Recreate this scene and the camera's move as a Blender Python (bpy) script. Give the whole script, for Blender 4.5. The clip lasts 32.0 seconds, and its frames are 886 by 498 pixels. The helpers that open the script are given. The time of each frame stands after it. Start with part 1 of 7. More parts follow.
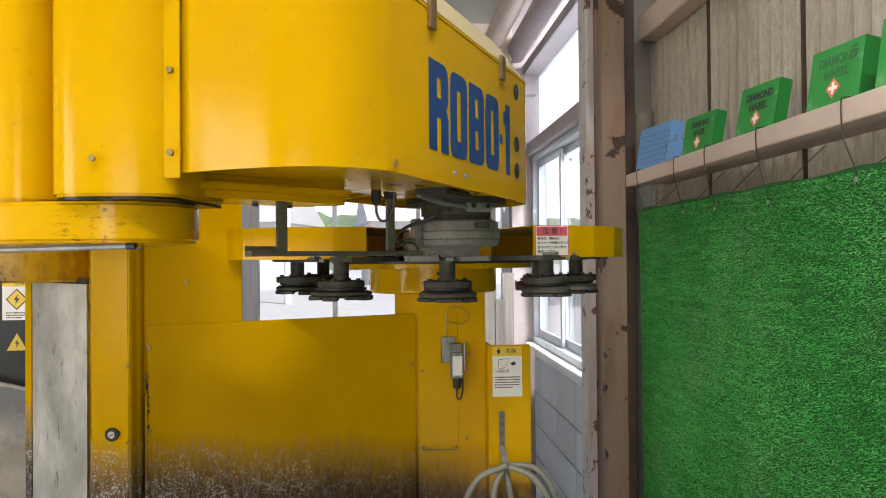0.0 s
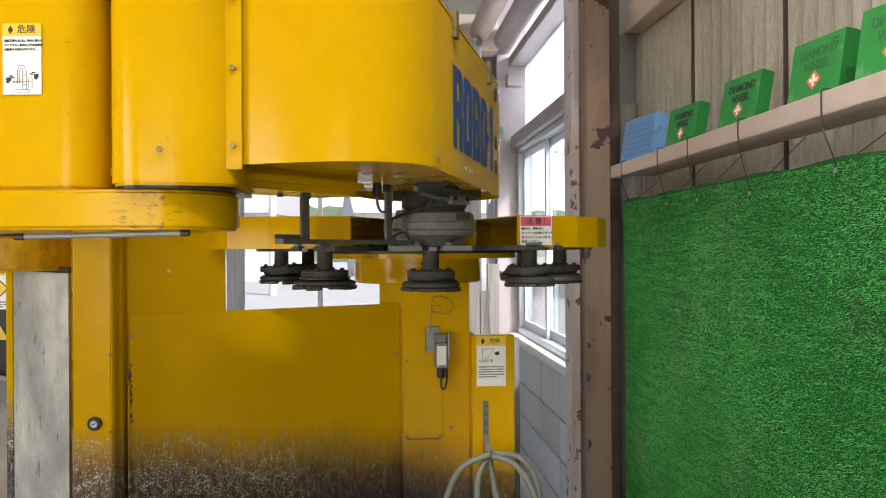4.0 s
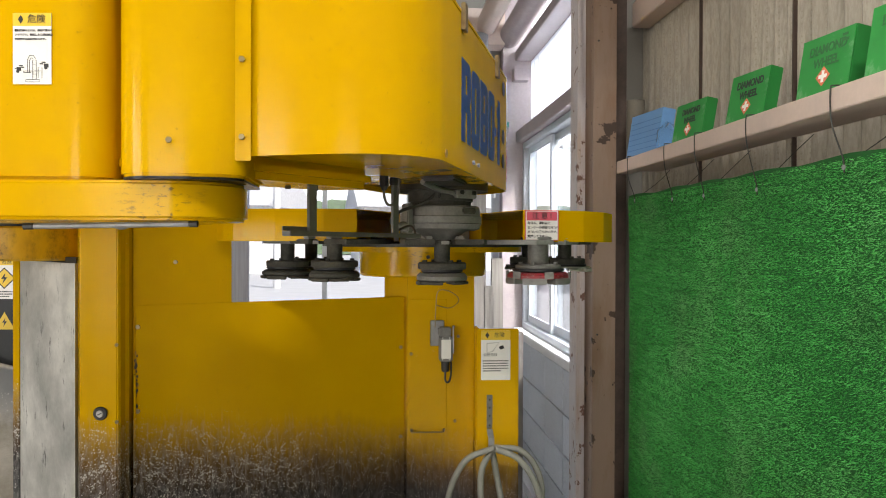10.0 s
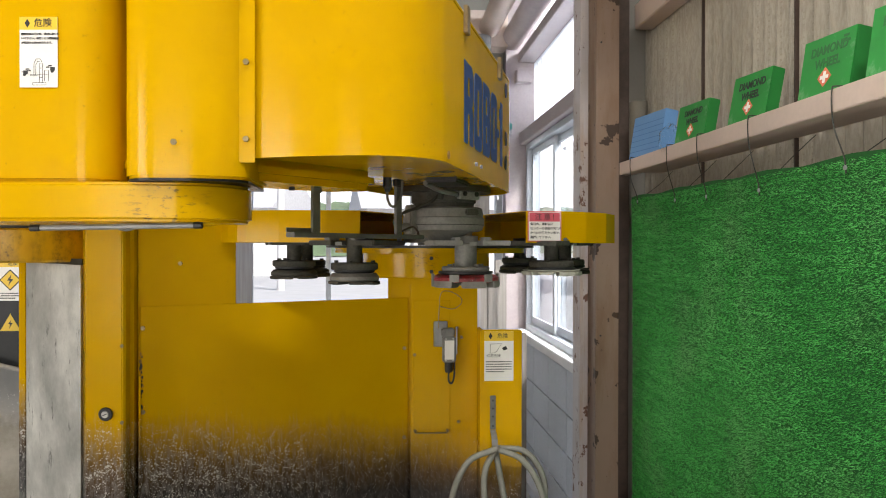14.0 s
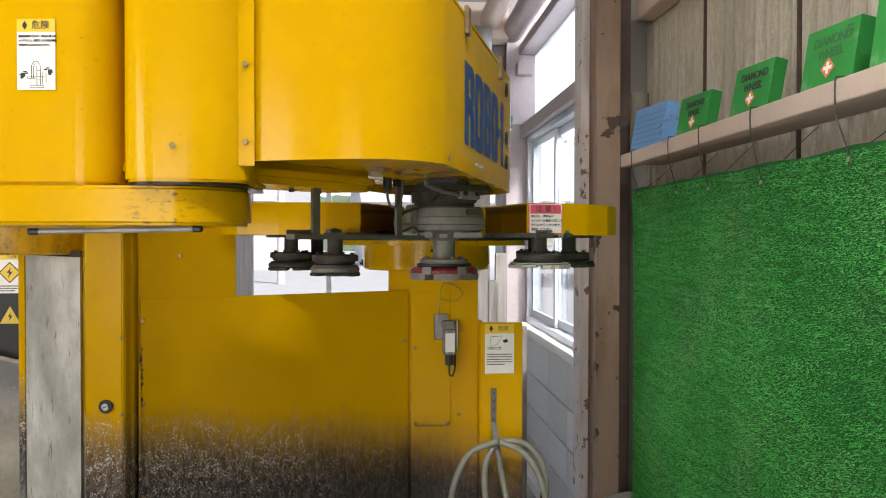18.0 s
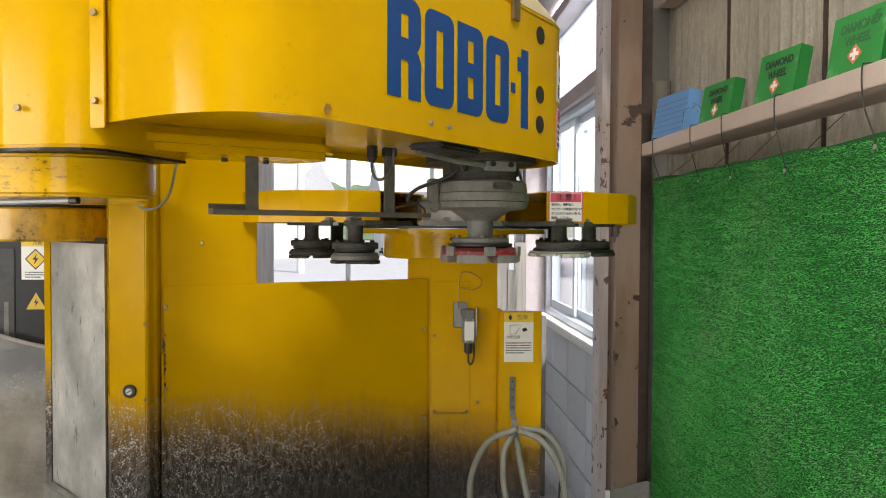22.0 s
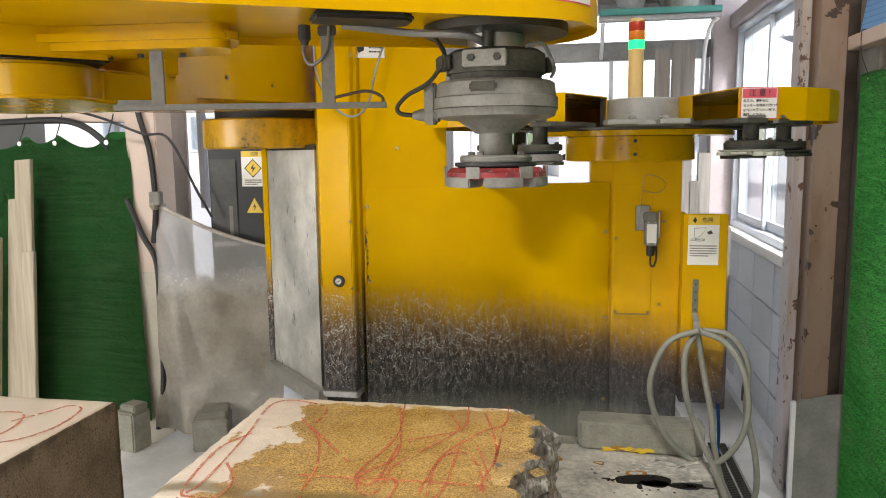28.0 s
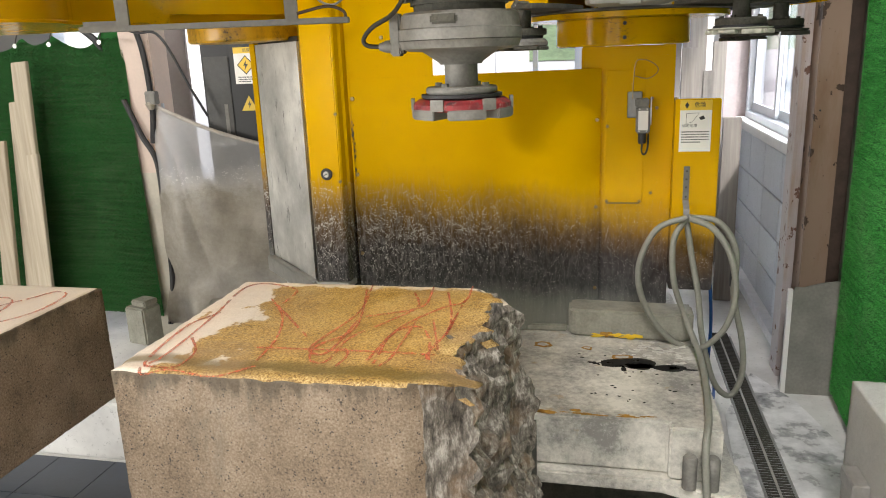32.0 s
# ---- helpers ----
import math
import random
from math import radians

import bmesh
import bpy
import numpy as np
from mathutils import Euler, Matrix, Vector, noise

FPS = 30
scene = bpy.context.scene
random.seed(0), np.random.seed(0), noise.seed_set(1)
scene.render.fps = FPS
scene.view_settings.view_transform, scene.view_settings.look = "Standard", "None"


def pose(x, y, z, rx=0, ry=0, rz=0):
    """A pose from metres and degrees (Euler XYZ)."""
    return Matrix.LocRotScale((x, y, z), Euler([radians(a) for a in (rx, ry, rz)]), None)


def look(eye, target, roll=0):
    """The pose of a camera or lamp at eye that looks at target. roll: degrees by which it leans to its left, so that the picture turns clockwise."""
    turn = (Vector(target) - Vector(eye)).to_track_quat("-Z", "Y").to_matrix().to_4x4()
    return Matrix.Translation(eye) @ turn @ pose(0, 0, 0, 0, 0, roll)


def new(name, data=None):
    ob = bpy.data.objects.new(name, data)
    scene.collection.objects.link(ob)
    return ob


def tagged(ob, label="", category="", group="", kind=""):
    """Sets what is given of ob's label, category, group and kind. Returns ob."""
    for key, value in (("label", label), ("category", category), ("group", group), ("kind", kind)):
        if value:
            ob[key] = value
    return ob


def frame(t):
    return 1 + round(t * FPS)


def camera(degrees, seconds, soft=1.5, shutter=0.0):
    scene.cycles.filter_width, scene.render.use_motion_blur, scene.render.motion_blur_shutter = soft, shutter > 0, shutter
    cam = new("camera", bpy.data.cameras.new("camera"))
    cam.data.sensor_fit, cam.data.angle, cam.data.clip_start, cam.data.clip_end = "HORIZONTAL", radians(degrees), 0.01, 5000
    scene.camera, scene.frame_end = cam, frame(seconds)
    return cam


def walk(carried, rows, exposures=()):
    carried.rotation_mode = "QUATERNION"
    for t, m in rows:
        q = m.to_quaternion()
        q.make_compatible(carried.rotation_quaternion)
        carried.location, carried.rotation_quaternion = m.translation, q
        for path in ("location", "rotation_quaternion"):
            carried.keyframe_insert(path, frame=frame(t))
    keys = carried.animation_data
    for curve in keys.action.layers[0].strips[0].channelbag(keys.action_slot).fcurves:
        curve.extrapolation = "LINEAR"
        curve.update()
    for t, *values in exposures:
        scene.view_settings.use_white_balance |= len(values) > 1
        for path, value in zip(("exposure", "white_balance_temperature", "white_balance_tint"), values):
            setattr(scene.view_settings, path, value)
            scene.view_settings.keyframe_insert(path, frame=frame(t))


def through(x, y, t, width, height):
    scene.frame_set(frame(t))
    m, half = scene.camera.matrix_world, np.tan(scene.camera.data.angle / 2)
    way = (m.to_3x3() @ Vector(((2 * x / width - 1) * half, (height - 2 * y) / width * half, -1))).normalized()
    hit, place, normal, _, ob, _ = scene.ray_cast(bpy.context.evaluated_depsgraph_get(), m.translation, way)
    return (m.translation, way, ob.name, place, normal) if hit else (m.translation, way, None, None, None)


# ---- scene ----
cam = camera(61.7, 32.0, soft=1.0)
PATH = [
    (0, (-0.048, 0.019, 1.465), (0.094, 2.014, 1.486), -0.5),
    (0.5, (-0.047, 0.021, 1.464), (0.098, 2.015, 1.488), -0.6),
    (1, (-0.048, 0.017, 1.464), (0.101, 2.011, 1.487), -0.7),
    (1.5, (-0.046, 0.013, 1.464), (0.107, 2.007, 1.483), -0.7),
    (2, (-0.046, 0.012, 1.462), (0.112, 2.006, 1.477), -0.7),
    (2.5, (-0.045, 0.016, 1.461), (0.119, 2.01, 1.468), -0.6),
    (3, (-0.042, 0.018, 1.46), (0.125, 2.011, 1.461), -0.5),
    (3.5, (-0.042, 0.016, 1.459), (0.131, 2.008, 1.458), -0.4),
    (5.5, (-0.047, 0.013, 1.459), (0.141, 2.004, 1.459), -0.1),
    (6, (-0.048, 0.011, 1.456), (0.142, 2.003, 1.458), -0.0),
    (6.5, (-0.046, 0.011, 1.46), (0.143, 2.002, 1.458), -0.0),
    (7, (-0.046, 0.008, 1.459), (0.144, 1.999, 1.46), -0.0),
    (7.5, (-0.048, 0.009, 1.46), (0.144, 2.0, 1.46), 0.0),
    (8, (-0.048, 0.009, 1.458), (0.144, 1.999, 1.458), 0.0),
    (8.5, (-0.047, 0.011, 1.458), (0.142, 2.002, 1.454), 0.1),
    (9, (-0.046, 0.012, 1.456), (0.135, 2.003, 1.447), 0.1),
    (9.5, (-0.047, 0.015, 1.456), (0.127, 2.007, 1.442), 0.2),
    (10, (-0.049, 0.014, 1.457), (0.12, 2.007, 1.441), 0.2),
    (10.5, (-0.048, 0.013, 1.458), (0.117, 2.006, 1.443), 0.2),
    (11, (-0.049, 0.011, 1.456), (0.115, 2.004, 1.445), 0.2),
    (11.5, (-0.049, 0.008, 1.456), (0.116, 2.002, 1.447), 0.1),
    (12, (-0.047, 0.006, 1.456), (0.116, 1.999, 1.447), 0.1),
    (12.5, (-0.049, 0.004, 1.455), (0.115, 1.998, 1.447), 0.1),
    (13, (-0.046, 0.006, 1.457), (0.115, 2.0, 1.446), 0.1),
    (13.5, (-0.047, 0.007, 1.457), (0.113, 2.0, 1.445), 0.1),
    (14, (-0.048, 0.006, 1.455), (0.111, 2.0, 1.444), 0.1),
    (14.5, (-0.049, 0.007, 1.455), (0.11, 2.001, 1.442), 0.1),
    (16.5, (-0.049, 0.009, 1.452), (0.107, 2.003, 1.429), 0.1),
    (17, (-0.049, 0.009, 1.454), (0.108, 2.003, 1.428), 0.1),
    (17.5, (-0.048, 0.009, 1.452), (0.109, 2.003, 1.426), 0.1),
    (18, (-0.048, 0.013, 1.451), (0.11, 2.006, 1.423), 0.1),
    (18.5, (-0.049, 0.015, 1.453), (0.109, 2.008, 1.42), 0.1),
    (19, (-0.05, 0.01, 1.453), (0.108, 2.004, 1.418), 0.1),
    (19.5, (-0.048, 0.005, 1.453), (0.108, 1.998, 1.418), 0.1),
    (20, (-0.046, 0.005, 1.452), (0.109, 1.999, 1.416), 0.1),
    (20.5, (-0.045, 0.008, 1.452), (0.105, 2.002, 1.414), 0.2),
    (21, (-0.046, 0.009, 1.449), (0.095, 2.003, 1.406), 0.2),
    (21.5, (-0.049, 0.009, 1.446), (0.079, 2.004, 1.398), 0.3),
    (22, (-0.051, 0.011, 1.446), (0.057, 2.007, 1.391), 0.3),
    (22.5, (-0.053, 0.006, 1.445), (0.024, 2.004, 1.386), 0.2),
    (23, (-0.057, -0.001, 1.441), (-0.023, 1.998, 1.38), -0.0),
    (23.5, (-0.064, -0.009, 1.438), (-0.087, 1.989, 1.367), -0.3),
    (24, (-0.069, -0.018, 1.432), (-0.158, 1.979, 1.35), -0.5),
    (24.5, (-0.077, -0.024, 1.427), (-0.236, 1.967, 1.327), -0.8),
    (25, (-0.089, -0.028, 1.424), (-0.316, 1.955, 1.303), -0.9),
    (25.5, (-0.093, -0.033, 1.417), (-0.385, 1.94, 1.274), -1.1),
    (27.5, (-0.072, -0.074, 1.401), (-0.451, 1.875, 1.158), -0.8),
    (28, (-0.082, -0.084, 1.393), (-0.431, 1.868, 1.13), -0.7),
    (28.5, (-0.123, -0.098, 1.386), (-0.392, 1.861, 1.084), -1.4),
    (29, (-0.153, -0.121, 1.377), (-0.363, 1.838, 1.037), -1.9),
    (29.5, (-0.16, -0.126, 1.37), (-0.347, 1.829, 0.993), -2.1),
    (30, (-0.13, -0.11, 1.36), (-0.342, 1.836, 0.951), -2.1),
    (30.5, (-0.04, -0.084, 1.361), (-0.318, 1.847, 0.922), -2.0),
    (31, (0.033, -0.085, 1.355), (-0.306, 1.831, 0.892), -2.1),
    (31.5, (0.059, -0.082, 1.351), (-0.332, 1.818, 0.862), -2.2),
    (32, (0.045, -0.082, 1.35), (-0.378, 1.805, 0.84), -2.2),
]
walk(cam, [(t, look(eye, target, roll)) for t, eye, target, roll in PATH], [(0.0, 0.0), (20.0, 0.0), (23.0, 0.08), (25.0, 0.17), (28.0, 0.21), (30.0, 0.3), (32.0, 0.3)])

# ---- world and light ----
world = bpy.data.worlds.new("world")
scene.world = world
world.use_nodes = True
wn = world.node_tree
sky = wn.nodes.new("ShaderNodeTexSky")
sky.sky_type, sky.sun_disc = "NISHITA", False
sky.sun_elevation, sky.sun_rotation = radians(48), radians(141)
sky.dust_density = 3.0
wn.links.new(sky.outputs[0], wn.nodes["Background"].inputs[0])
wn.nodes["Background"].inputs[1].default_value = 0.15
scene.view_settings.exposure = 0.0


def lamp(name, kind, m, energy, color=(1, 1, 1)):
    data = bpy.data.lights.new(name, kind)
    data.energy, data.color = energy, color
    ob = new(name, data)
    ob.matrix_world = m
    return data


sun = lamp("sun", "SUN", look((4, -5, 7), (0, 0, 0)), 5.0, (1, 0.97, 0.93))
sun.angle = radians(4)
# overhead lamps added out of view to balance brightness: x, y, height, turn, watts
TUBES = [(0.1, -3.4, 6.9, 0, 345), (-2.6, -2.0, 6.9, 0, 50), (0.3, 0.8, 3.0, 90, 14), (-0.9, 3.0, 3.0, 90, 9)]
for tx, ty, tz, turn, watts in TUBES:
    td = lamp("tube_lamp", "AREA", pose(tx, ty, tz, 0, 0, turn), watts, (1, 0.97, 0.93))
    td.shape, td.size, td.size_y = "RECTANGLE", 1.2, 0.3
# fill lamps added before closed walls behind and beside camera and over side window
for m, sx, sy, e in ((pose(-3.9, -1.1, 1.5, 0, -90, 0), 1.8, 2.4, 125), (pose(-1.7, -3.9, 1.4, 90, 0, 0), 2.0, 1.6, 72), (look((1.75, 3.9, 2.95), (0.6, 3.7, 0.9)), 1.5, 0.6, 90)):
    wd = lamp("opening_daylight", "AREA", m, e, (1, 0.965, 0.9) if e != 90 else (0.88, 0.94, 1.0))
    wd.shape, wd.size, wd.size_y = "RECTANGLE", sx, sy


# ---- materials ----
class Nodes:
    """A small builder for node trees."""

    def __init__(self, name):
        self.mat = bpy.data.materials.new(name)
        self.mat.use_nodes = True
        self.nt = self.mat.node_tree
        self.bsdf = self.nt.nodes["Principled BSDF"]
        self.co = self.add("ShaderNodeTexCoord").outputs["Object"]

    def add(self, kind, **props):
        n = self.nt.nodes.new(kind)
        for k, v in props.items():
            setattr(n, k, v)
        return n

    def put(self, socket, value):
        if hasattr(value, "links"):
            self.nt.links.new(value, socket)
        elif isinstance(value, (tuple, list)) and len(value) == 3 and socket.type == "RGBA":
            socket.default_value = (*value, 1)
        else:
            socket.default_value = value

    def noise(self, scale, detail=4, rough=0.55, vec=None, stretch=None):
        v = vec or self.co
        if stretch:
            m = self.add("ShaderNodeMapping")
            m.inputs["Scale"].default_value = stretch
            self.nt.links.new(v, m.inputs["Vector"])
            v = m.outputs[0]
        n = self.add("ShaderNodeTexNoise")
        n.inputs["Scale"].default_value, n.inputs["Detail"].default_value, n.inputs["Roughness"].default_value = scale, detail, rough
        self.nt.links.new(v, n.inputs["Vector"])
        return n.outputs[0]

    def cells(self, scale, feature="F1", rand=1.0):
        n = self.add("ShaderNodeTexVoronoi", feature=feature)
        n.inputs["Scale"].default_value, n.inputs["Randomness"].default_value = scale, rand
        self.nt.links.new(self.co, n.inputs["Vector"])
        return n

    def math(self, op, a, b=0.0, c=0.0):
        n = self.add("ShaderNodeMath", operation=op)
        for k, v in enumerate((a, b, c)):
            self.put(n.inputs[k], v)
        return n.outputs[0]

    def ramp(self, fac, stops, kind="LINEAR"):
        n = self.add("ShaderNodeValToRGB")
        n.color_ramp.interpolation = kind
        e = n.color_ramp.elements
        while len(e) < len(stops):
            e.new(0.5)
        for k, (p, c) in enumerate(stops):
            e[k].position = p
            e[k].color = (*c, 1) if isinstance(c, (tuple, list)) else (c, c, c, 1)
        self.put(n.inputs[0], fac)
        return n.outputs[0]

    def mix(self, fac, a, b, blend="MIX"):
        n = self.add("ShaderNodeMix", data_type="RGBA", blend_type=blend)
        self.put(n.inputs[0], fac)
        self.put(n.inputs[6], a)
        self.put(n.inputs[7], b)
        return n.outputs[2]

    def axis(self, k):
        n = self.add("ShaderNodeSeparateXYZ")
        self.nt.links.new(self.co, n.inputs[0])
        return n.outputs[k]

    def bump(self, height, strength=0.2, dist=0.005):
        n = self.add("ShaderNodeBump")
        n.inputs["Strength"].default_value, n.inputs["Distance"].default_value = strength, dist
        self.put(n.inputs["Height"], height)
        self.nt.links.new(n.outputs[0], self.bsdf.inputs["Normal"])

    def done(self, color, rough=0.5, metal=0.0, spec=0.5):
        self.put(self.bsdf.inputs["Base Color"], color)
        self.put(self.bsdf.inputs["Roughness"], rough)
        self.put(self.bsdf.inputs["Metallic"], metal)
        self.bsdf.inputs["Specular IOR Level"].default_value = spec
        return self.mat


def plain(name, color, rough=0.5, metal=0.0, var=0.15, scale=8.0, fine=90.0, bump=0.08, spec=0.5):
    """Paint, metal or plastic with soft large stains and fine grain."""
    k = Nodes(name)
    f = k.math("ADD", k.math("MULTIPLY", k.noise(scale, 5), 0.65), k.math("MULTIPLY", k.noise(fine, 3), 0.35))
    col = k.ramp(f, [(0.3, [c * (1 - var) for c in color]), (0.7, [min(1, c * (1 + var)) for c in color])])
    if bump:
        k.bump(k.noise(fine, 3), bump, 0.003)
    return k.done(col, k.ramp(f, [(0.3, max(0, rough - 0.08)), (0.7, min(1, rough + 0.1))]), metal, spec)


def yellow(name, wear=0.0, dirty=False):
    """Glossy machine yellow, chipped, and, low on the cabinet, caked with stone slurry."""
    k = Nodes(name)
    tone = k.noise(3.0, 4)
    col = k.ramp(tone, [(0.3, (0.545, 0.304, 0.0)), (0.7, (0.64, 0.372, 0.0))])
    rough = k.ramp(k.noise(14, 5), [(0.35, 0.12), (0.75, 0.24)])
    streak = k.ramp(k.noise(9, 6, 0.7, stretch=(6, 6, 0.7)), [(0.6, 0.0), (0.8, 0.35)])
    col = k.mix(streak, col, (0.5, 0.26, 0.0))
    scuff = k.math("MULTIPLY", k.ramp(k.noise(60, 7, 0.78), [(0.62, 0.0), (0.68, 0.7)]), k.ramp(k.noise(4, 4), [(0.48, 0.0), (0.62, 1.0)]))
    col = k.mix(scuff, col, (0.2, 0.11, 0.02))
    if wear:
        chip = k.math("MULTIPLY", k.ramp(k.noise(110, 6, 0.72, stretch=(0.6, 0.6, 1.6)), [(0.56, 0.0), (0.6, 1.0)]), k.ramp(k.noise(5, 4), [(0.5, 0.0), (0.64, wear * 1.4)]))
        col = k.mix(chip, col, (0.09, 0.055, 0.02))
    if dirty:
        z = k.axis(2)
        wob = k.math("MULTIPLY", k.math("SUBTRACT", k.noise(5, 6, 0.6), 0.5), 0.10)
        fine = k.math("MULTIPLY", k.math("SUBTRACT", k.noise(46, 5, 0.7, stretch=(1, 1, 0.14)), 0.5), 0.1)
        side = k.math("MULTIPLY", k.math("ADD", k.axis(0), 0.45), 0.14)
        h = k.math("ADD", k.math("ADD", z, side), k.math("ADD", wob, fine))
        haze = k.ramp(h, [(0.80, 1.0), (0.87, 0.62), (0.965, 0.0)])
        col = k.mix(k.math("MULTIPLY", haze, 0.86), col, (0.095, 0.048, 0.018))
        dark = k.ramp(h, [(0.73, 1.0), (0.87, 0.0)])
        col = k.mix(k.math("MULTIPLY", dark, 0.93), col, k.ramp(h, [(0.58, (0.045, 0.055, 0.062)), (0.76, (0.035, 0.032, 0.036))]))
        foot = k.ramp(h, [(0.47, 0.85), (0.56, 0.5), (0.635, 0.0)])
        col = k.mix(foot, col, (0.33, 0.335, 0.29))
        # drops are thickest on the side away from the tower
        thick = k.ramp(k.math("ADD", k.math("MULTIPLY", k.axis(0), -0.6), k.math("MULTIPLY", k.noise(5, 4, 0.6), 0.7)), [(0.3, 0.5), (0.62, 1.0)])
        wet = k.math("MULTIPLY", k.ramp(h, [(0.55, 0.35), (0.7, 0.85), (0.82, 1.0), (0.9, 0.75), (1.0, 0.0)]), thick)
        splat = None
        for sc, lo, hi, most in ((62.0, 0.44, 0.74, 0.33), (110.0, 0.34, 0.68, 0.42), (190.0, 0.32, 0.66, 0.46)):
            spot = k.cells(sc)
            size = k.ramp(k.noise(sc * 0.24, 3), [(lo, 0.0), (hi, most)])
            ragged = k.math("ADD", spot.outputs["Distance"], k.math("MULTIPLY", k.math("SUBTRACT", k.noise(sc * 4.5, 3, 0.6), 0.5), 0.55))
            one = k.math("LESS_THAN", ragged, k.math("MULTIPLY", size, wet))
            splat = one if splat is None else k.math("MAXIMUM", splat, one)
        film = k.ramp(k.noise(85, 6, 0.75, stretch=(1, 1, 0.45)), [(0.45, 0.0), (0.62, 1.0)])
        col = k.mix(k.math("MULTIPLY", k.math("MULTIPLY", film, k.math("MULTIPLY", haze, thick)), k.math("MULTIPLY", wet, 0.55)), col, (0.3, 0.285, 0.28))
        drip = k.ramp(k.noise(120, 4, 0.7, stretch=(1, 1, 0.11)), [(0.54, 0.0), (0.66, 1.0)])
        col = k.mix(k.math("MULTIPLY", k.math("MULTIPLY", drip, k.math("MULTIPLY", wet, thick)), 0.3), col, (0.45, 0.42, 0.39))
        col = k.mix(k.math("MULTIPLY", splat, 0.66), col, (0.66, 0.64, 0.6))
        rough = k.mix(haze, rough, (0.7, 0.7, 0.7))
        k.bump(k.math("MULTIPLY", splat, wet), 0.25, 0.002)
    return k.done(col, rough, 0.0, 0.15)


def oily_yellow():
    """Yellow paint with black grease run down from the bearing above."""
    k = Nodes("grease_stained_yellow_paint")
    col = k.ramp(k.noise(6, 5), [(0.3, (0.6, 0.32, 0.004)), (0.7, (0.78, 0.45, 0.006))])
    speck = k.ramp(k.noise(85, 6, 0.72), [(0.5, 0.0), (0.6, 1.0)])
    smear = k.ramp(k.noise(7, 6, 0.65, stretch=(1, 1, 0.5)), [(0.44, 0.0), (0.6, 1.0)])
    col = k.mix(k.math("MULTIPLY", smear, k.math("ADD", 0.45, k.math("MULTIPLY", speck, 0.5))), col, (0.015, 0.013, 0.008))
    return k.done(col, k.ramp(smear, [(0.0, 0.3), (1.0, 0.5)]))


GREASY = oily_yellow()


def splashed_yellow():
    """Yellow paint, splashed with black grease at the end next to the pivot."""
    k = Nodes("grease_splashed_yellow_paint")
    col = k.ramp(k.noise(3.0, 4), [(0.3, (0.545, 0.304, 0.0)), (0.7, (0.64, 0.372, 0.0))])
    end = k.math("ADD", k.axis(1), k.math("ADD", 0.92, k.math("MULTIPLY", k.noise(7, 4), 0.16)))
    near = k.ramp(end, [(0.84, 0.0), (0.95, 1.0)])
    spots = k.ramp(k.noise(24, 7, 0.75), [(0.44, 0.0), (0.54, 1.0)])
    grease = k.math("MULTIPLY", near, spots)
    col = k.mix(grease, col, (0.012, 0.01, 0.006))
    return k.done(col, k.ramp(grease, [(0.0, 0.18), (1.0, 0.4)]), 0.0, 0.15)


SPLASHED = splashed_yellow()
YELLOW, YWORN, YDIRTY = yellow("yellow_paint"), yellow("chipped_yellow_paint", 0.6), yellow("slurry_caked_yellow_paint", 0.0, True)
RAILM = plain("weathered_rail", (0.14, 0.135, 0.12), 0.5, 0.2, 0.3, 30)
STEEL = plain("grey_steel", (0.27, 0.27, 0.27), 0.42, 0.35, 0.25, 20)
BRIGHT = plain("bare_steel", (0.55, 0.54, 0.52), 0.35, 0.8, 0.2, 30)
DARK = plain("oily_dark_steel", (0.045, 0.043, 0.036), 0.5, 0.3, 0.4, 30)
SLURRY = plain("slurry_coated_steel", (0.062, 0.06, 0.048), 0.75, 0.0, 0.65, 34, 160, 0.6)
CAST = plain("grey_casting", (0.19, 0.185, 0.17), 0.55, 0.1, 0.4, 22, 140, 0.15)
BLACK = plain("black_rubber", (0.02, 0.02, 0.022), 0.55, 0.0, 0.3, 30)
BRASS = plain("brass_screw", (0.27, 0.2, 0.1), 0.4, 0.7, 0.25, 60)
BLUEP = plain("blue_letter_paint", (0.002, 0.055, 0.23), 0.45, 0.0, 0.12, 14, 120, 0.02)
WHITEP = plain("white_paint", (0.72, 0.71, 0.7), 0.6, 0.0, 0.08, 7)
PAPER = plain("label_white", (0.78, 0.76, 0.72), 0.5, 0.0, 0.06, 20, 200, 0.02)
INK = plain("label_black", (0.02, 0.02, 0.02), 0.5, 0.0, 0.2, 40, 200, 0.0)
PINKLBL = plain("label_pink", (0.62, 0.09, 0.13), 0.5, 0.0, 0.08, 20, 200, 0.0)
YLBL = plain("label_yellow", (0.75, 0.5, 0.03), 0.45, 0.0, 0.06, 20, 200, 0.0)
ALU = plain("window_aluminium", (0.55, 0.58, 0.62), 0.4, 0.4, 0.1, 12)
GREENE = plain("green_card_edge", (0.01, 0.16, 0.025), 0.5, 0.0, 0.15, 12, 90, 0.03)
BLUEC = plain("blue_card", (0.13, 0.29, 0.55), 0.5, 0.0, 0.1, 12, 90, 0.03)
TEAL = plain("teal_paint", (0.03, 0.2, 0.17), 0.5, 0.0, 0.12)
HOSE = plain("grey_hose", (0.22, 0.22, 0.19), 0.5, 0.0, 0.2, 25, 150, 0.05)
CEIL = plain("ceiling_board", (0.16, 0.15, 0.15), 0.8, 0.0, 0.15)
PINKW = plain("mauve_timber_paint", (0.37, 0.315, 0.315), 0.6, 0.0, 0.16, 5, 70, 0.08)
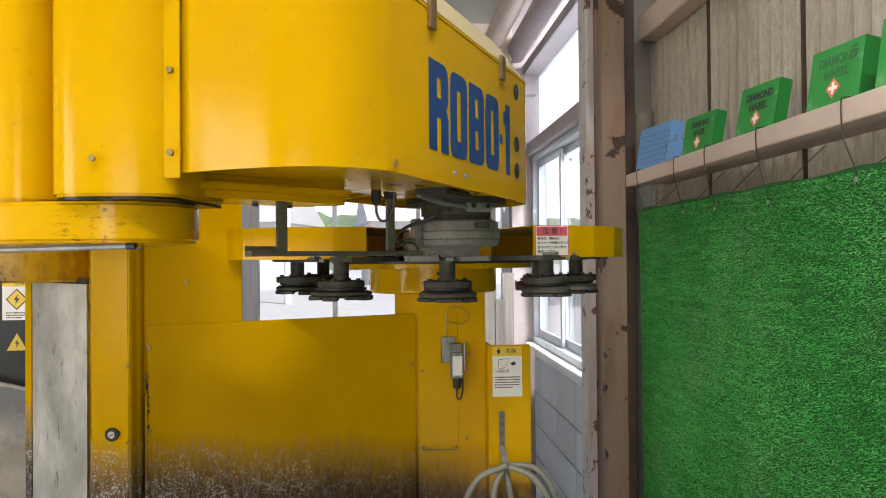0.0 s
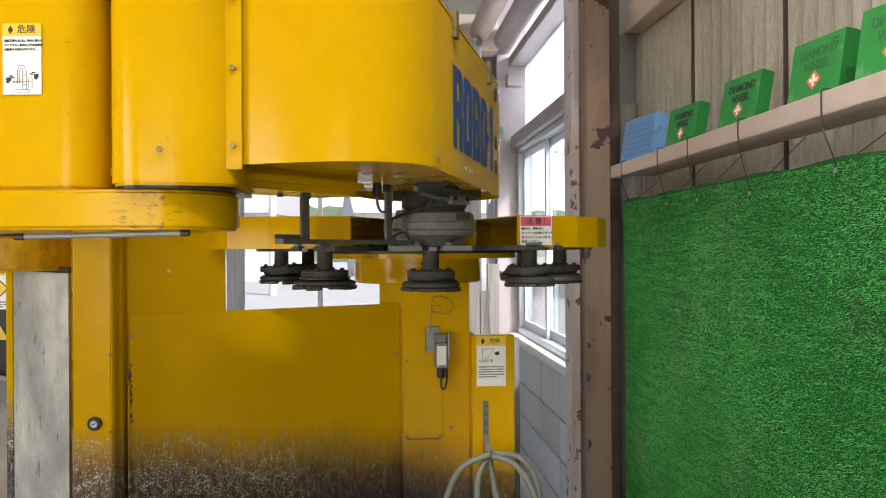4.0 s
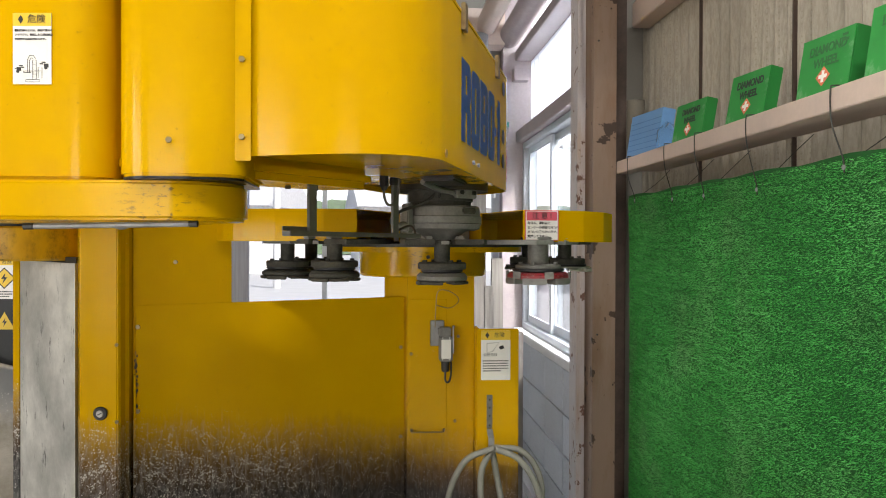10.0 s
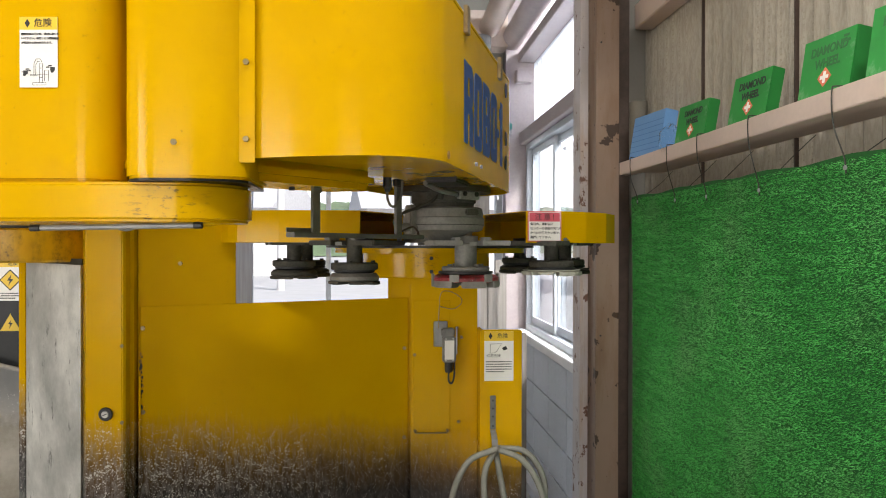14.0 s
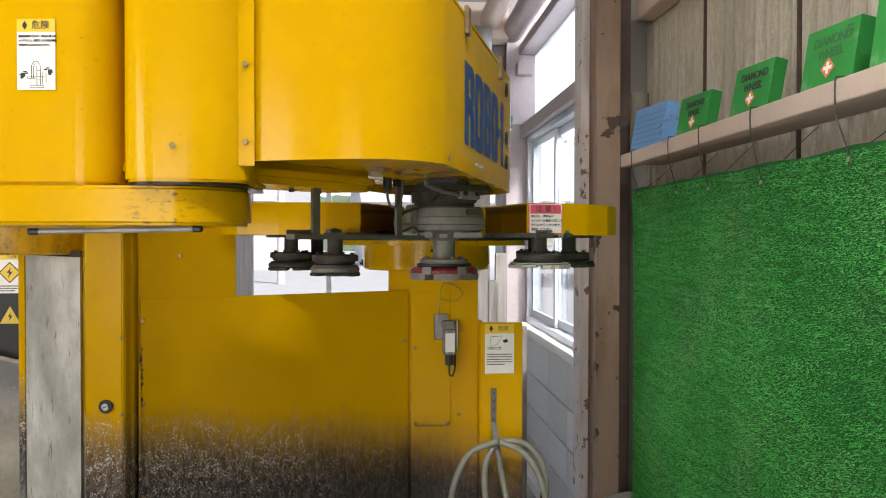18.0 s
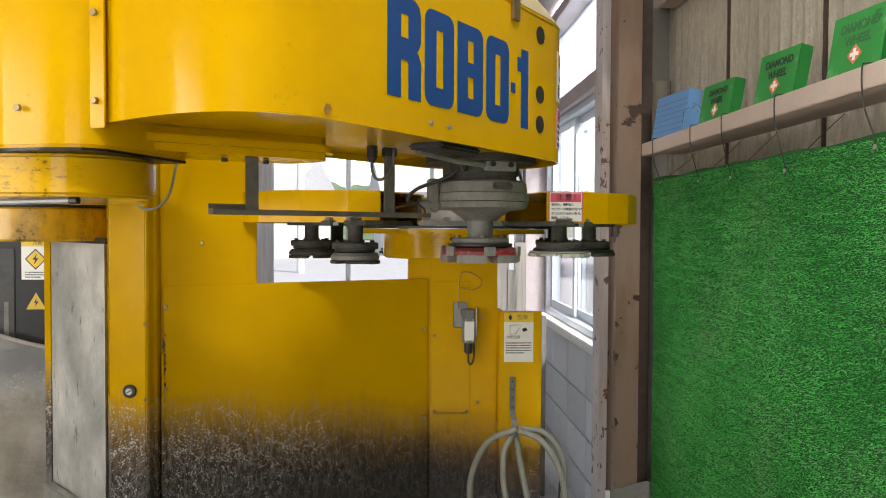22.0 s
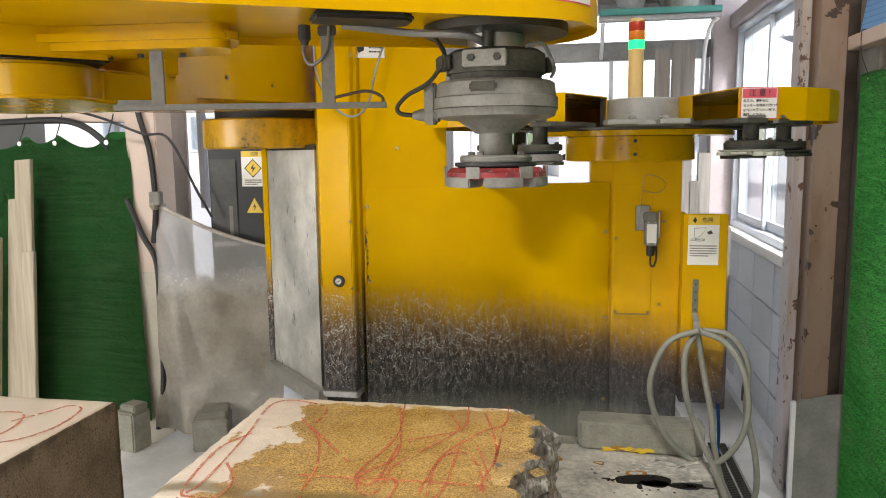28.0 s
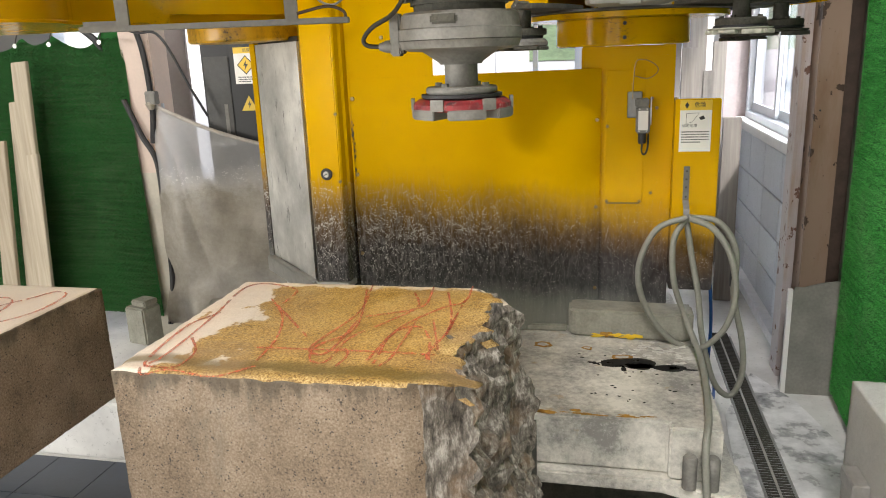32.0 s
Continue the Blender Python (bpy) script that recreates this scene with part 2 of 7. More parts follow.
PINKD = plain("pink_steel_paint", (0.56, 0.45, 0.385), 0.55, 0.0, 0.1, 6, 80, 0.06)
SHEETW = plain("plaster_wall", (0.24, 0.225, 0.2), 0.8, 0.0, 0.1, 3)
LOWW = plain("bare_grey_paint", (0.2, 0.195, 0.175), 0.7, 0.0, 0.3, 9)
ORANGE = plain("lamp_orange", (0.75, 0.22, 0.02), 0.3, 0.0, 0.05)
REDL = plain("lamp_red", (0.5, 0.05, 0.03), 0.3, 0.0, 0.05)
CREAM = plain("cream_plastic", (0.72, 0.52, 0.22), 0.4, 0.0, 0.05)


def glow(name, color, strength):
    k = Nodes(name)
    k.put(k.bsdf.inputs["Emission Color"], color)
    k.bsdf.inputs["Emission Strength"].default_value = strength
    return k.done(color, 0.3)


GREENL = glow("lamp_green", (0.02, 0.75, 0.25), 1.2)


def glass(name, tint=(0.9, 0.95, 1.0), rough=0.0):
    k = Nodes(name)
    k.bsdf.inputs["Transmission Weight"].default_value = 1.0
    k.bsdf.inputs["IOR"].default_value = 1.05 if rough else 1.45
    return k.done(tint, rough)


GLASS = glass("window_glass")
CLEAR = glass("clear_bag", (0.95, 0.95, 0.95), 0.15)


def sheet(name, color, through, rough=0.6, share=0.5):
    """Translucent plastic that lets daylight glow through."""
    k = Nodes(name)
    tr = k.add("ShaderNodeBsdfTranslucent")
    tr.inputs[0].default_value = (*through, 1)
    mx = k.add("ShaderNodeMixShader")
    mx.inputs[0].default_value = share
    out = k.nt.nodes["Material Output"]
    f = k.noise(5, 5)
    col = k.ramp(f, [(0.3, [c * 0.8 for c in color]), (0.7, color)])
    mat = k.done(col, rough)
    k.nt.links.new(k.bsdf.outputs[0], mx.inputs[1])
    k.nt.links.new(tr.outputs[0], mx.inputs[2])
    k.nt.links.new(mx.outputs[0], out.inputs[0])
    return mat


FROST = sheet("corrugated_plastic", (0.85, 0.87, 0.9), (0.95, 0.97, 1.0), 0.6, 0.85)


def tarp_mat():
    """Plastic sheet: clean and half clear above, dusted brown and opaque below, spattered where they meet."""
    k = Nodes("dusty_clear_tarp")
    h = k.math("ADD", k.axis(2), k.math("MULTIPLY", k.math("SUBTRACT", k.noise(9, 6, 0.7), 0.5), 0.22))
    low = k.ramp(h, [(0.84, 1.0), (0.97, 0.0)])
    dust = k.math("ADD", k.math("MULTIPLY", k.noise(6, 6, 0.6), 0.7), k.math("MULTIPLY", k.noise(60, 4, 0.7), 0.3))
    brown = k.ramp(dust, [(0.36, (0.2, 0.175, 0.135)), (0.52, (0.31, 0.28, 0.225)), (0.68, (0.42, 0.39, 0.33))])
    col = k.mix(low, k.ramp(dust, [(0.3, (0.5, 0.5, 0.5)), (0.7, (0.78, 0.78, 0.78))]), brown)
    spot = k.cells(120.0)
    near = k.ramp(h, [(0.84, 0.0), (0.92, 0.5), (1.02, 0.0)])
    splash = k.math("LESS_THAN", spot.outputs["Distance"], k.math("MULTIPLY", near, k.ramp(k.noise(40, 3), [(0.4, 0.2), (0.65, 1.0)])))
    col = k.mix(k.math("MULTIPLY", splash, 0.8), col, (0.72, 0.7, 0.66))
    k.bump(k.noise(8, 6, 0.7, stretch=(0.5, 0.5, 1.4)), 0.5, 0.02)
    tr = k.add("ShaderNodeBsdfTranslucent")
    tr.inputs[0].default_value = (0.85, 0.85, 0.83, 1)
    mx = k.add("ShaderNodeMixShader")
    k.put(mx.inputs[0], k.ramp(low, [(0.0, 0.55), (1.0, 0.12)]))
    mat = k.done(col, 0.4)
    k.nt.links.new(k.bsdf.outputs[0], mx.inputs[1])
    k.nt.links.new(tr.outputs[0], mx.inputs[2])
    clear = k.add("ShaderNodeBsdfTransparent")
    clean = k.add("ShaderNodeMixShader")
    k.put(clean.inputs[0], k.ramp(k.math("ADD", low, splash), [(0.0, 0.42), (0.7, 0.0)]))
    k.nt.links.new(mx.outputs[0], clean.inputs[1])
    k.nt.links.new(clear.outputs[0], clean.inputs[2])
    k.nt.links.new(clean.outputs[0], k.nt.nodes["Material Output"].inputs[0])
    return mat


TARP = tarp_mat()


def scuffed_mat():
    """Grey sheet with cloudy dust, black scuffs and upright scratches."""
    k = Nodes("scuffed_grey_sheet")
    f = k.math("ADD", k.math("MULTIPLY", k.noise(4, 6, 0.6), 0.88), k.math("MULTIPLY", k.noise(70, 4, 0.7), 0.12))
    col = k.ramp(f, [(0.36, (0.3, 0.3, 0.28)), (0.5, (0.46, 0.455, 0.43)), (0.64, (0.68, 0.67, 0.63))])
    scuff = k.ramp(k.noise(16, 6, 0.75, stretch=(1.5, 1.5, 0.5)), [(0.6, 0.0), (0.68, 0.85)])
    col = k.mix(scuff, col, (0.03, 0.03, 0.028))
    return k.done(col, 0.5, 0.1)


SCUFF = scuffed_mat()


def card_mat():
    """Green printed card, rubbed pale in patches."""
    k = Nodes("rubbed_green_card")
    col = k.ramp(k.noise(12, 4), [(0.3, (0.011, 0.21, 0.03)), (0.7, (0.016, 0.27, 0.04))])
    rub = k.ramp(k.noise(17, 6, 0.7), [(0.55, 0.0), (0.72, 0.55)])
    col = k.mix(rub, col, (0.3, 0.45, 0.3))
    return k.done(col, 0.45)


GREENC = card_mat()
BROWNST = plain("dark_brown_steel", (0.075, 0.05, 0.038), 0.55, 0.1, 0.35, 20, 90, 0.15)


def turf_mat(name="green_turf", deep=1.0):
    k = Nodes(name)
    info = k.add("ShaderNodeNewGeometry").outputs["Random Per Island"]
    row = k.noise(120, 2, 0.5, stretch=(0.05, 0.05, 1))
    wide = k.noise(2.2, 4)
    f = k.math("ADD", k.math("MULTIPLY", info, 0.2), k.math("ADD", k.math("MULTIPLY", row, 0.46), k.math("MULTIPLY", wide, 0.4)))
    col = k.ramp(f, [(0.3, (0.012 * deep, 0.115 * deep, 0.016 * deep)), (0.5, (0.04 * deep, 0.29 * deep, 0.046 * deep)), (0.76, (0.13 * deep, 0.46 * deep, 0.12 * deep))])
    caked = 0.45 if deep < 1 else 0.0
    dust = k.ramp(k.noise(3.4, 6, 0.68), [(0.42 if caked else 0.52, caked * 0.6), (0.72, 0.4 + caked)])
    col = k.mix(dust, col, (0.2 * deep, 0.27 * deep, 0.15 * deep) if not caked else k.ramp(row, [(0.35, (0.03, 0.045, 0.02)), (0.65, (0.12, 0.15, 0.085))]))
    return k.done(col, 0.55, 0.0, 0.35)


# light level painted into the turf: raised near, lowered on the dim far side
TURF, TURFDIM = turf_mat("green_turf", 1.32), turf_mat("dimmed_green_turf", 0.34)
TURFD = plain("turf_backing", (0.01, 0.1, 0.016), 0.9, 0.0, 0.3, 60, 300, 0.4)


def chipped(name, base, under, amount=0.6, scale=9.0):
    k = Nodes(name)
    f = k.noise(scale, 6, 0.62)
    chip = k.ramp(f, [(amount, 0.0), (amount + 0.012, 1.0)])
    small = k.ramp(k.noise(scale * 7, 4, 0.6), [(0.7, 0.0), (0.72, 1.0)])
    both = k.math("MAXIMUM", chip, small)
    soft = k.ramp(k.noise(4, 5), [(0.3, [c * 0.88 for c in base]), (0.7, base)])
    rust = k.ramp(k.noise(3.5, 6, 0.65, stretch=(2, 2, 0.5)), [(0.46, 0.0), (0.62, 0.7)])
    soft = k.mix(rust, soft, [c * s for c, s in zip(base, (0.72, 0.58, 0.42))])
    col = k.mix(both, soft, under)
    k.bump(k.math("SUBTRACT", 1.0, both), 0.35, 0.003)
    return k.done(col, 0.6)


COLUMN = chipped("chipped_pink_column", (0.26, 0.18, 0.13), (0.05, 0.028, 0.016), 0.58, 8.0)
JAMB = chipped("flaking_mauve_jamb", (0.52, 0.48, 0.48), (0.14, 0.07, 0.045), 0.6, 15.0)


def slate_mat():
    k = Nodes("corrugated_slate")
    col = k.ramp(k.noise(4, 6, 0.6, stretch=(1, 1, 0.35)), [(0.3, (0.33, 0.295, 0.24)), (0.7, (0.5, 0.455, 0.375))])
    dots = k.math("LESS_THAN", k.cells(62.0, rand=0.1).outputs["Distance"], 0.19)
    col = k.mix(k.math("MULTIPLY", dots, 0.28), col, (0.2, 0.17, 0.12))
    fine = k.noise(150, 4, 0.7, stretch=(1, 1, 0.2))
    col = k.mix(k.ramp(fine, [(0.4, 0.35), (0.58, 0.0)]), col, (0.2, 0.17, 0.13))
    k.bump(fine, 0.35, 0.004)
    return k.done(col, 0.85)


SLATE = slate_mat()


def block_mat():
    k = Nodes("concrete_block")
    rnd = k.add("ShaderNodeObjectInfo").outputs["Random"]
    f = k.math("ADD", k.math("MULTIPLY", k.noise(70, 5, 0.7), 0.6), k.math("MULTIPLY", rnd, 0.25))
    col = k.ramp(f, [(0.25, (0.5, 0.52, 0.56)), (0.65, (0.7, 0.73, 0.78))])
    pit = k.ramp(k.noise(160, 4, 0.6), [(0.33, 0.0), (0.42, 1.0)])
    col = k.mix(pit, (0.2, 0.2, 0.22), col)
    k.bump(pit, 0.4, 0.003)
    return k.done(col, 0.9)


BLOCK = block_mat()
MORTAR = plain("pale_mortar", (0.72, 0.73, 0.76), 0.9, 0.0, 0.12, 20, 120, 0.2)


def floor_mat():
    k = Nodes("dusty_concrete")
    dust = k.noise(1.6, 7, 0.62)
    col = k.ramp(dust, [(0.34, (0.34, 0.34, 0.34)), (0.5, (0.6, 0.6, 0.59)), (0.64, (0.76, 0.76, 0.75))])
    spk = k.ramp(k.noise(55, 5, 0.75), [(0.58, 0.0), (0.68, 1.0)])
    col = k.mix(k.math("MULTIPLY", spk, 0.5), col, (0.16, 0.16, 0.16))
    k.bump(k.noise(40, 5), 0.15, 0.004)
    return k.done(col, k.ramp(dust, [(0.4, 0.3), (0.6, 0.85)]))


FLOORM = floor_mat()


def wet_mat():
    k = Nodes("wet_concrete")
    f = k.noise(7, 7, 0.65)
    col = k.ramp(f, [(0.34, (0.18, 0.185, 0.19)), (0.48, (0.54, 0.54, 0.55)), (0.62, (0.76, 0.76, 0.77))])
    k.bump(k.noise(30, 5), 0.2, 0.004)
    return k.done(col, k.ramp(f, [(0.4, 0.12), (0.62, 0.7)]))


WET = wet_mat()


def base_mat():
    k = Nodes("slurry_grey_casting")
    f = k.math("ADD", k.math("MULTIPLY", k.noise(5, 7, 0.62), 0.7), k.math("MULTIPLY", k.noise(60, 5, 0.7), 0.3))
    col = k.ramp(f, [(0.4, (0.22, 0.215, 0.2)), (0.5, (0.46, 0.45, 0.41)), (0.6, (0.68, 0.66, 0.6))])
    speck = k.ramp(k.noise(90, 5, 0.75), [(0.55, 0.0), (0.66, 1.0)])
    col = k.mix(k.math("MULTIPLY", speck, 0.35), col, (0.7, 0.69, 0.66))
    rust = k.ramp(k.noise(8, 5, 0.6), [(0.64, 0.0), (0.7, 1.0)])
    col = k.mix(k.math("MULTIPLY", rust, 0.55), col, (0.36, 0.24, 0.1))
    k.bump(k.noise(60, 4), 0.12, 0.003)
    return k.done(col, k.ramp(f, [(0.35, 0.3), (0.65, 0.7)]))


BASE = base_mat()


def granite(name, a, b, c, speck=(0.04, 0.035, 0.03)):
    k = Nodes(name)
    g = k.cells(520.0)
    tone = k.add("ShaderNodeSeparateColor")
    k.nt.links.new(g.outputs["Color"], tone.inputs[0])
    f = k.math("ADD", k.math("MULTIPLY", tone.outputs[0], 0.55), k.math("MULTIPLY", k.noise(9, 6, 0.65), 0.5))
    col = k.ramp(f, [(0.25, a), (0.5, b), (0.8, c)])
    pits = k.ramp(k.noise(260, 4, 0.65), [(0.33, 1.0), (0.38, 0.0)])
    col = k.mix(k.math("MULTIPLY", pits, 0.7), col, speck)
    k.bump(k.noise(150, 5, 0.7), 0.5, 0.004)
    return k.done(col, 0.75)


def sawn_mat():
    """Fine tan sawn granite with small black pits and dark runs from the top edge."""
    k = Nodes("sawn_tan_granite")
    grain = k.noise(260, 3, 0.75)
    cloud = k.noise(11, 6, 0.6)
    f = k.math("ADD", k.math("MULTIPLY", grain, 0.6), k.math("MULTIPLY", cloud, 0.4))
    col = k.ramp(f, [(0.36, (0.11, 0.078, 0.05)), (0.5, (0.23, 0.172, 0.118)), (0.64, (0.34, 0.27, 0.2))])
    pit = k.cells(230.0)
    size = k.ramp(k.noise(110, 3), [(0.45, 0.0), (0.68, 0.42)])
    dot = k.math("LESS_THAN", pit.outputs["Distance"], size)
    col = k.mix(k.math("MULTIPLY", dot, 0.85), col, (0.025, 0.022, 0.02))
    run = k.ramp(k.noise(14, 5, 0.65, stretch=(1.6, 1.6, 0.35)), [(0.56, 0.0), (0.72, 0.55)])
    col = k.mix(run, col, (0.13, 0.115, 0.09))
    top = k.ramp(k.math("ADD", k.axis(2), k.math("MULTIPLY", k.math("SUBTRACT", k.noise(26, 5, 0.65, stretch=(1, 1, 0.2)), 0.5), 0.14)), [(0.885, 0.0), (0.905, 0.75)])
    col = k.mix(top, col, (0.07, 0.055, 0.035))
    chalk = k.ramp(k.noise(5, 5, 0.6), [(0.55, 0.0), (0.8, 0.25)])
    col = k.mix(chalk, col, (0.5, 0.46, 0.41))
    k.bump(k.math("SUBTRACT", grain, dot), 0.35, 0.002)
    return k.done(col, 0.7)


def split_mat():
    """Silver-grey broken stone with upright striations."""
    k = Nodes("split_grey_granite")
    line = k.noise(120, 6, 0.75, stretch=(1, 1, 0.3))
    wide = k.noise(24, 5, 0.65)
    f = k.math("ADD", k.math("MULTIPLY", line, 0.7), k.math("MULTIPLY", wide, 0.3))
    col = k.ramp(f, [(0.38, (0.035, 0.03, 0.024)), (0.5, (0.17, 0.15, 0.125)), (0.62, (0.5, 0.47, 0.42))])
    brown = k.ramp(k.noise(16, 5), [(0.52, 0.0), (0.66, 0.6)])
    col = k.mix(brown, col, (0.2, 0.12, 0.06))
    k.bump(line, 0.8, 0.006)
    return k.done(col, 0.5)


SAWN, SPLIT = sawn_mat(), split_mat()
GREYG = granite("pale_grey_granite", (0.4, 0.4, 0.385), (0.54, 0.54, 0.52), (0.64, 0.64, 0.62), (0.2, 0.2, 0.2))


def slab_top_mat(name, x_left, x_edge, tan=True):
    """The top of a stone: a pale chalky rim along one side and a wet ochre field."""
    k = Nodes(name)
    f = k.math("ADD", k.math("MULTIPLY", k.noise(300, 3, 0.75), 0.75), k.math("MULTIPLY", k.noise(12, 6, 0.65), 0.25))
    ochre = k.ramp(f, [(0.4, (0.12, 0.06, 0.015)), (0.5, (0.42, 0.26, 0.075)), (0.6, (0.62, 0.45, 0.2))])
    pale = k.ramp(f, [(0.25, (0.55, 0.47, 0.38)), (0.6, (0.74, 0.66, 0.56)), (0.85, (0.8, 0.75, 0.68))])
    wob = k.math("MULTIPLY", k.math("SUBTRACT", k.noise(11, 6, 0.6), 0.5), 0.42)
    x = k.math("ADD", k.axis(0), wob)
    m = k.add("ShaderNodeMapRange")
    m.inputs["From Min"].default_value, m.inputs["From Max"].default_value = x_left, x_edge
    k.nt.links.new(x, m.inputs["Value"])
    fac = k.ramp(m.outputs[0], [(0.48, 0.0), (0.52, 1.0)])
    if not tan:
        fac = k.ramp(k.noise(5, 5, 0.6), [(0.6, 0.0), (0.62, 0.5)])
    col = k.mix(fac, pale, ochre)
    if tan:
        damp = k.math("ADD", k.axis(1), k.math("MULTIPLY", k.math("SUBTRACT", k.noise(9, 5, 0.6), 0.5), 0.06))
        band = k.ramp(damp, [(0.838, 0.1), (0.85, 0.8), (0.866, 0.75), (0.882, 0.0)])
        col = k.mix(band, col, (0.11, 0.08, 0.025))
        grey = k.ramp(k.noise(3.5, 4), [(0.5, 0.0), (0.64, 0.6)])
        col = k.mix(k.math("MULTIPLY", grey, fac), col, (0.3, 0.2, 0.11))
        edge = k.ramp(k.math("ADD", k.math("SUBTRACT", k.axis(1), 0.5), k.math("MULTIPLY", k.math("SUBTRACT", k.noise(22, 5, 0.6), 0.5), 0.09)), [(0.735, 0.0), (0.745, 1.0)])
        col = k.mix(edge, col, pale)
    k.bump(k.noise(160, 5, 0.7), 0.35, 0.003)
    wet = k.ramp(k.noise(6, 5), [(0.45, 0.3), (0.62, 0.75)])
    return k.done(col, wet)


SLABTOP = slab_top_mat("marked_slab_top", -0.69, -0.47)
SLABTOP2 = slab_top_mat("chalky_slab_top", 0, 1, False)


def pen_mat():
    """Wax marker that caught only the high grains."""
    k = Nodes("red_marker")
    k.put(k.bsdf.inputs["Alpha"], k.ramp(k.noise(330, 3, 0.6), [(0.4, 0.08), (0.6, 0.62)]))
    return k.done(k.ramp(k.noise(40, 3), [(0.3, (0.55, 0.1, 0.05)), (0.7, (0.66, 0.2, 0.1))]), 0.7)


REDPEN = pen_mat()
def red_wheel_mat():
    """Red moulding worn black in patches and flecked with pale grit."""
    k = Nodes("red_wheel_rim")
    col = k.ramp(k.noise(40, 5, 0.7), [(0.3, (0.1, 0.006, 0.01)), (0.6, (0.3, 0.02, 0.026))])
    col = k.mix(k.ramp(k.noise(55, 5, 0.7), [(0.55, 0.0), (0.63, 0.9)]), col, (0.02, 0.02, 0.022))
    grit = k.math("LESS_THAN", k.cells(420.0).outputs["Distance"], k.ramp(k.noise(90, 3), [(0.4, 0.0), (0.7, 0.4)]))
    col = k.mix(grit, col, (0.6, 0.55, 0.52))
    k.bump(k.noise(160, 4, 0.7), 0.4, 0.002)
    return k.done(col, 0.5)


REDWHEEL = red_wheel_mat()


def wood_mat(name, a, b, grain=(3, 3, 0.12)):
    k = Nodes(name)
    ring = k.noise(18, 6, 0.6, stretch=grain)
    rnd = k.add("ShaderNodeObjectInfo").outputs["Random"]
    f = k.math("ADD", k.math("MULTIPLY", ring, 0.8), k.math("MULTIPLY", rnd, 0.2))
    col = k.ramp(f, [(0.3, a), (0.7, b)])
    k.bump(ring, 0.2, 0.002)
    return k.done(col, 0.8)


PLANK = wood_mat("dusty_pine", (0.3, 0.25, 0.18), (0.52, 0.46, 0.36), (3, 0.12, 3))
OLDWOOD = wood_mat("weathered_board", (0.26, 0.25, 0.26), (0.44, 0.43, 0.45))
BROWNWOOD = wood_mat("brown_weathered_board", (0.13, 0.115, 0.1), (0.26, 0.235, 0.21))
ASPHALT = plain("asphalt", (0.42, 0.42, 0.43), 0.9, 0.0, 0.1, 2)
LEAF = plain("hill_foliage", (0.12, 0.17, 0.09), 0.9, 0.0, 0.5, 0.3, 2.0, 0.3)
ROOF = plain("grey_tile_roof", (0.5, 0.5, 0.52), 0.8)
RENDERW = plain("house_render", (0.75, 0.73, 0.7), 0.9)
CARW = plain("car_white", (0.7, 0.7, 0.72), 0.3)

# ---- mesh helpers ----
def box(bm, x0, y0, z0, x1, y1, z1):
    v = [bm.verts.new(p) for p in ((x0, y0, z0), (x1, y0, z0), (x1, y1, z0), (x0, y1, z0), (x0, y0, z1), (x1, y0, z1), (x1, y1, z1), (x0, y1, z1))]
    for f in ((3, 2, 1, 0), (4, 5, 6, 7), (0, 1, 5, 4), (1, 2, 6, 5), (2, 3, 7, 6), (3, 0, 4, 7)):
        bm.faces.new([v[k] for k in f])
    return bm


def prism(bm, outline, z0, z1):
    lo = [bm.verts.new((x, y, z0)) for x, y in outline]
    hi = [bm.verts.new((x, y, z1)) for x, y in outline]
    n = len(outline)
    bm.faces.new(lo[::-1])
    bm.faces.new(hi)
    for k in range(n):
        bm.faces.new((lo[k], lo[(k + 1) % n], hi[(k + 1) % n], hi[k]))
    return bm


def arc(cx, cy, r, a0, a1, n=12):
    return [(cx + r * math.cos(radians(a0 + (a1 - a0) * k / (n - 1))), cy + r * math.sin(radians(a0 + (a1 - a0) * k / (n - 1)))) for k in range(n)]


def circle(cx, cy, r, n=32):
    return arc(cx, cy, r, 0, 360 * (n - 1) / n, n)


def lathe(bm, profile, cx=0.0, cy=0.0, n=40):
    """A turned solid: profile of (radius, z) from bottom to top."""
    rows = [[bm.verts.new((cx + r * math.cos(2 * math.pi * k / n), cy + r * math.sin(2 * math.pi * k / n), z)) for k in range(n)] for r, z in profile]
    for a, b in zip(rows, rows[1:]):
        for k in range(n):
            bm.faces.new((a[k], a[(k + 1) % n], b[(k + 1) % n], b[k]))
    bm.faces.new(rows[0][::-1])
    bm.faces.new(rows[-1])
    return bm


def tube(bm, pts, r, n=10):
    """A round bar or hose along smooth points."""
    pts = [Vector(p) for p in pts]
    up = Vector((0.13, 0.21, 0.97))
    rows = []
    for k, p in enumerate(pts):
        d = (pts[min(k + 1, len(pts) - 1)] - pts[max(k - 1, 0)]).normalized()
        s = d.cross(up).normalized()
        w = s.cross(d)
        up = w
        rows.append([bm.verts.new(p + r * (math.cos(2 * math.pi * q / n) * s + math.sin(2 * math.pi * q / n) * w)) for q in range(n)])
    for a, b in zip(rows, rows[1:]):
        for q in range(n):
            bm.faces.new((a[q], a[(q + 1) % n], b[(q + 1) % n], b[q]))
    bm.faces.new(rows[0][::-1])
    bm.faces.new(rows[-1])
    return bm


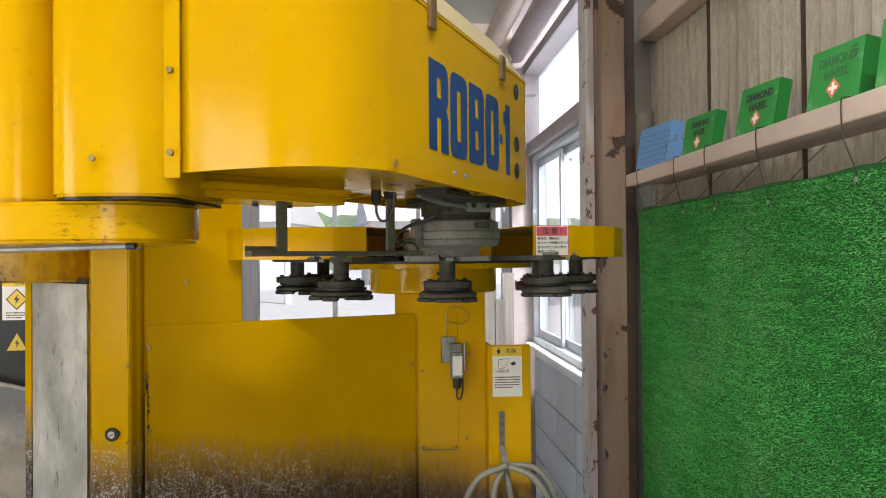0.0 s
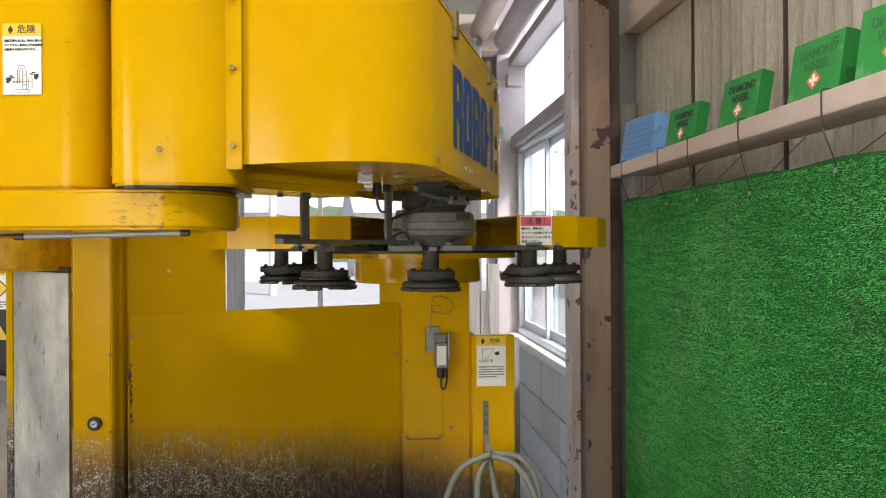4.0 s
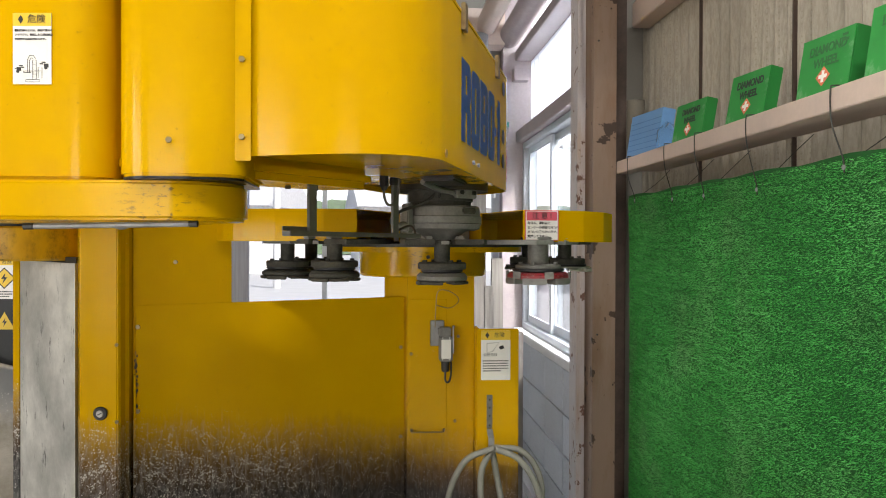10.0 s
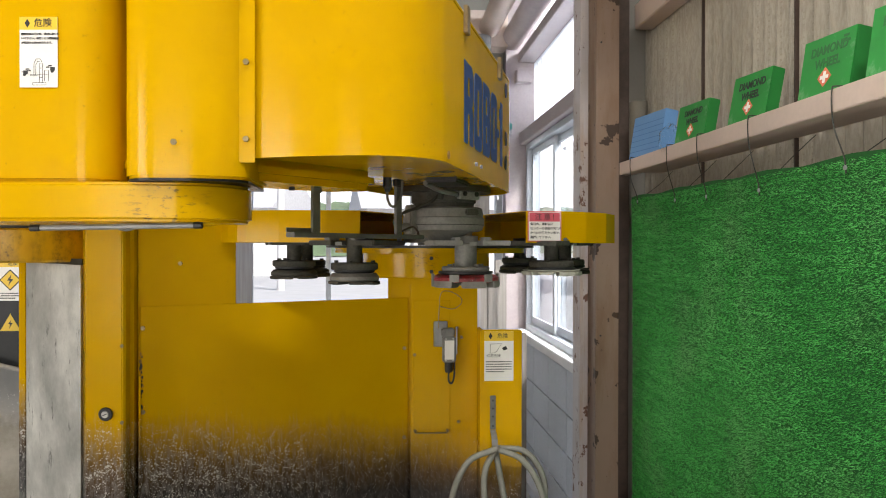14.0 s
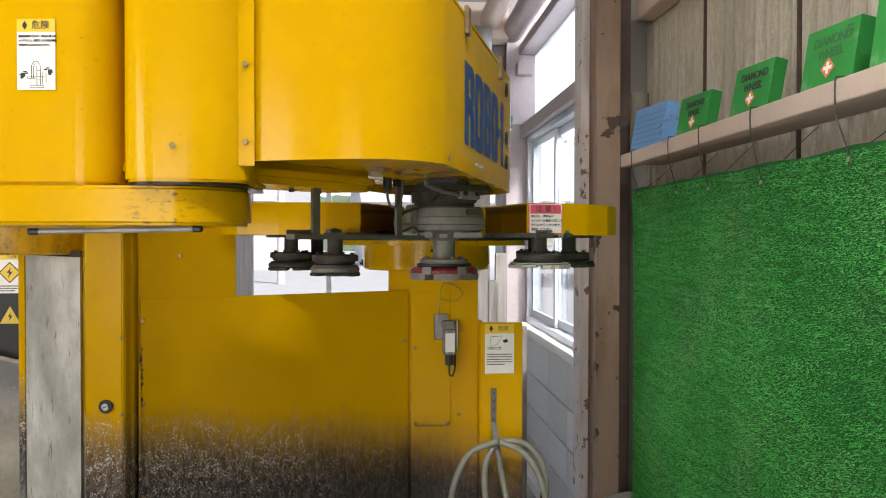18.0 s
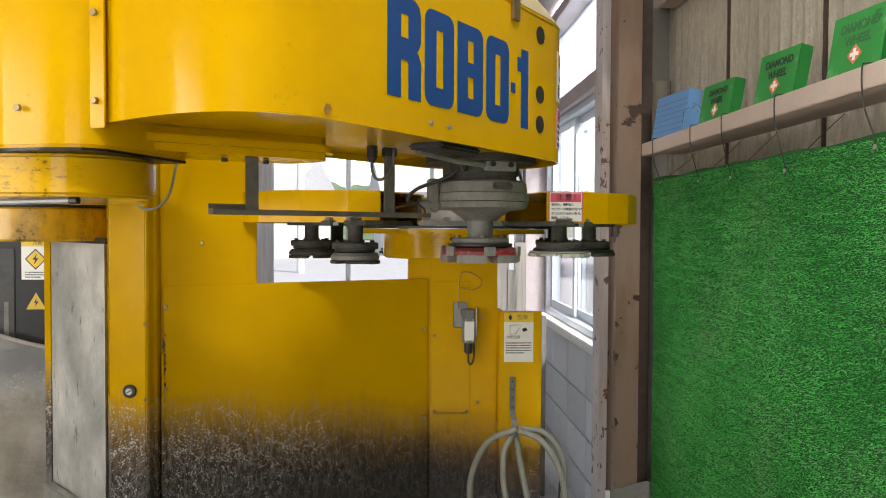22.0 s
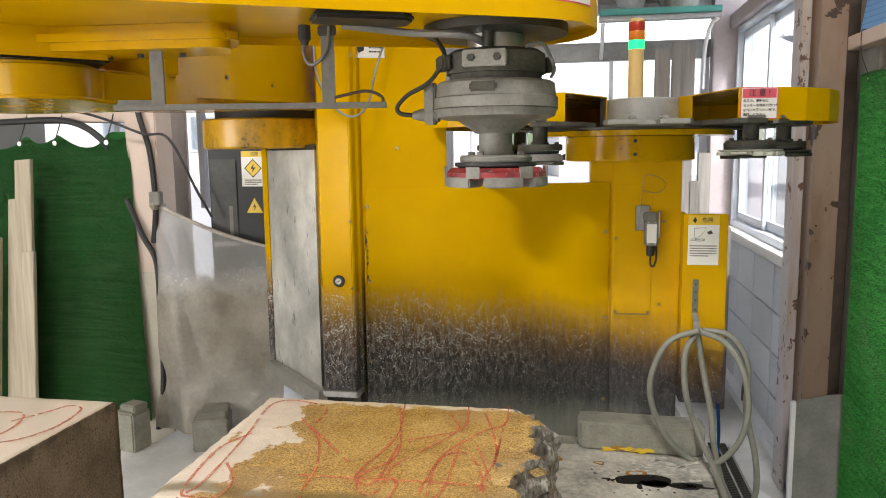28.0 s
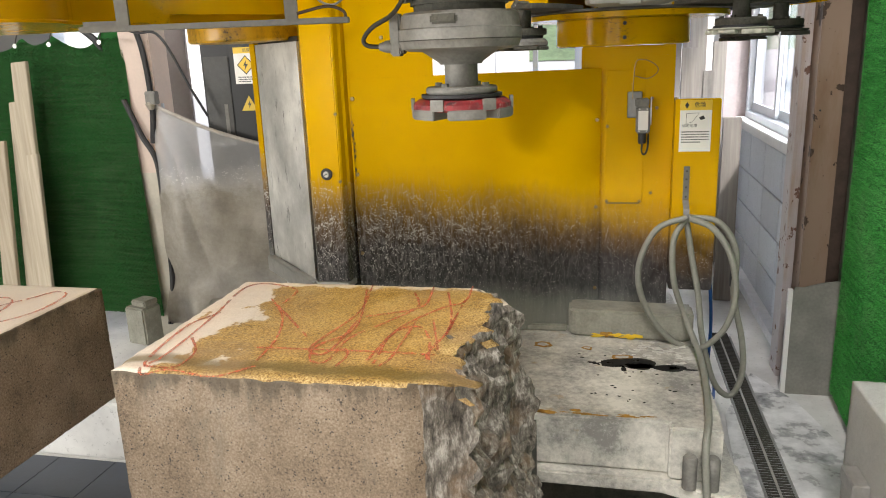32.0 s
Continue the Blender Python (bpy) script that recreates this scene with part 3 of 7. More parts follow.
def smooth_path(pts, steps=8):
    """Catmull-Rom through the points."""
    pts = [Vector(p) for p in pts]
    ext = [2 * pts[0] - pts[1], *pts, 2 * pts[-1] - pts[-2]]
    out = []
    for k in range(1, len(ext) - 2):
        a, b, c, d = ext[k - 1 : k + 3]
        for s in range(steps):
            t = s / steps
            out.append(0.5 * (2 * b + (c - a) * t + (2 * a - 5 * b + 4 * c - d) * t * t + (3 * b - a - 3 * c + d) * t**3))
    out.append(pts[-1])
    return out


def part(name, bm, mat, parent=None, label="", bevel=0.0, smooth=False, m=None, seg=2):
    bmesh.ops.remove_doubles(bm, verts=bm.verts, dist=1e-6)
    bmesh.ops.recalc_face_normals(bm, faces=bm.faces)
    if bevel:
        bmesh.ops.bevel(bm, geom=[e for e in bm.edges if e.calc_face_angle(0) > 0.6], offset=bevel, segments=seg, affect="EDGES", clamp_overlap=True)
    me = bpy.data.meshes.new(name)
    bm.to_mesh(me)
    bm.free()
    me.materials.append(mat)
    if smooth or bevel:
        for p in me.polygons:
            p.use_smooth = True
        me.set_sharp_from_angle(angle=radians(38))
    ob = new(name, me)
    if m is not None:
        ob.matrix_local = m
    if parent:
        ob.parent = parent
    if label:
        ob["label"] = label
    return ob


def thing(name, label, category, group="", kind="", m=None):
    ob = new(name)
    if m is not None:
        ob.matrix_world = m
    ob.empty_display_size = 0.05
    return tagged(ob, label, category, group, kind)


def B(*a):
    return box(bmesh.new(), *a)


def P(*a):
    return prism(bmesh.new(), *a)


def T(pts, r, n=10):
    return tube(bmesh.new(), pts, r, n)


def LA(profile, cx=0.0, cy=0.0, n=40):
    return lathe(bmesh.new(), profile, cx, cy, n)


def writing(name, body, size, m, mat, parent, extrude=0.0003, align="CENTER", squeeze=1.0, bold=0.0):
    cu = bpy.data.curves.new(name, "FONT")
    cu.body, cu.size, cu.extrude, cu.align_x, cu.align_y, cu.offset = body, size, extrude, align, "CENTER", bold
    tmp = new(name, cu)
    me = bpy.data.meshes.new_from_object(tmp.evaluated_get(bpy.context.evaluated_depsgraph_get()))
    bpy.data.objects.remove(tmp)
    me.materials.clear()
    me.materials.append(mat)
    me.transform(Matrix.Diagonal((squeeze, 1, 1, 1)))
    ob = new(name, me)
    ob.matrix_local = m
    ob.parent = parent
    return ob


def bolt(parent, at, along=(0, -1, 0), r=0.006, h=0.005, mat=None, name="bolt"):
    """A hexagon screw head that stands out along a direction."""
    q = Vector(along).to_track_quat("Z", "Y").to_matrix().to_4x4()
    return part(name, P(circle(0, 0, r, 6), 0, h), mat or BRASS, parent, "", 0, False, Matrix.Translation(at) @ q)


def upright(x, y, z, turn=0):
    """A pose for flat writing or a plate that stands upright; turn 0 faces -y."""
    return pose(x, y, z, 90, 0, turn)


# ---- structure ----
def structure(ob, label="", category=""):
    return tagged(ob, label, category, kind="structure")


fl = structure(part("floor", B(-4.05, -4, -0.1, 1.1, 5.0, 0.0), FLOORM), "dusty grey concrete workshop floor", "floor")
part("wet_patch", P([(0.42, 1.2), (0.9, 1.2), (0.9, 2.2), (0.78, 2.75), (0.66, 3.0), (0.5, 2.6)], 0.001, 0.004), WET, fl)
structure(part("ceiling", B(-4.17, -4.12, 7.2, 1.2, 2.8, 7.3), CEIL), "dark board ceiling high over the workshop", "ceiling")
structure(part("ceiling", B(-4.05, 2.8, 3.25, 1.2, 5.0, 3.35), CEIL), "dark board ceiling of the lower bay", "ceiling")
structure(part("wall_over_bay", B(-4.05, 2.8, 3.3505, 1.1, 2.9, 7.2), SHEETW), "plain wall above the lower bay", "wall")
structure(part("wall_south", B(-4.05, -4.12, 0, 1.2, -4.0, 7.2), SHEETW), "plain wall behind the machine hall", "wall")
structure(part("wall_west", B(-4.17, -4.0, 0, -4.05, 5.0, 7.2), SHEETW), "plain side wall of the hall", "wall")

# right-hand sheet wall: corrugated slate on a frame
def corrugated(y0, y1, z0, z1, x, pitch=0.066, deep=0.013, per=8):
    bm = bmesh.new()
    n = int((y1 - y0) / pitch * per)
    rows = []
    for k in range(n + 1):
        y = y0 + (y1 - y0) * k / n
        dx = deep * math.cos(2 * math.pi * (y - y0) / pitch)
        rows.append([bm.verts.new((x + dx + o, y, z)) for z, o in ((z0, 0), (z1, 0), (z1, 0.008), (z0, 0.008))])
    for a, b in zip(rows, rows[1:]):
        for q in range(4):
            bm.faces.new((a[q], b[q], b[(q + 1) % 4], a[(q + 1) % 4]))
    bm.faces.new(rows[0])
    bm.faces.new(rows[-1][::-1])
    return bm


we = structure(part("wall_east", B(1.1, -4.0, 0, 1.2, 3.1, 7.2), SHEETW), "corrugated slate side wall of the workshop", "wall")
ys = [-4.0, -3.3, -2.72, -2.15, -1.57, -0.99, -0.41, 0.163, 0.74, 1.316, 1.893, 2.47, 3.04]
for a, b in zip(ys, ys[1:]):
    part("slate_sheet", corrugated(a + 0.003, b - 0.003, 0.02, 3.24, 1.055), SLATE, we, "", 0, True)

for y in ys[6:12]:
    part("seam", B(1.036, y - 0.0028, 0.02, 1.06, y + 0.0028, 3.2), BROWNST, we, "dark sheet joint")
# column at the end of the window wall
col = structure(thing("column_1", "chipped pink painted steel column with brown rust", "column"))
part("web", B(0.79, 2.90, 0, 0.872, 3.04, 3.25), COLUMN, col, "", 0.004)
part("flange", B(0.782, 2.86, 0, 0.874, 2.8995, 3.25), COLUMN, col, "", 0.003)
for z in (2.25, 1.1):
    bolt(col, (0.80, 2.858, z), (0, -1, 0), 0.004, 0.003, DARK)
jm = structure(thing("jamb", "flaking mauve timber jamb beside the window", "jamb"))
for k, (x0, x1, y0) in enumerate(((0.752, 0.766, 2.985), (0.7662, 0.778, 2.995), (0.7782, 0.7895, 3.0))):
    part("strip", B(x0, y0, 0.0, x1, 3.10, 2.66), JAMB, jm, "", 0.002)
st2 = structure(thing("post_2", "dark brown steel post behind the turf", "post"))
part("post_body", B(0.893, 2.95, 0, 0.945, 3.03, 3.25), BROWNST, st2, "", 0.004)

structure(part("wall_return", B(0.876, 3.045, 0, 1.0995, 3.095, 3.25), SHEETW), "plain wall strip beside the window", "wall")
# block wall under the window
bw = structure(part("wall_block", B(0.862, 3.06, 0.0, 1.05, 4.9, 0.845), MORTAR), "grey concrete block wall below the window", "wall")
for zz0, zz1 in ((0.225, 0.415), (0.425, 0.615), (0.625, 0.842)):
    part("block", B(0.85, 3.1, zz0, 0.9, 3.195, zz1), BLOCK, bw, "", 0.002, seg=1)
    for c in range(5):
        y0 = 3.205 + 0.4 * c
        part("block", B(0.85, y0, zz0, 0.9, min(4.88, y0 + 0.39), zz1), BLOCK, bw, "", 0.002, seg=1)
for c in range(5):
    y0 = 3.205 + 0.4 * c
    part("block", B(0.85, y0, 0.03, 0.9, min(4.88, y0 + 0.39), 0.215), BLOCK, bw, "", 0.002, seg=1)
part("footing", B(0.80, 3.06, 0.0, 0.8495, 4.88, 0.05), MORTAR, bw, "white dusty footing")

# window
w1 = structure(thing("window_1", "aluminium sliding window with a white painted sill", "window"))
part("window_sill", B(0.815, 3.1, 0.875, 1.0, 4.76, 0.912), WHITEP, w1, "white painted sill", 0.003)
part("apron", B(0.845, 3.1, 0.846, 0.9, 4.76, 0.8745), WHITEP, w1, "white painted apron")
part("window_frame", B(0.87, 3.1, 0.9125, 0.96, 4.76, 0.95), ALU, w1, "", 0.002)
part("head_rail", B(0.87, 3.1, 2.07, 0.96, 4.76, 2.105), ALU, w1, "", 0.002)
part("side_rail", B(0.87, 4.72, 0.9505, 0.96, 4.76, 2.0695), ALU, w1, "", 0.002)
part("side_rail", B(0.87, 3.1, 0.9505, 0.96, 3.13, 2.0695), ALU, w1, "", 0.002)
for y0, y1, x in ((4.08, 4.715, 0.90), (3.135, 4.13, 0.925)):
    sash = part("sash", B(x, y0, 0.952, x + 0.018, y0 + 0.035, 2.068), ALU, w1, "", 0.002)
    part("stile", B(x, y1 - 0.035, 0.952, x + 0.018, y1, 2.068), ALU, sash)
    part("rail", B(x + 0.0005, y0 + 0.035, 0.953, x + 0.0175, y1 - 0.035, 1.0), ALU, sash)
    part("rail", B(x + 0.0005, y0 + 0.035, 2.03, x + 0.0175, y1 - 0.035, 2.067), ALU, sash)
    pn = part("pane", B(x + 0.007, y0 + 0.03, 0.99, x + 0.011, y1 - 0.03, 2.04), GLASS, w1)
    pn.visible_shadow = False
part("lintel", B(0.83, 3.1, 2.106, 0.98, 4.80, 2.185), PINKW, w1, "mauve painted lintel", 0.004)
part("upper_light", corrugated(3.1, 4.78, 2.186, 2.64, 0.93, 0.032, 0.004, 6), FROST, w1, "translucent corrugated plastic light")
for y in (4.62, 4.5):
    part("cord", T(smooth_path([(0.915, y, 2.6), (0.912, y - 0.01, 2.45), (0.914, y + 0.012, 2.3), (0.91, y + 0.03, 2.19)]), 0.004, 6), WHITEP, w1)
part("top_plate", B(0.82, 3.1, 2.641, 1.0, 4.8, 2.70), PINKW, w1, "mauve painted top plate", 0.004)
part("bracket", B(0.80, 4.70, 2.50, 0.90, 4.79, 2.58), PINKW, w1, "", 0.003)
sl = structure(thing("roof_beam_1", "rounded mauve steel beams under the roof edge", "beam"))
part("beam", LA([(0.07, -1.35), (0.07, 2.0)], n=20), PINKW, sl, "", 0, True, pose(0.78, 3.4, 2.79, -90, 0, 0))
part("beam", LA([(0.065, -1.35), (0.065, 2.0)], n=20), PINKD, sl, "", 0, True, pose(0.62, 3.4, 2.84, -90, 0, 0))
cp = structure(thing("corner_post", "mauve painted timber corner post", "post"))
part("post_body", B(0.74, 4.78, 0, 0.93, 4.9, 3.25), PINKW, cp, "", 0.004)
structure(part("cross_beam", B(-4.0, 4.70, 2.72, 0.74, 4.86, 2.95), PINKD, None, "", 0.004), "dark pink steel beam across the hall", "beam")
structure(part("purlin", B(-4.0, 3.55, 2.95, 0.9, 3.7, 3.2), PINKD, None, "", 0.004), "dark pink steel purlin under the ceiling", "beam")

# back wall: boarded below, wide window band above
structure(part("wall_north", B(-4.05, 4.86, 0.0, 0.74, 4.98, 0.45), SHEETW), "back wall of the hall below wide windows", "wall")
structure(part("wall_north_upper", B(-4.05, 4.86, 2.30, 0.74, 4.98, 3.25), SHEETW), "back wall of the hall above wide windows", "wall")
w2 = structure(thing("window_2", "wide workshop window with grey rails and pale posts", "window"))
part("rail", B(-4.0, 4.88, 1.95, 0.74, 4.96, 2.065), STEEL, w2, "", 0.003)
part("rail", B(-4.0, 4.88, 2.24, 0.74, 4.96, 2.2995), STEEL, w2, "", 0.003)
part("rail", B(-4.0, 4.88, 0.451, 0.74, 4.96, 0.5), ALU, w2, "", 0.003)
for x0, x1, mt in ((-1.005, -0.9, OLDWOOD), (-0.425, -0.395, ALU), (0.69, 0.738, ALU), (-2.0, -1.95, ALU), (-2.747, -2.704, OLDWOOD), (-3.4, -3.35, ALU), (-1.5, -1.46, ALU), (0.125, 0.15, ALU)):
    part("post", B(x0, 4.89, 1.0005, x1, 4.95, 1.9495), mt, w2, "", 0.002)

# outside
structure(part("ground", B(-60, 4.99, -0.2, 60, 300, -0.12), ASPHALT), "pale sunlit yard and street outside", "ground")
structure(part("ground_side", B(1.21, -60, -0.2, 60, 4.985, -0.12), ASPHALT), "pale sunlit yard beside the workshop", "ground")

structure(part("backdrop", B(-300, 304, -6, 300, 305, 170), glow("overcast_sky", (0.93, 0.96, 1.0), 0.9)), "white hazy sky behind the far hills", "sky")


def hill(x0, x1, y, top, seed):
    bm = bmesh.new()
    rnd = random.Random(seed)
    n, rows = 70, []
    for k in range(n + 1):
        u = k / n
        h = top * (0.35 + 0.65 * math.sin(math.pi * u)) * (0.85 + 0.25 * noise.noise((u * 7, seed, 0)))
        rows.append([bm.verts.new((x0 + (x1 - x0) * u, y + d * 9 + rnd.uniform(-1, 1), h * math.sin(d * math.pi / 2 / 5) + rnd.uniform(-0.5, 0.5) * (d > 0))) for d in range(6)])
    for a, b in zip(rows, rows[1:]):
        for d in range(5):
            bm.faces.new((a[d], b[d], b[d + 1], a[d + 1]))
    return bm


tagged(part("far_hill", hill(-90, 10, 95, 17, 3), LEAF, None, "", 0, True), "wooded green hill far behind the street", "hill", kind="stuff")
tagged(part("far_hill", hill(-10, 120, 130, 12, 8), LEAF, None, "", 0, True), "low wooded hill far off", "hill", kind="stuff")


def house(x, y, w, d, h, turn, wall, label):
    ho = thing("house", label, "house", "houses across the street", m=pose(x, y, -0.12, 0, 0, turn))
    part("wall", B(-w / 2, -d / 2, 0, w / 2, d / 2, h), wall, ho)
    bm = bmesh.new()
    prism(bm, [(-d / 2 - 0.5, h), (d / 2 + 0.5, h), (0, h + d * 0.28)], -w / 2 - 0.4, w / 2 + 0.4)
    part("roof", bm, ROOF, ho, "grey tiled gable roof", 0, False, pose(0, 0, 0, 90, 0, 90))
    for k in range(3):
        wi = part("window", B(-w / 2 + w * (k + 0.35) / 3, -d / 2 - 0.06, h * 0.35, -w / 2 + w * (k + 0.75) / 3, -d / 2 - 0.001, h * 0.75), ALU, ho)
        part("pane", B(-w / 2 + w * (k + 0.38) / 3, -d / 2 - 0.075, h * 0.38, -w / 2 + w * (k + 0.72) / 3, -d / 2 - 0.061, h * 0.72), GLASS, wi)
    return ho


house(3.0, 46, 9, 7, 3.6, 8, RENDERW, "two-storey rendered house with grey tile roof")
house(-9.5, 42, 9, 7, 3.4, -12, RENDERW, "low rendered house with grey tile roof")
house(-23, 36, 12, 8, 4.5, 20, RENDERW, "wide rendered house below the wooded hill")
house(11, 24, 8, 7, 4.5, 60, RENDERW, "rendered house with a grey tile roof by the yard")
po = thing("utility_pole", "pale concrete utility pole beside the street", "pole", m=pose(-3.6, 26, -0.12))
part("shaft", LA([(0.14, 0), (0.09, 8)], n=12), WHITEP, po, "", 0, True)
part("crossarm", B(-0.9, -0.06, 7.2, 0.9, 0.06, 7.32), STEEL, po)


def car(x, y, turn, label):
    c = thing("car", label, "car", "parked cars", m=pose(x, y, -0.12, 0, 0, turn))
    part("body", P([(-1.8, -0.3), (1.75, -0.3), (1.8, 0.2), (1.0, 0.35), (0.55, 0.9), (-1.3, 0.92), (-1.75, 0.35)], -0.75, 0.75), CARW, c, "white bodywork", 0.06, False, pose(0, 0, 0.55, 90, 0, 0))
    for s in (-1, 1):
        part("window", P([(0.86, 0.4), (0.5, 0.82), (-1.2, 0.84), (-1.5, 0.42)], 0.751 if s > 0 else -0.765, 0.765 if s > 0 else -0.751), BLACK, c, "", 0, False, pose(0, 0, 0.55, 90, 0, 0))
        for wx in (-1.15, 1.15):
            wh = part("wheel", LA([(0.3, -0.1), (0.3, 0.1)], n=18), BLACK, c, "", 0.02, False, pose(wx, s * 0.68, 0.3, 90, 0, 0))
            part("rim", LA([(0.17, -0.11), (0.17, 0.11)], n=14), STEEL, wh)
    return c


car(-5.2, 18, 75, "white compact car parked in the yard")
car(4.6, 9.5, 15, "white car parked beside the workshop window")
sg = thing("road_sign", "round blue road sign on a grey pole", "sign", m=pose(-7.6, 30, -0.12))
part("pole", LA([(0.04, 0), (0.04, 3.3)], n=10), STEEL, sg)
part("disc", LA([(0.4, -0.02), (0.4, 0.02)], n=24), BLUEC, sg, "blue disc", 0, False, pose(0, -0.07, 3.0, 90, 0, 0))
bl = thing("roadside_barrier", "orange and white barrier board at the kerb", "barrier", m=pose(-3.9, 12, -0.12))
for k in range(4):
    part("stripe", B(-0.16, 0, 0.12 + 0.2 * k, 0.16, 0.05, 0.30 + 0.2 * k), (ORANGE, PAPER)[k % 2], bl)
part("foot", B(-0.25, -0.2, 0, 0.25, 0.25, 0.12), BLACK, bl)
tk = thing("outdoor_tank", "grey blue outdoor boiler tank beside the window", "tank", m=pose(2.1, 5.6, -0.12))
part("body", LA([(0.26, 0), (0.28, 0.05), (0.28, 2.0), (0.2, 2.15)], n=24), ALU, tk, "", 0, True)

# ---- label plates ----
def plate(name, w, h, m, parent, mat=None, label=""):
    """A thin stuck-on label, in its own flat space: x right, y up, z out."""
    return part(name, B(-w / 2, -h / 2, 0, w / 2, h / 2, 0.0008), mat or PAPER, parent, label, 0, False, m)


def bars(name, rows, w, x0, y0, step, thick, parent, mat=None, seed=1):
    """Lines of small print too fine to read."""
    rnd = random.Random(seed)
    bm = bmesh.new()
    for r in range(rows):
        x = x0
        while x < x0 + w * (1 if r < rows - 1 else 0.7):
            d = rnd.uniform(0.5, 1.6) * thick
            box(bm, x, y0 - r * step - thick / 2, 0.0009, min(x + d, x0 + w), y0 - r * step + thick / 2, 0.0012)
            x += d + thick * 0.35
    return part(name, bm, mat or INK, parent)


def danger_label(parent, m, w=0.085, head=0.022, body=0.105, seed=3, title="危険", figure=0):
    pl = plate("danger_label", w, head + body, m, parent, PAPER, "white danger label with a yellow heading")
    part("heading", B(-w / 2, body / 2 - head / 2, 0.0009, w / 2, body / 2 + head / 2, 0.0011), YLBL, pl)
    writing("title", title, head * (0.72 if figure else 0.56), pose(w * 0.12, body / 2, 0.0015), INK, pl)
    part("sign", P([(-w * 0.36, body / 2), (-w * 0.29, body / 2 - head * 0.34), (-w * 0.22, body / 2), (-w * 0.29, body / 2 + head * 0.34)], 0.0012, 0.0015), INK, pl)
    y = body / 2 - head * 0.5
    if figure == 1:
        for k, line in enumerate(("機械各部の上には、絶対に乗らな", "いで下さい。転落したり機械部品", "が破損する恐れがあります。")):
            writing("line", line, w * 0.066, pose(-w * 0.45, y - 0.007 - 0.0068 * k, 0.0011), INK, pl, align="LEFT", bold=0.0001)
        g = w / 0.1
        low_y = y - body
        lines = bmesh.new()
        for pts in (((-0.012, 0.03), (-0.012, 0.062), (-0.006, 0.074), (0.004, 0.074), (0.009, 0.066)), ((-0.007, 0.03), (-0.007, 0.06), (-0.002, 0.068), (0.003, 0.066)), ((0.002, 0.012), (0.002, 0.062), (0.011, 0.062), (0.011, 0.012)), ((0.016, 0.016), (0.016, 0.044), (0.026, 0.044), (0.026, 0.016)), ((-0.022, 0.034), (0.024, 0.034)), ((-0.022, 0.034), (-0.022, 0.03), (-0.002, 0.03)), ((-0.016, 0.006), (0.02, 0.006), (0.02, 0.012), (-0.016, 0.012), (-0.016, 0.006)), ((0.002, 0.026), (0.011, 0.026)), ((0.004, 0.05), (0.009, 0.05))):
            tube(lines, [(x * g, low_y + q * g, 0.0011) for x, q in pts], 0.0004, 4)
        part("drawing", lines, INK, pl)
        men = bmesh.new()
        for side, cx, cy in ((-1, -0.028, 0.038), (1, 0.027, 0.047)):
            for a, b, c, d in ((-0.008, -0.004, 0.005, 0.006), (0.003, 0.004, 0.011, 0.007), (-0.002, 0.008, 0.008, 0.011), (-0.013, 0.001, -0.009, 0.003)):
                box(men, (cx - side * (a if side > 0 else a)) * g - 0.004 * g, low_y + (cy + b) * g, 0.0009, (cx - side * a) * g + (c - a) * g * 0.6, low_y + (cy + d) * g, 0.0013)
            prism(men, circle((cx + side * 0.009) * g, low_y + (cy - 0.005) * g, 0.0042 * g, 12), 0.0009, 0.0013)
        part("drawing", men, INK, pl)
    else:
        bars("print", 5, w * 0.86, -w * 0.43, y - body * 0.52, 0.0078, 0.0034, pl, None, seed)
        part("drawing", T([(-w * 0.3, y - 0.01, 0.0012), (w * 0.1, y - 0.008, 0.0012), (-w * 0.1, y - 0.035, 0.0012), (-w * 0.3, y - 0.04, 0.0012), (-w * 0.3, y - 0.01, 0.0012)], 0.0007, 4), INK, pl)
        part("drawing", P([(w * 0.1, y - 0.022), (w * 0.24, y - 0.016), (w * 0.3, y - 0.026), (w * 0.16, y - 0.03)], 0.0009, 0.0013), INK, pl)
        writing("caption", "切断危険", 0.011, pose(-w * 0.18, y - 0.047, 0.0011), INK, pl)
    return pl


CARE = ("毎日の、運転前に", "センサーの表面の汚れを", "きれいな柔らかい布で、", "清掃して下さい。")


def care_label(parent, m, w=0.088, h=0.078):
    pl = plate("care_label", w, h, m, parent, PINKLBL, "white care label with a pink heading")
    part("field", B(-w * 0.475, -h * 0.475, 0.0009, w * 0.475, h * 0.475, 0.0011), PAPER, pl)
    part("heading", B(-w * 0.455, h * 0.16, 0.0012, w * 0.455, h * 0.455, 0.0014), PINKLBL, pl)
    writing("title", "注 意 !", h * 0.24, pose(0, h * 0.31, 0.0018), INK, pl, bold=0.00015)
    for k, line in enumerate(CARE):
        writing("line", line, h * 0.098, pose(-w * 0.43, h * (0.07 - 0.145 * k), 0.0014), INK, pl, align="LEFT", bold=0.0002)
    return pl


# ---- grinding machine: base ----
BLOCKC = plain("slurry_dulled_casting", (0.27, 0.265, 0.225), 0.65, 0.0, 0.35, 18, 130, 0.2)
base = thing("grinding_machine", "grey cast grinding machine bed caked with stone slurry", "machine")
part("bed", P([(-1.0, 1.70), (0.215, 1.69), (0.215, 1.66), (0.342, 1.66), (0.345, 1.76), (0.325, 2.32), (0.30, 2.75), (-1.0, 2.75)], 0.285, 0.43), BASE, base, "", 0.006)
part("flange", P([(-1.0, 1.67), (0.20, 1.655), (0.34, 1.60), (0.385, 1.62), (0.39, 1.72), (0.37, 2.4), (-1.0, 2.4)], 0.245, 0.284), BASE, base, "", 0.006)
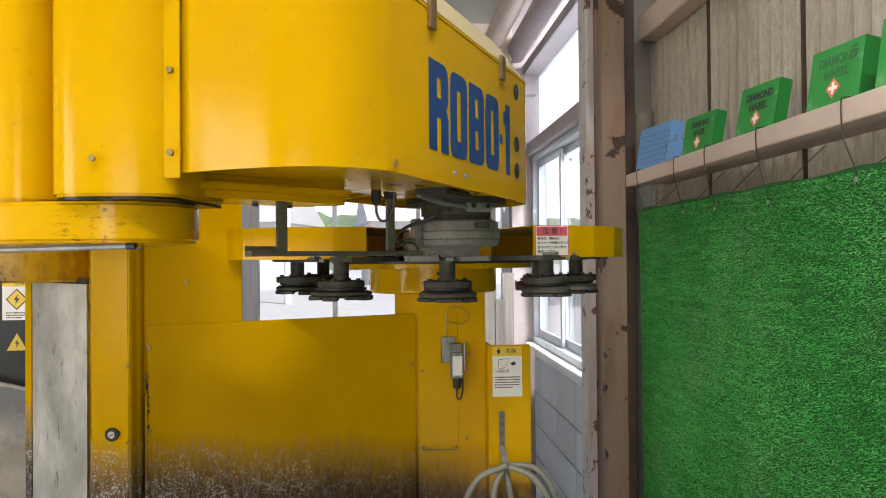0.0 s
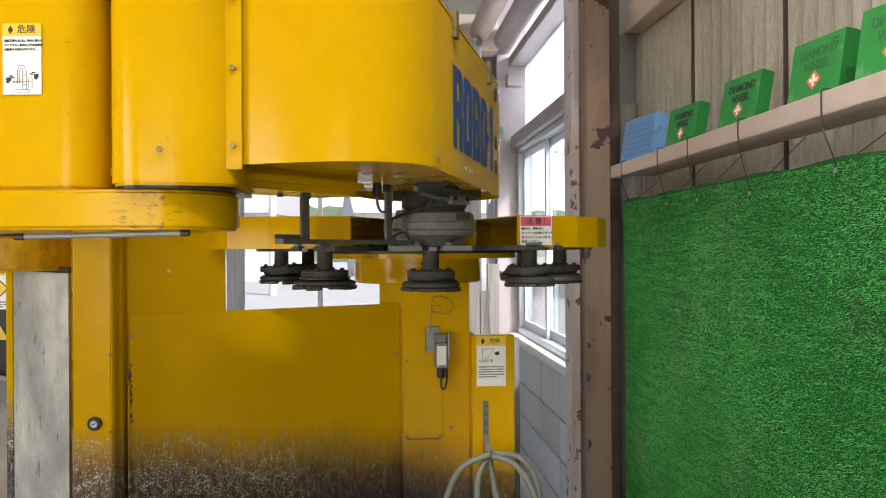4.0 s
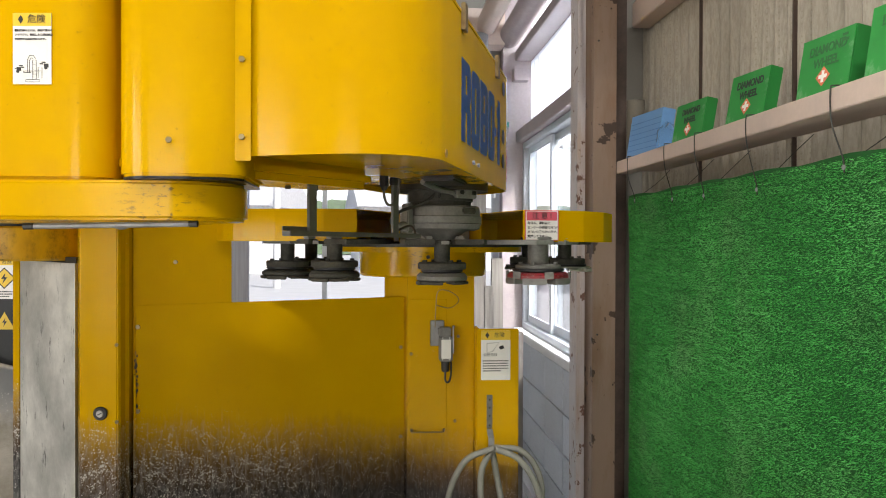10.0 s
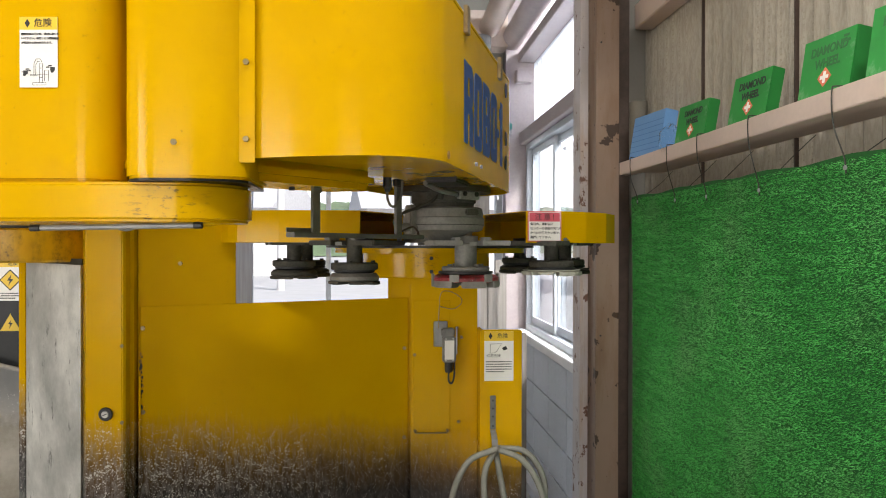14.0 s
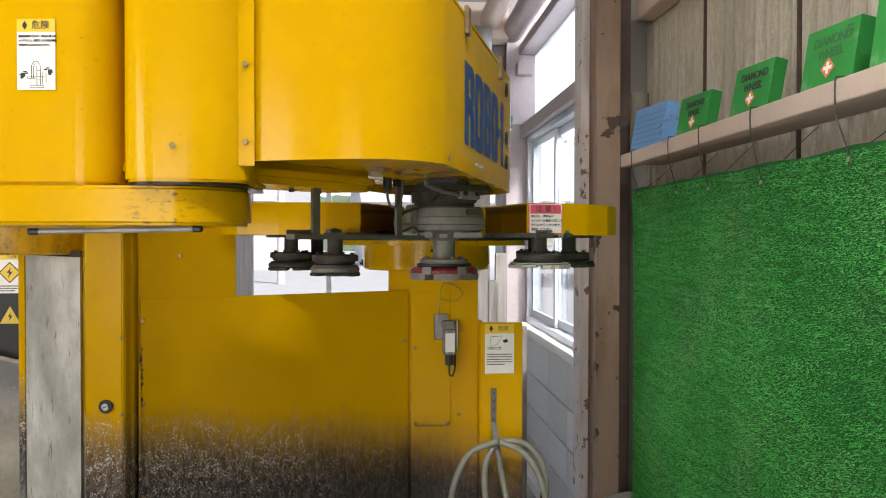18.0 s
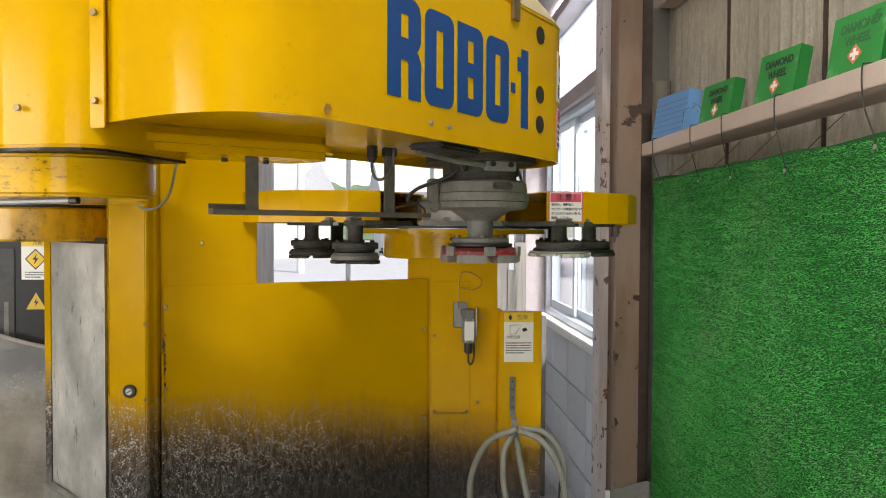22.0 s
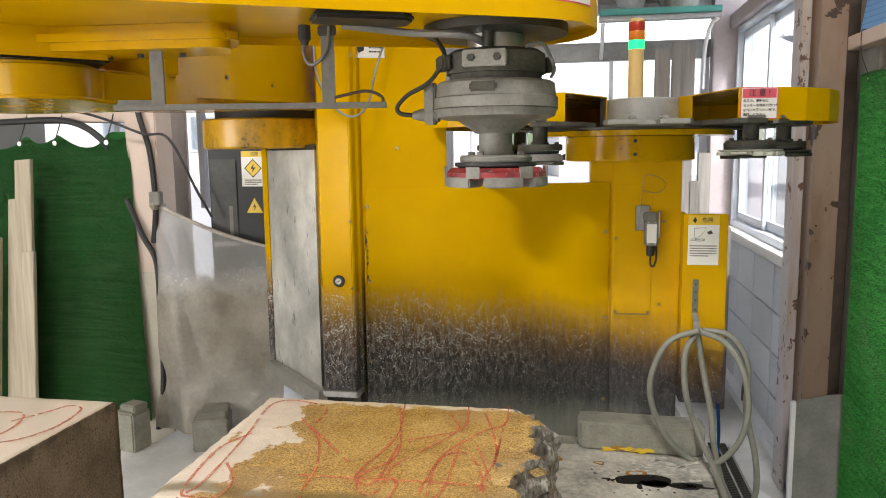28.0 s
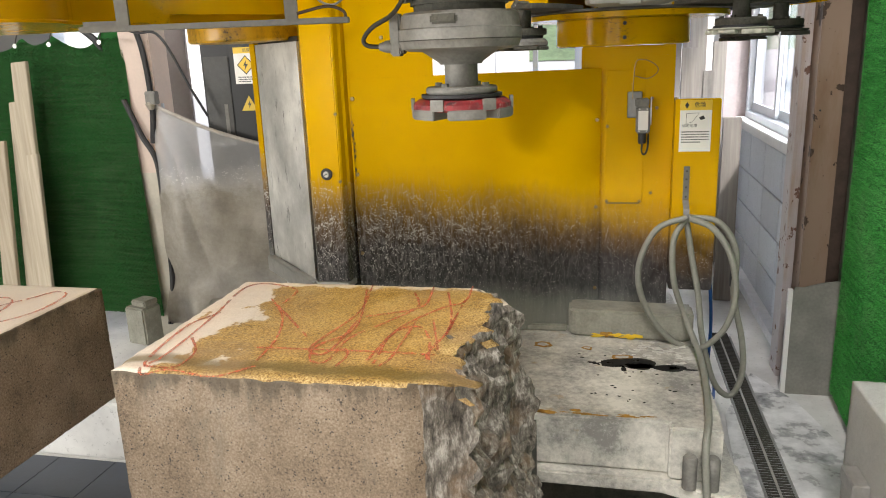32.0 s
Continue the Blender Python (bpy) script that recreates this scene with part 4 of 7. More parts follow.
part("plinth", B(-0.98, 1.74, 0.0, 0.33, 2.7, 0.2445), SLURRY, base)
part("end_block", P([(0.24, 1.56), (0.40, 1.56), (0.43, 1.62), (0.43, 1.95), (0.39, 2.0), (0.24, 1.9)], 0.0, 0.2), BASE, base, "", 0.02)
for x in (0.263, 0.316):
    part("pin", LA([(0.018, 0.285), (0.018, 0.365), (0.014, 0.372)], x, 1.632, 18), CAST, base, "", 0, True)
part("back_block", P([(-0.065, 2.27), (-0.045, 2.25), (0.30, 2.23), (0.33, 2.25), (0.33, 2.345), (-0.065, 2.365)], 0.4305, 0.523), BLOCKC, base, "", 0.008)
part("splash_rail", B(-0.5, 2.285, 0.4305, -0.07, 2.31, 0.452), BLOCKC, base, "", 0.004)
part("slide_plate", B(-0.1, 1.42, 0.16, 0.2, 1.66, 0.2), BRIGHT, base, "wet steel slide plate", 0.004)
part("side_guide", P([(-0.175, 1.2), (-0.13, 1.2), (-0.115, 1.66), (-0.175, 1.66)], 0.0, 0.44), SLURRY, base, "", 0.008)
rnd = random.Random(11)
def blob(cx, cy, rx, ry, z, seed, n=26, rough=0.35):
    pts = []
    for k in range(n):
        a = 2 * math.pi * k / n
        f = 1 + rough * 2 * noise.noise((math.cos(a) * 1.3 + seed, math.sin(a) * 1.3, seed * 0.7))
        pts.append((cx + rx * f * math.cos(a), cy + ry * f * math.sin(a)))
    return P(pts, z, z + 0.0012)


OIL = plain("black_oil", (0.008, 0.008, 0.008), 0.3, 0.0, 0.2, 30, 100, 0.0, 0.2)
RUST = plain("rust_stain", (0.36, 0.19, 0.03), 0.7, 0.0, 0.35, 60, 200, 0.1)
DUSTW = plain("white_stone_dust", (0.62, 0.61, 0.58), 0.95, 0.0, 0.2, 70, 250, 0.3)
for cx, cy, rx, ry, sd in ((0.11, 2.02, 0.055, 0.028, 1), (0.2, 2.03, 0.05, 0.012, 2), (0.26, 2.02, 0.03, 0.008, 5), (0.03, 2.035, 0.012, 0.006, 3)):
    part("oil_stain", blob(cx, cy, rx * 1.05, ry * 1.25, 0.4305, sd, 44, 1.0), OIL, base)
for cx, cy, rx, ry, sd in ((-0.142, 2.164, 0.028, 0.022, 7), (0.002, 2.148, 0.015, 0.012, 8), (0.102, 2.09, 0.03, 0.02, 9), (-0.153, 1.744, 0.022, 0.014, 12), (-0.09, 1.70, 0.02, 0.008, 13), (-0.02, 1.72, 0.018, 0.007, 15)):
    part("rust_stain", blob(cx, cy, rx, ry, 0.4305, sd, 22, 0.25), RUST, base)
    if sd < 10:
        part("rust_ring_core", blob(cx, cy, rx * 0.62, ry * 0.55, 0.4309, sd, 22, 0.3), BASE, base, "grey core of a rust ring")
rnd = random.Random(21)
for k in range(20):
    part("rust_edge", blob(rnd.uniform(-0.18, 0.2), 1.699 + rnd.uniform(0, 0.012), rnd.uniform(0.006, 0.022), rnd.uniform(0.0015, 0.004), 0.4307, 60 + k, 16, 0.6), RUST, base)
rnd = random.Random(5)
for k in range(70):
    a, b = rnd.gauss(0.2, 0.07), rnd.gauss(2.13, 0.06)
    if 0.0 < a < 0.31 and 1.75 < b < 2.22:
        part("dust_fleck", blob(a, b, rnd.uniform(0.003, 0.014), rnd.uniform(0.002, 0.008), 0.4303, k, 14, 0.6), DUSTW, base)
for k in range(26):
    part("oil_fleck", blob(rnd.gauss(0.12, 0.1), rnd.uniform(1.78, 2.1), rnd.uniform(0.002, 0.005), rnd.uniform(0.0015, 0.003), 0.4306, k, 10, 0.3), OIL, base)
for k in range(5):
    part("paint_remnant", blob(0, 0, 0.02, 0.006 + 0.002 * (k % 2), 0, 31 + k, 18, 0.6), RUST if k == 1 else YLBL, base, "flake of old yellow paint", 0, False, pose(0.03 + 0.032 * k, 2.2432 - 0.0019 * k, 0.441 + 0.002 * (k % 3), 90, 0, -3.3))

# ---- grinding machine: cabinet ----
cab = thing("machine_cabinet", "yellow machine cabinet with a slurry-blackened lower half", "machine cabinet")
part("column", P([(-0.842, 2.04), (-0.820, 2.0), (-0.728, 2.0), (-0.722, 2.006), (-0.722, 2.045), (-0.716, 2.05), (-0.716, 2.3), (-0.842, 2.3)], 0.668, 2.6), YDIRTY, cab, "", 0.002)
part("foot_flange", P([(-0.85, 2.03), (-0.822, 1.988), (-0.722, 1.988), (-0.714, 2.0), (-0.714, 2.05), (-0.85, 2.1)], 0.658, 0.676), BRIGHT, cab, "bare steel foot flange", 0.002)
part("plinth", B(-0.83, 2.06, 0.4305, -0.73, 2.3, 0.6578), SLURRY, cab)
lk = part("lock", LA([(0.017, 0.0), (0.018, 0.004), (0.016, 0.007)], n=24), BLACK, cab, "black cam lock", 0, True, pose(-0.769, 2.0, 1.013, 90, 0, 0))
part("keyway", LA([(0.0095, 0.0075), (0.0085, 0.01)], n=18), BRIGHT, lk, "", 0, True)
part("slot", B(-0.006, -0.0012, 0.0101, 0.006, 0.0012, 0.0105), INK, lk, "", 0, False, pose(0, 0, 0, 0, 0, 25))
DIRX, DIRY = Vector((0.759, 0.322)).normalized()


def along_panel(s, out=0.0):
    """A place on the slanting front: s metres from its left edge, out towards the front."""
    return (-0.712 + DIRX * s + DIRY * out, 2.075 + DIRY * s - DIRX * out)


def slant(s0, s1, o0, o1):
    return [along_panel(s0, o1), along_panel(s1, o1), along_panel(s1, o0), along_panel(s0, o0)]


part("upper_sheet", P(slant(0.0, 0.262, -0.03, -0.003), 0.47, 2.6), YELLOW, cab, "", 0.002)
part("front_sheet", P(slant(0.006, 0.803, -0.0028, 0.006), 0.4325, 1.286), YDIRTY, cab, "", 0.0015)
part("tower", B(-0.034, 2.39, 0.4325, 0.2515, 2.7, 1.352), YDIRTY, cab, "", 0.003)
part("side_sheet", B(0.038, 2.368, 0.4325, 0.2515, 2.389, 1.352), YDIRTY, cab, "", 0.0015)
part("access_cover", B(0.046, 2.3655, 0.856, 0.163, 2.3675, 1.278), YDIRTY, cab, "", 0.0006, seg=1)
part("edge_trim", P(slant(0.0, 0.0055, -0.002, 0.014), 0.47, 1.1), YDIRTY, cab)
part("label_panel", P([(0.252, 2.302), (0.384, 2.302), (0.384, 2.315), (0.264, 2.315), (0.264, 2.39), (0.252, 2.39)], 0.585, 1.19), YDIRTY, cab, "", 0.003)
danger_label(cab, upright(0.311, 2.3015, 1.108), 0.092, 0.03, 0.125, 5)
for s, z in ((0.012, 1.228), (0.012, 1.0), (0.012, 0.75), (0.012, 0.585), (0.79, 1.125), (0.79, 0.84), (0.79, 0.56)):
    x, y = along_panel(s, 0.006)
    bolt(cab, (x, y, z), (0, -1, 0), 0.0065, 0.005)
for x, z in ((0.05, 1.105), (0.052, 0.862), (0.155, 0.862), (0.185, 1.19), (0.2, 1.16), (0.19, 0.89), (0.17, 0.55)):
    bolt(cab, (x, 2.365, z), (0, -1, 0), 0.0055, 0.004)
part("wire_handle", T([(0.05, 2.3655, 0.862), (0.052, 2.352, 0.858), (0.153, 2.352, 0.858), (0.155, 2.3655, 0.862)], 0.0024, 8), BRASS, cab, "bent wire handle", 0, True)
for z in (1.19, 0.99, 0.9, 0.66):
    bolt(cab, (-0.729, 2.0, z), (0.2, -1, 0), 0.005, 0.004)
bolt(cab, (*along_panel(0.11, -0.003), 1.402), (0, -1, 0), 0.006, 0.006)
bolt(cab, (*along_panel(0.11, -0.003), 1.72), (0, -1, 0), 0.012, 0.004, INK, "cable_gland")
part("drum", LA([(0.2, 1.353), (0.205, 1.357), (0.205, 1.4295), (0.2, 1.43)], 0.09, 2.43, 48), YWORN, cab, "", 0, True)
part("seam_flange", B(0.088, 2.2205, 1.358, 0.099, 2.2265, 1.429), YWORN, cab, "", 0.001)
for z in (1.375, 1.415):
    bolt(cab, (0.0935, 2.2203, z), (0, -1, 0), 0.006, 0.006, DARK)
ul = plate("side_label", 0.092, 0.072, pose(*along_panel(0.03, -0.0025), 1.703, 90, 0, 23), cab, PAPER, "white warning label with a black figure mark")
part("mark", blob(-0.025, 0.0, 0.01, 0.02, 0.0009, 4, 18, 0.3), INK, ul)
bars("print", 4, 0.045, 0.0, 0.018, 0.012, 0.005, ul, None, 9)
LOOSE = [(-0.82, 1.996, 1.95), (-0.82, 1.99, 1.75), (-0.813, 1.985, 1.616), (-0.769, 1.985, 1.528), (-0.713, 1.985, 1.492), (-0.665, 1.99, 1.526), (-0.641, 2.0, 1.627), (-0.625, 2.06, 1.71), (-0.612, 2.115, 1.72)]
part("loose_cable", T(smooth_path(LOOSE), 0.0035, 8), HOSE, cab, "thin grey cable hanging in a loop", 0, True)
rnd = random.Random(8)
for k in range(22):
    x, y = along_panel(rnd.uniform(0.004, 0.011), 0.0063)
    part("rust_chip", blob(0, 0, rnd.uniform(0.0015, 0.004), rnd.uniform(0.003, 0.009), 0, k, 10, 0.4), INK if k % 3 else RUST, cab, "", 0, False, pose(x, y, 1.0 + 0.0075 * k + rnd.uniform(-0.004, 0.004), 90, 0, 23))
# limit switch with its wire
sw = thing("limit_switch", "dusty grey limit switch on a bracket with a feeler wire", "switch", m=pose(0.155, 2.365, 1.13))
part("bracket", B(-0.045, -0.004, 0.0, 0.0, 0.0, 0.082), STEEL, sw, "steel bracket", 0.002)
part("body", B(-0.018, -0.04, -0.045, 0.024, -0.0045, 0.035), CAST, sw, "", 0.004)
part("head", B(-0.022, -0.036, 0.0355, 0.02, -0.008, 0.062), CAST, sw, "", 0.004)
part("cover", B(-0.012, -0.043, -0.035, 0.018, -0.0402, 0.025), PAPER, sw, "", 0.001)
part("lever", B(0.0245, -0.034, -0.02, 0.028, -0.022, 0.066), BRIGHT, sw, "", 0.001)
part("gland", LA([(0.011, -0.078), (0.013, -0.07), (0.013, -0.0455)], 0.002, -0.022, 12), BLACK, sw, "", 0, True)
part("cable", T(smooth_path([(0.002, -0.022, -0.076), (0.002, -0.024, -0.105), (0.012, -0.024, -0.112), (0.02, -0.018, -0.09), (0.022, -0.006, -0.05)]), 0.003, 7), BLACK, sw)
part("feeler", T(smooth_path([(-0.03, -0.01, 0.06), (-0.028, -0.012, 0.12), (-0.022, -0.016, 0.172), (0.005, -0.02, 0.178), (0.038, -0.02, 0.16), (0.042, -0.02, 0.14), (0.015, -0.018, 0.122), (-0.026, -0.014, 0.13)]), 0.0014, 6), BRASS, sw, "coppery feeler wire")
for x, z in ((-0.008, 0.03), (0.014, 0.03), (-0.008, -0.038), (0.014, -0.038)):
    bolt(sw, (x, -0.0402, z), (0, -1, 0), 0.0025, 0.002, BRIGHT, "screw")
# hook and hose
hk = thing("hose_hook", "perforated steel strap bent into a hose hook", "hook", m=pose(0.292, 2.3015, 0.9))
part("strap", B(-0.009, -0.004, -0.02, 0.009, -0.0002, 0.085), RAILM, hk, "", 0.001)
part("hook", P([(-0.004, -0.02), (-0.045, -0.04), (-0.05, -0.075), (-0.03, -0.088), (-0.03, -0.082), (-0.044, -0.073), (-0.04, -0.044), (-0.002, -0.026)], -0.009, 0.009), STEEL, hk, "", 0.001, False, Matrix(((0, 0, 1, 0), (1, 0, 0, 0), (0, 1, 0, 0), (0, 0, 0, 1))))
for z in (0.07, 0.045, 0.02, -0.01):
    bolt(hk, (0, -0.004, z), (0, -1, 0), 0.0035, 0.0012, DARK, "hole")
ho = thing("coiled_hose", "grey rubber hose hung in loops on a hook", "hose")
L1H = [(0.288, 0.846), (0.201, 0.809), (0.153, 0.699), (0.165, 0.588), (0.23, 0.475), (0.327, 0.418), (0.409, 0.483), (0.439, 0.596), (0.421, 0.723), (0.367, 0.811), (0.296, 0.842)]
L3H = [(0.296, 0.842), (0.382, 0.829), (0.436, 0.741), (0.439, 0.596), (0.473, 0.448), (0.48, 0.333), (0.448, 0.26), (0.395, 0.308), (0.352, 0.461), (0.335, 0.593), (0.31, 0.72), (0.29, 0.835)]
part("loop", T(smooth_path([(x, 2.2 - 0.01 * math.sin(k), z) for k, (x, z) in enumerate(L1H)], 6), 0.0095, 10), HOSE, ho, "", 0, True)
part("loop", T(smooth_path([(x, 2.222 - 0.008 * math.sin(k), z) for k, (x, z) in enumerate(L3H)], 6), 0.0095, 10), HOSE, ho, "", 0, True)
part("tail", T(smooth_path([(0.29, 2.215, 0.842), (0.253, 2.2, 0.774), (0.258, 2.195, 0.646), (0.301, 2.21, 0.517), (0.33, 2.1, 0.455), (0.326, 1.9, 0.448), (0.31, 1.70, 0.44), (0.297, 1.625, 0.385), (0.303, 1.57, 0.24), (0.32, 1.5, 0.06), (0.34, 1.3, 0.012)], 6), 0.0095, 10), HOSE, ho, "", 0, True)
part("nozzle", LA([(0.01, -0.035), (0.013, 0.0), (0.012, 0.03), (0.008, 0.05)], n=14), BLACK, ho, "black spray nozzle", 0, True, pose(0.437, 2.225, 0.66, 4, 4, 0))
part("cable", T(smooth_path([(0.40, 2.5, 0.62), (0.42, 2.52, 0.4), (0.43, 2.6, 0.15), (0.47, 2.7, 0.02), (0.50, 2.9, 0.012)], 6), 0.006, 8), BLUEP, ho, "dark blue cable")
# left side of the enclosure: grey sheet, black board
gs = thing("side_guard", "scuffed grey sheet guard with a yellow edge strip", "guard")
part("sheet", P([(-0.845, 2.03), (-0.843, 2.045), (-1.107, 2.335), (-1.118, 2.322)], 0.645, 1.4), SCUFF, gs)
part("edge_strip", P([(-1.119, 2.317), (-1.142, 2.33), (-1.122, 2.352), (-1.108, 2.337)], 0.655, 1.405), YDIRTY, gs, "yellow edge strip")
part("bottom_rail", P([(-0.84, 1.99), (-0.82, 2.01), (-1.115, 2.31), (-1.135, 2.295)], 0.618, 0.672), BRIGHT, gs, "", 0.003)
part("top_rail", P([(-0.85, 2.05), (-0.845, 2.06), (-1.095, 2.33), (-1.105, 2.32)], 1.4005, 1.416), DARK, gs)
bb = thing("control_board", "black panel with electric shock warning labels", "control panel")
part("board", B(-1.48, 2.60, 0.6, -1.20, 2.63, 1.45), plain("glossy_black_board", (0.014, 0.015, 0.017), 0.4, 0.0, 0.3, 8, 90, 0.08, 0.3), bb)
part("inner_panel", B(-1.472, 2.5955, 0.99, -1.365, 2.5995, 1.37), plain("smoky_panel", (0.045, 0.045, 0.043), 0.4, 0.0, 0.4, 14, 90, 0.08, 0.3), bb, "smoky grey panel", 0.002)
part("inner_frame", B(-1.472, 2.594, 1.03, -1.365, 2.5953, 1.052), STEEL, bb)
part("inner_frame", B(-1.40, 2.594, 1.0525, -1.385, 2.5953, 1.19), RAILM, bb)
el = plate("shock_label", 0.094, 0.135, upright(-1.296, 2.599, 1.333), bb, PAPER, "white label with a yellow diamond")
part("heading", B(-0.047, 0.045, 0.0009, 0.047, 0.0675, 0.0011), YLBL, el)
writing("title", "危険", 0.016, pose(0.008, 0.056, 0.0013), INK, el)
part("diamond", P([(-0.036, 0.002), (0, -0.034), (0.036, 0.002), (0, 0.038)], 0.0009, 0.0011), INK, el)
part("diamond", P([(-0.031, 0.002), (0, -0.029), (0.031, 0.002), (0, 0.033)], 0.0012, 0.0014), YLBL, el)
part("flash", P([(0.004, 0.02), (-0.010, 0.0), (-0.001, 0.0), (-0.006, -0.018), (0.010, 0.005), (0.001, 0.005)], 0.0015, 0.0018), INK, el)
bars("print", 3, 0.07, -0.035, -0.043, 0.008, 0.004, el, None, 4)
tl = part("triangle_label", P([(-0.033, -0.026), (0.033, -0.026), (0, 0.032)], 0, 0.0008), YLBL, bb, "yellow shock triangle", 0, False, upright(-1.296, 2.599, 1.19))
part("flash", P([(0.003, 0.012), (-0.007, -0.003), (0.0, -0.003), (-0.004, -0.019), (0.008, 0.001), (0.001, 0.001)], 0.0009, 0.0012), INK, tl)

# pivot of the arm
pv = thing("arm_pedestal", "dark pedestal with a worn yellow pivot drum", "pedestal")
part("pillar", LA([(0.1, 0.0), (0.1, 1.4055)], -0.98, 2.5, 32), DARK, pv, "", 0, True)
part("drum", LA([(0.19, 1.406), (0.195, 1.412), (0.195, 1.492), (0.19, 1.497)], -1.065, 2.2, 56), GREASY, pv, "worn yellow drum", 0, True)
part("neck", LA([(0.17, 1.4975), (0.17, 1.53)], -1.05, 2.2, 40), BLACK, pv, "", 0, True)
part("post", LA([(0.031, 1.498), (0.031, 2.3)], -0.968, 2.245, 24), GREASY, pv, "grease-stained yellow post", 0, True)

# ---- tool carousel ----
CX, CY, CR = 0.10, 2.38, 0.437
car_t = thing("tool_carousel", "rotary tool changer under yellow sheet guards", "tool changer")
guard_left = [(0.010, 2.255), (-0.112, 2.025), (-0.20, 2.022), (-0.33, 2.035), (-0.42, 2.065), *arc(-0.38, 2.24, 0.15, 255, 180, 6), (-0.53, 2.5), (-0.42, 2.72), (-0.2, 2.84), (0.02, 2.86), (0.02, 2.46)]
guard_right = [(0.258, 2.255), (0.18, 2.46), (0.18, 2.86), (0.4, 2.84), (0.62, 2.7), (0.70, 2.5), (0.69, 2.34), (0.66, 2.24), (0.60, 2.13), (0.52, 2.055), (0.44, 2.012), (0.337, 1.998)]


def shell(outline, z0, z1, mouth, t=0.003):
    """A sheet-metal hood: walls and a top, open along one side."""
    bm = bmesh.new()
    n = len(outline)
    for k in range(n):
        if k == mouth:
            continue
        a, b = Vector(outline[k]), Vector(outline[(k + 1) % n])
        d = (b - a).normalized()
        s = Vector((d.y, -d.x)) * t
        prism(bm, [tuple(a), tuple(b), tuple(b + s), tuple(a + s)], z0, z1)
    prism(bm, outline, z1, z1 + 0.003)
    return bm


part("guard", shell(guard_left, 1.461, 1.545, 0), YELLOW, car_t, "yellow sheet hood")
part("guard", shell(guard_right, 1.461, 1.545, len(guard_right) - 1), YELLOW, car_t, "yellow sheet hood")
part("base_disc", LA([(0.305, 1.4305), (0.305, 1.4455)], CX, CY + 0.02, 48), YWORN, car_t, "thin yellow disc", 0, True)
part("centre_cover", LA([(0.135, 1.462), (0.135, 1.543), (0.12, 1.548)], CX + 0.03, CY + 0.04, 40), plain("centre_cover_alloy", (0.44, 0.44, 0.43), 0.4, 0.3, 0.2, 12), car_t, "grey centre cover", 0, True)
care_label(car_t, upright(0.388, 1.9975, 1.506, 4), 0.094, 0.082)
PALEC = plain("pale_caked_steel", (0.25, 0.25, 0.23), 0.8, 0.0, 0.25, 30, 140, 0.2)
rot = part("rotor", LA([(0.33, 1.4465), (0.33, 1.453)], 0, 0, 48), DARK, car_t, "dark rotating plate")
for k in range(9):
    m = pose(0, 0, 0, 0, 0, 270 + 40 * k)
    fk = part("fork", P([(0.25, -0.05), (0.36, -0.095), (0.475, -0.112), (0.505, -0.1), (0.51, -0.026), (0.44, -0.025), (0.44, 0.025), (0.51, 0.026), (0.505, 0.1), (0.475, 0.112), (0.36, 0.095), (0.25, 0.05)], 1.4535, 1.4665), SLURRY if k % 3 else PALEC, rot, "", 0.002, False, m)
    part("jaw", B(0.46, -0.05, 1.4667, 0.508, -0.03, 1.475), PALEC if k % 2 else CAST, rot, "", 0.003, False, m)
    part("jaw", B(0.46, 0.03, 1.4667, 0.508, 0.05, 1.475), PALEC if k % 2 else CAST, rot, "", 0.003, False, m)
    part("number_tag", B(0.5105, -0.01, 1.4535, 0.512, 0.01, 1.4625), PALEC, rot, "", 0, False, m)
sl_t = thing("signal_lamp", "cream signal tower lamp with red, amber and lit green lenses", "signal lamp", m=pose(0.107, 2.44, 1.548))
part("tube", LA([(0.0245, 0.0), (0.0245, 0.16)], n=24), CREAM, sl_t, "cream tube", 0, True)
for z, mt, nm in ((0.161, GREENL, "lit green lens"), (0.189, ORANGE, "amber lens"), (0.217, REDL, "red lens")):
    part("lens", LA([(0.025, z), (0.026, z + 0.002), (0.026, z + 0.025), (0.025, z + 0.0275)], n=24), mt, sl_t, nm, 0, True)
part("cap", LA([(0.025, 0.245), (0.025, 0.251), (0.02, 0.256)], n=24), CREAM, sl_t, "", 0, True)


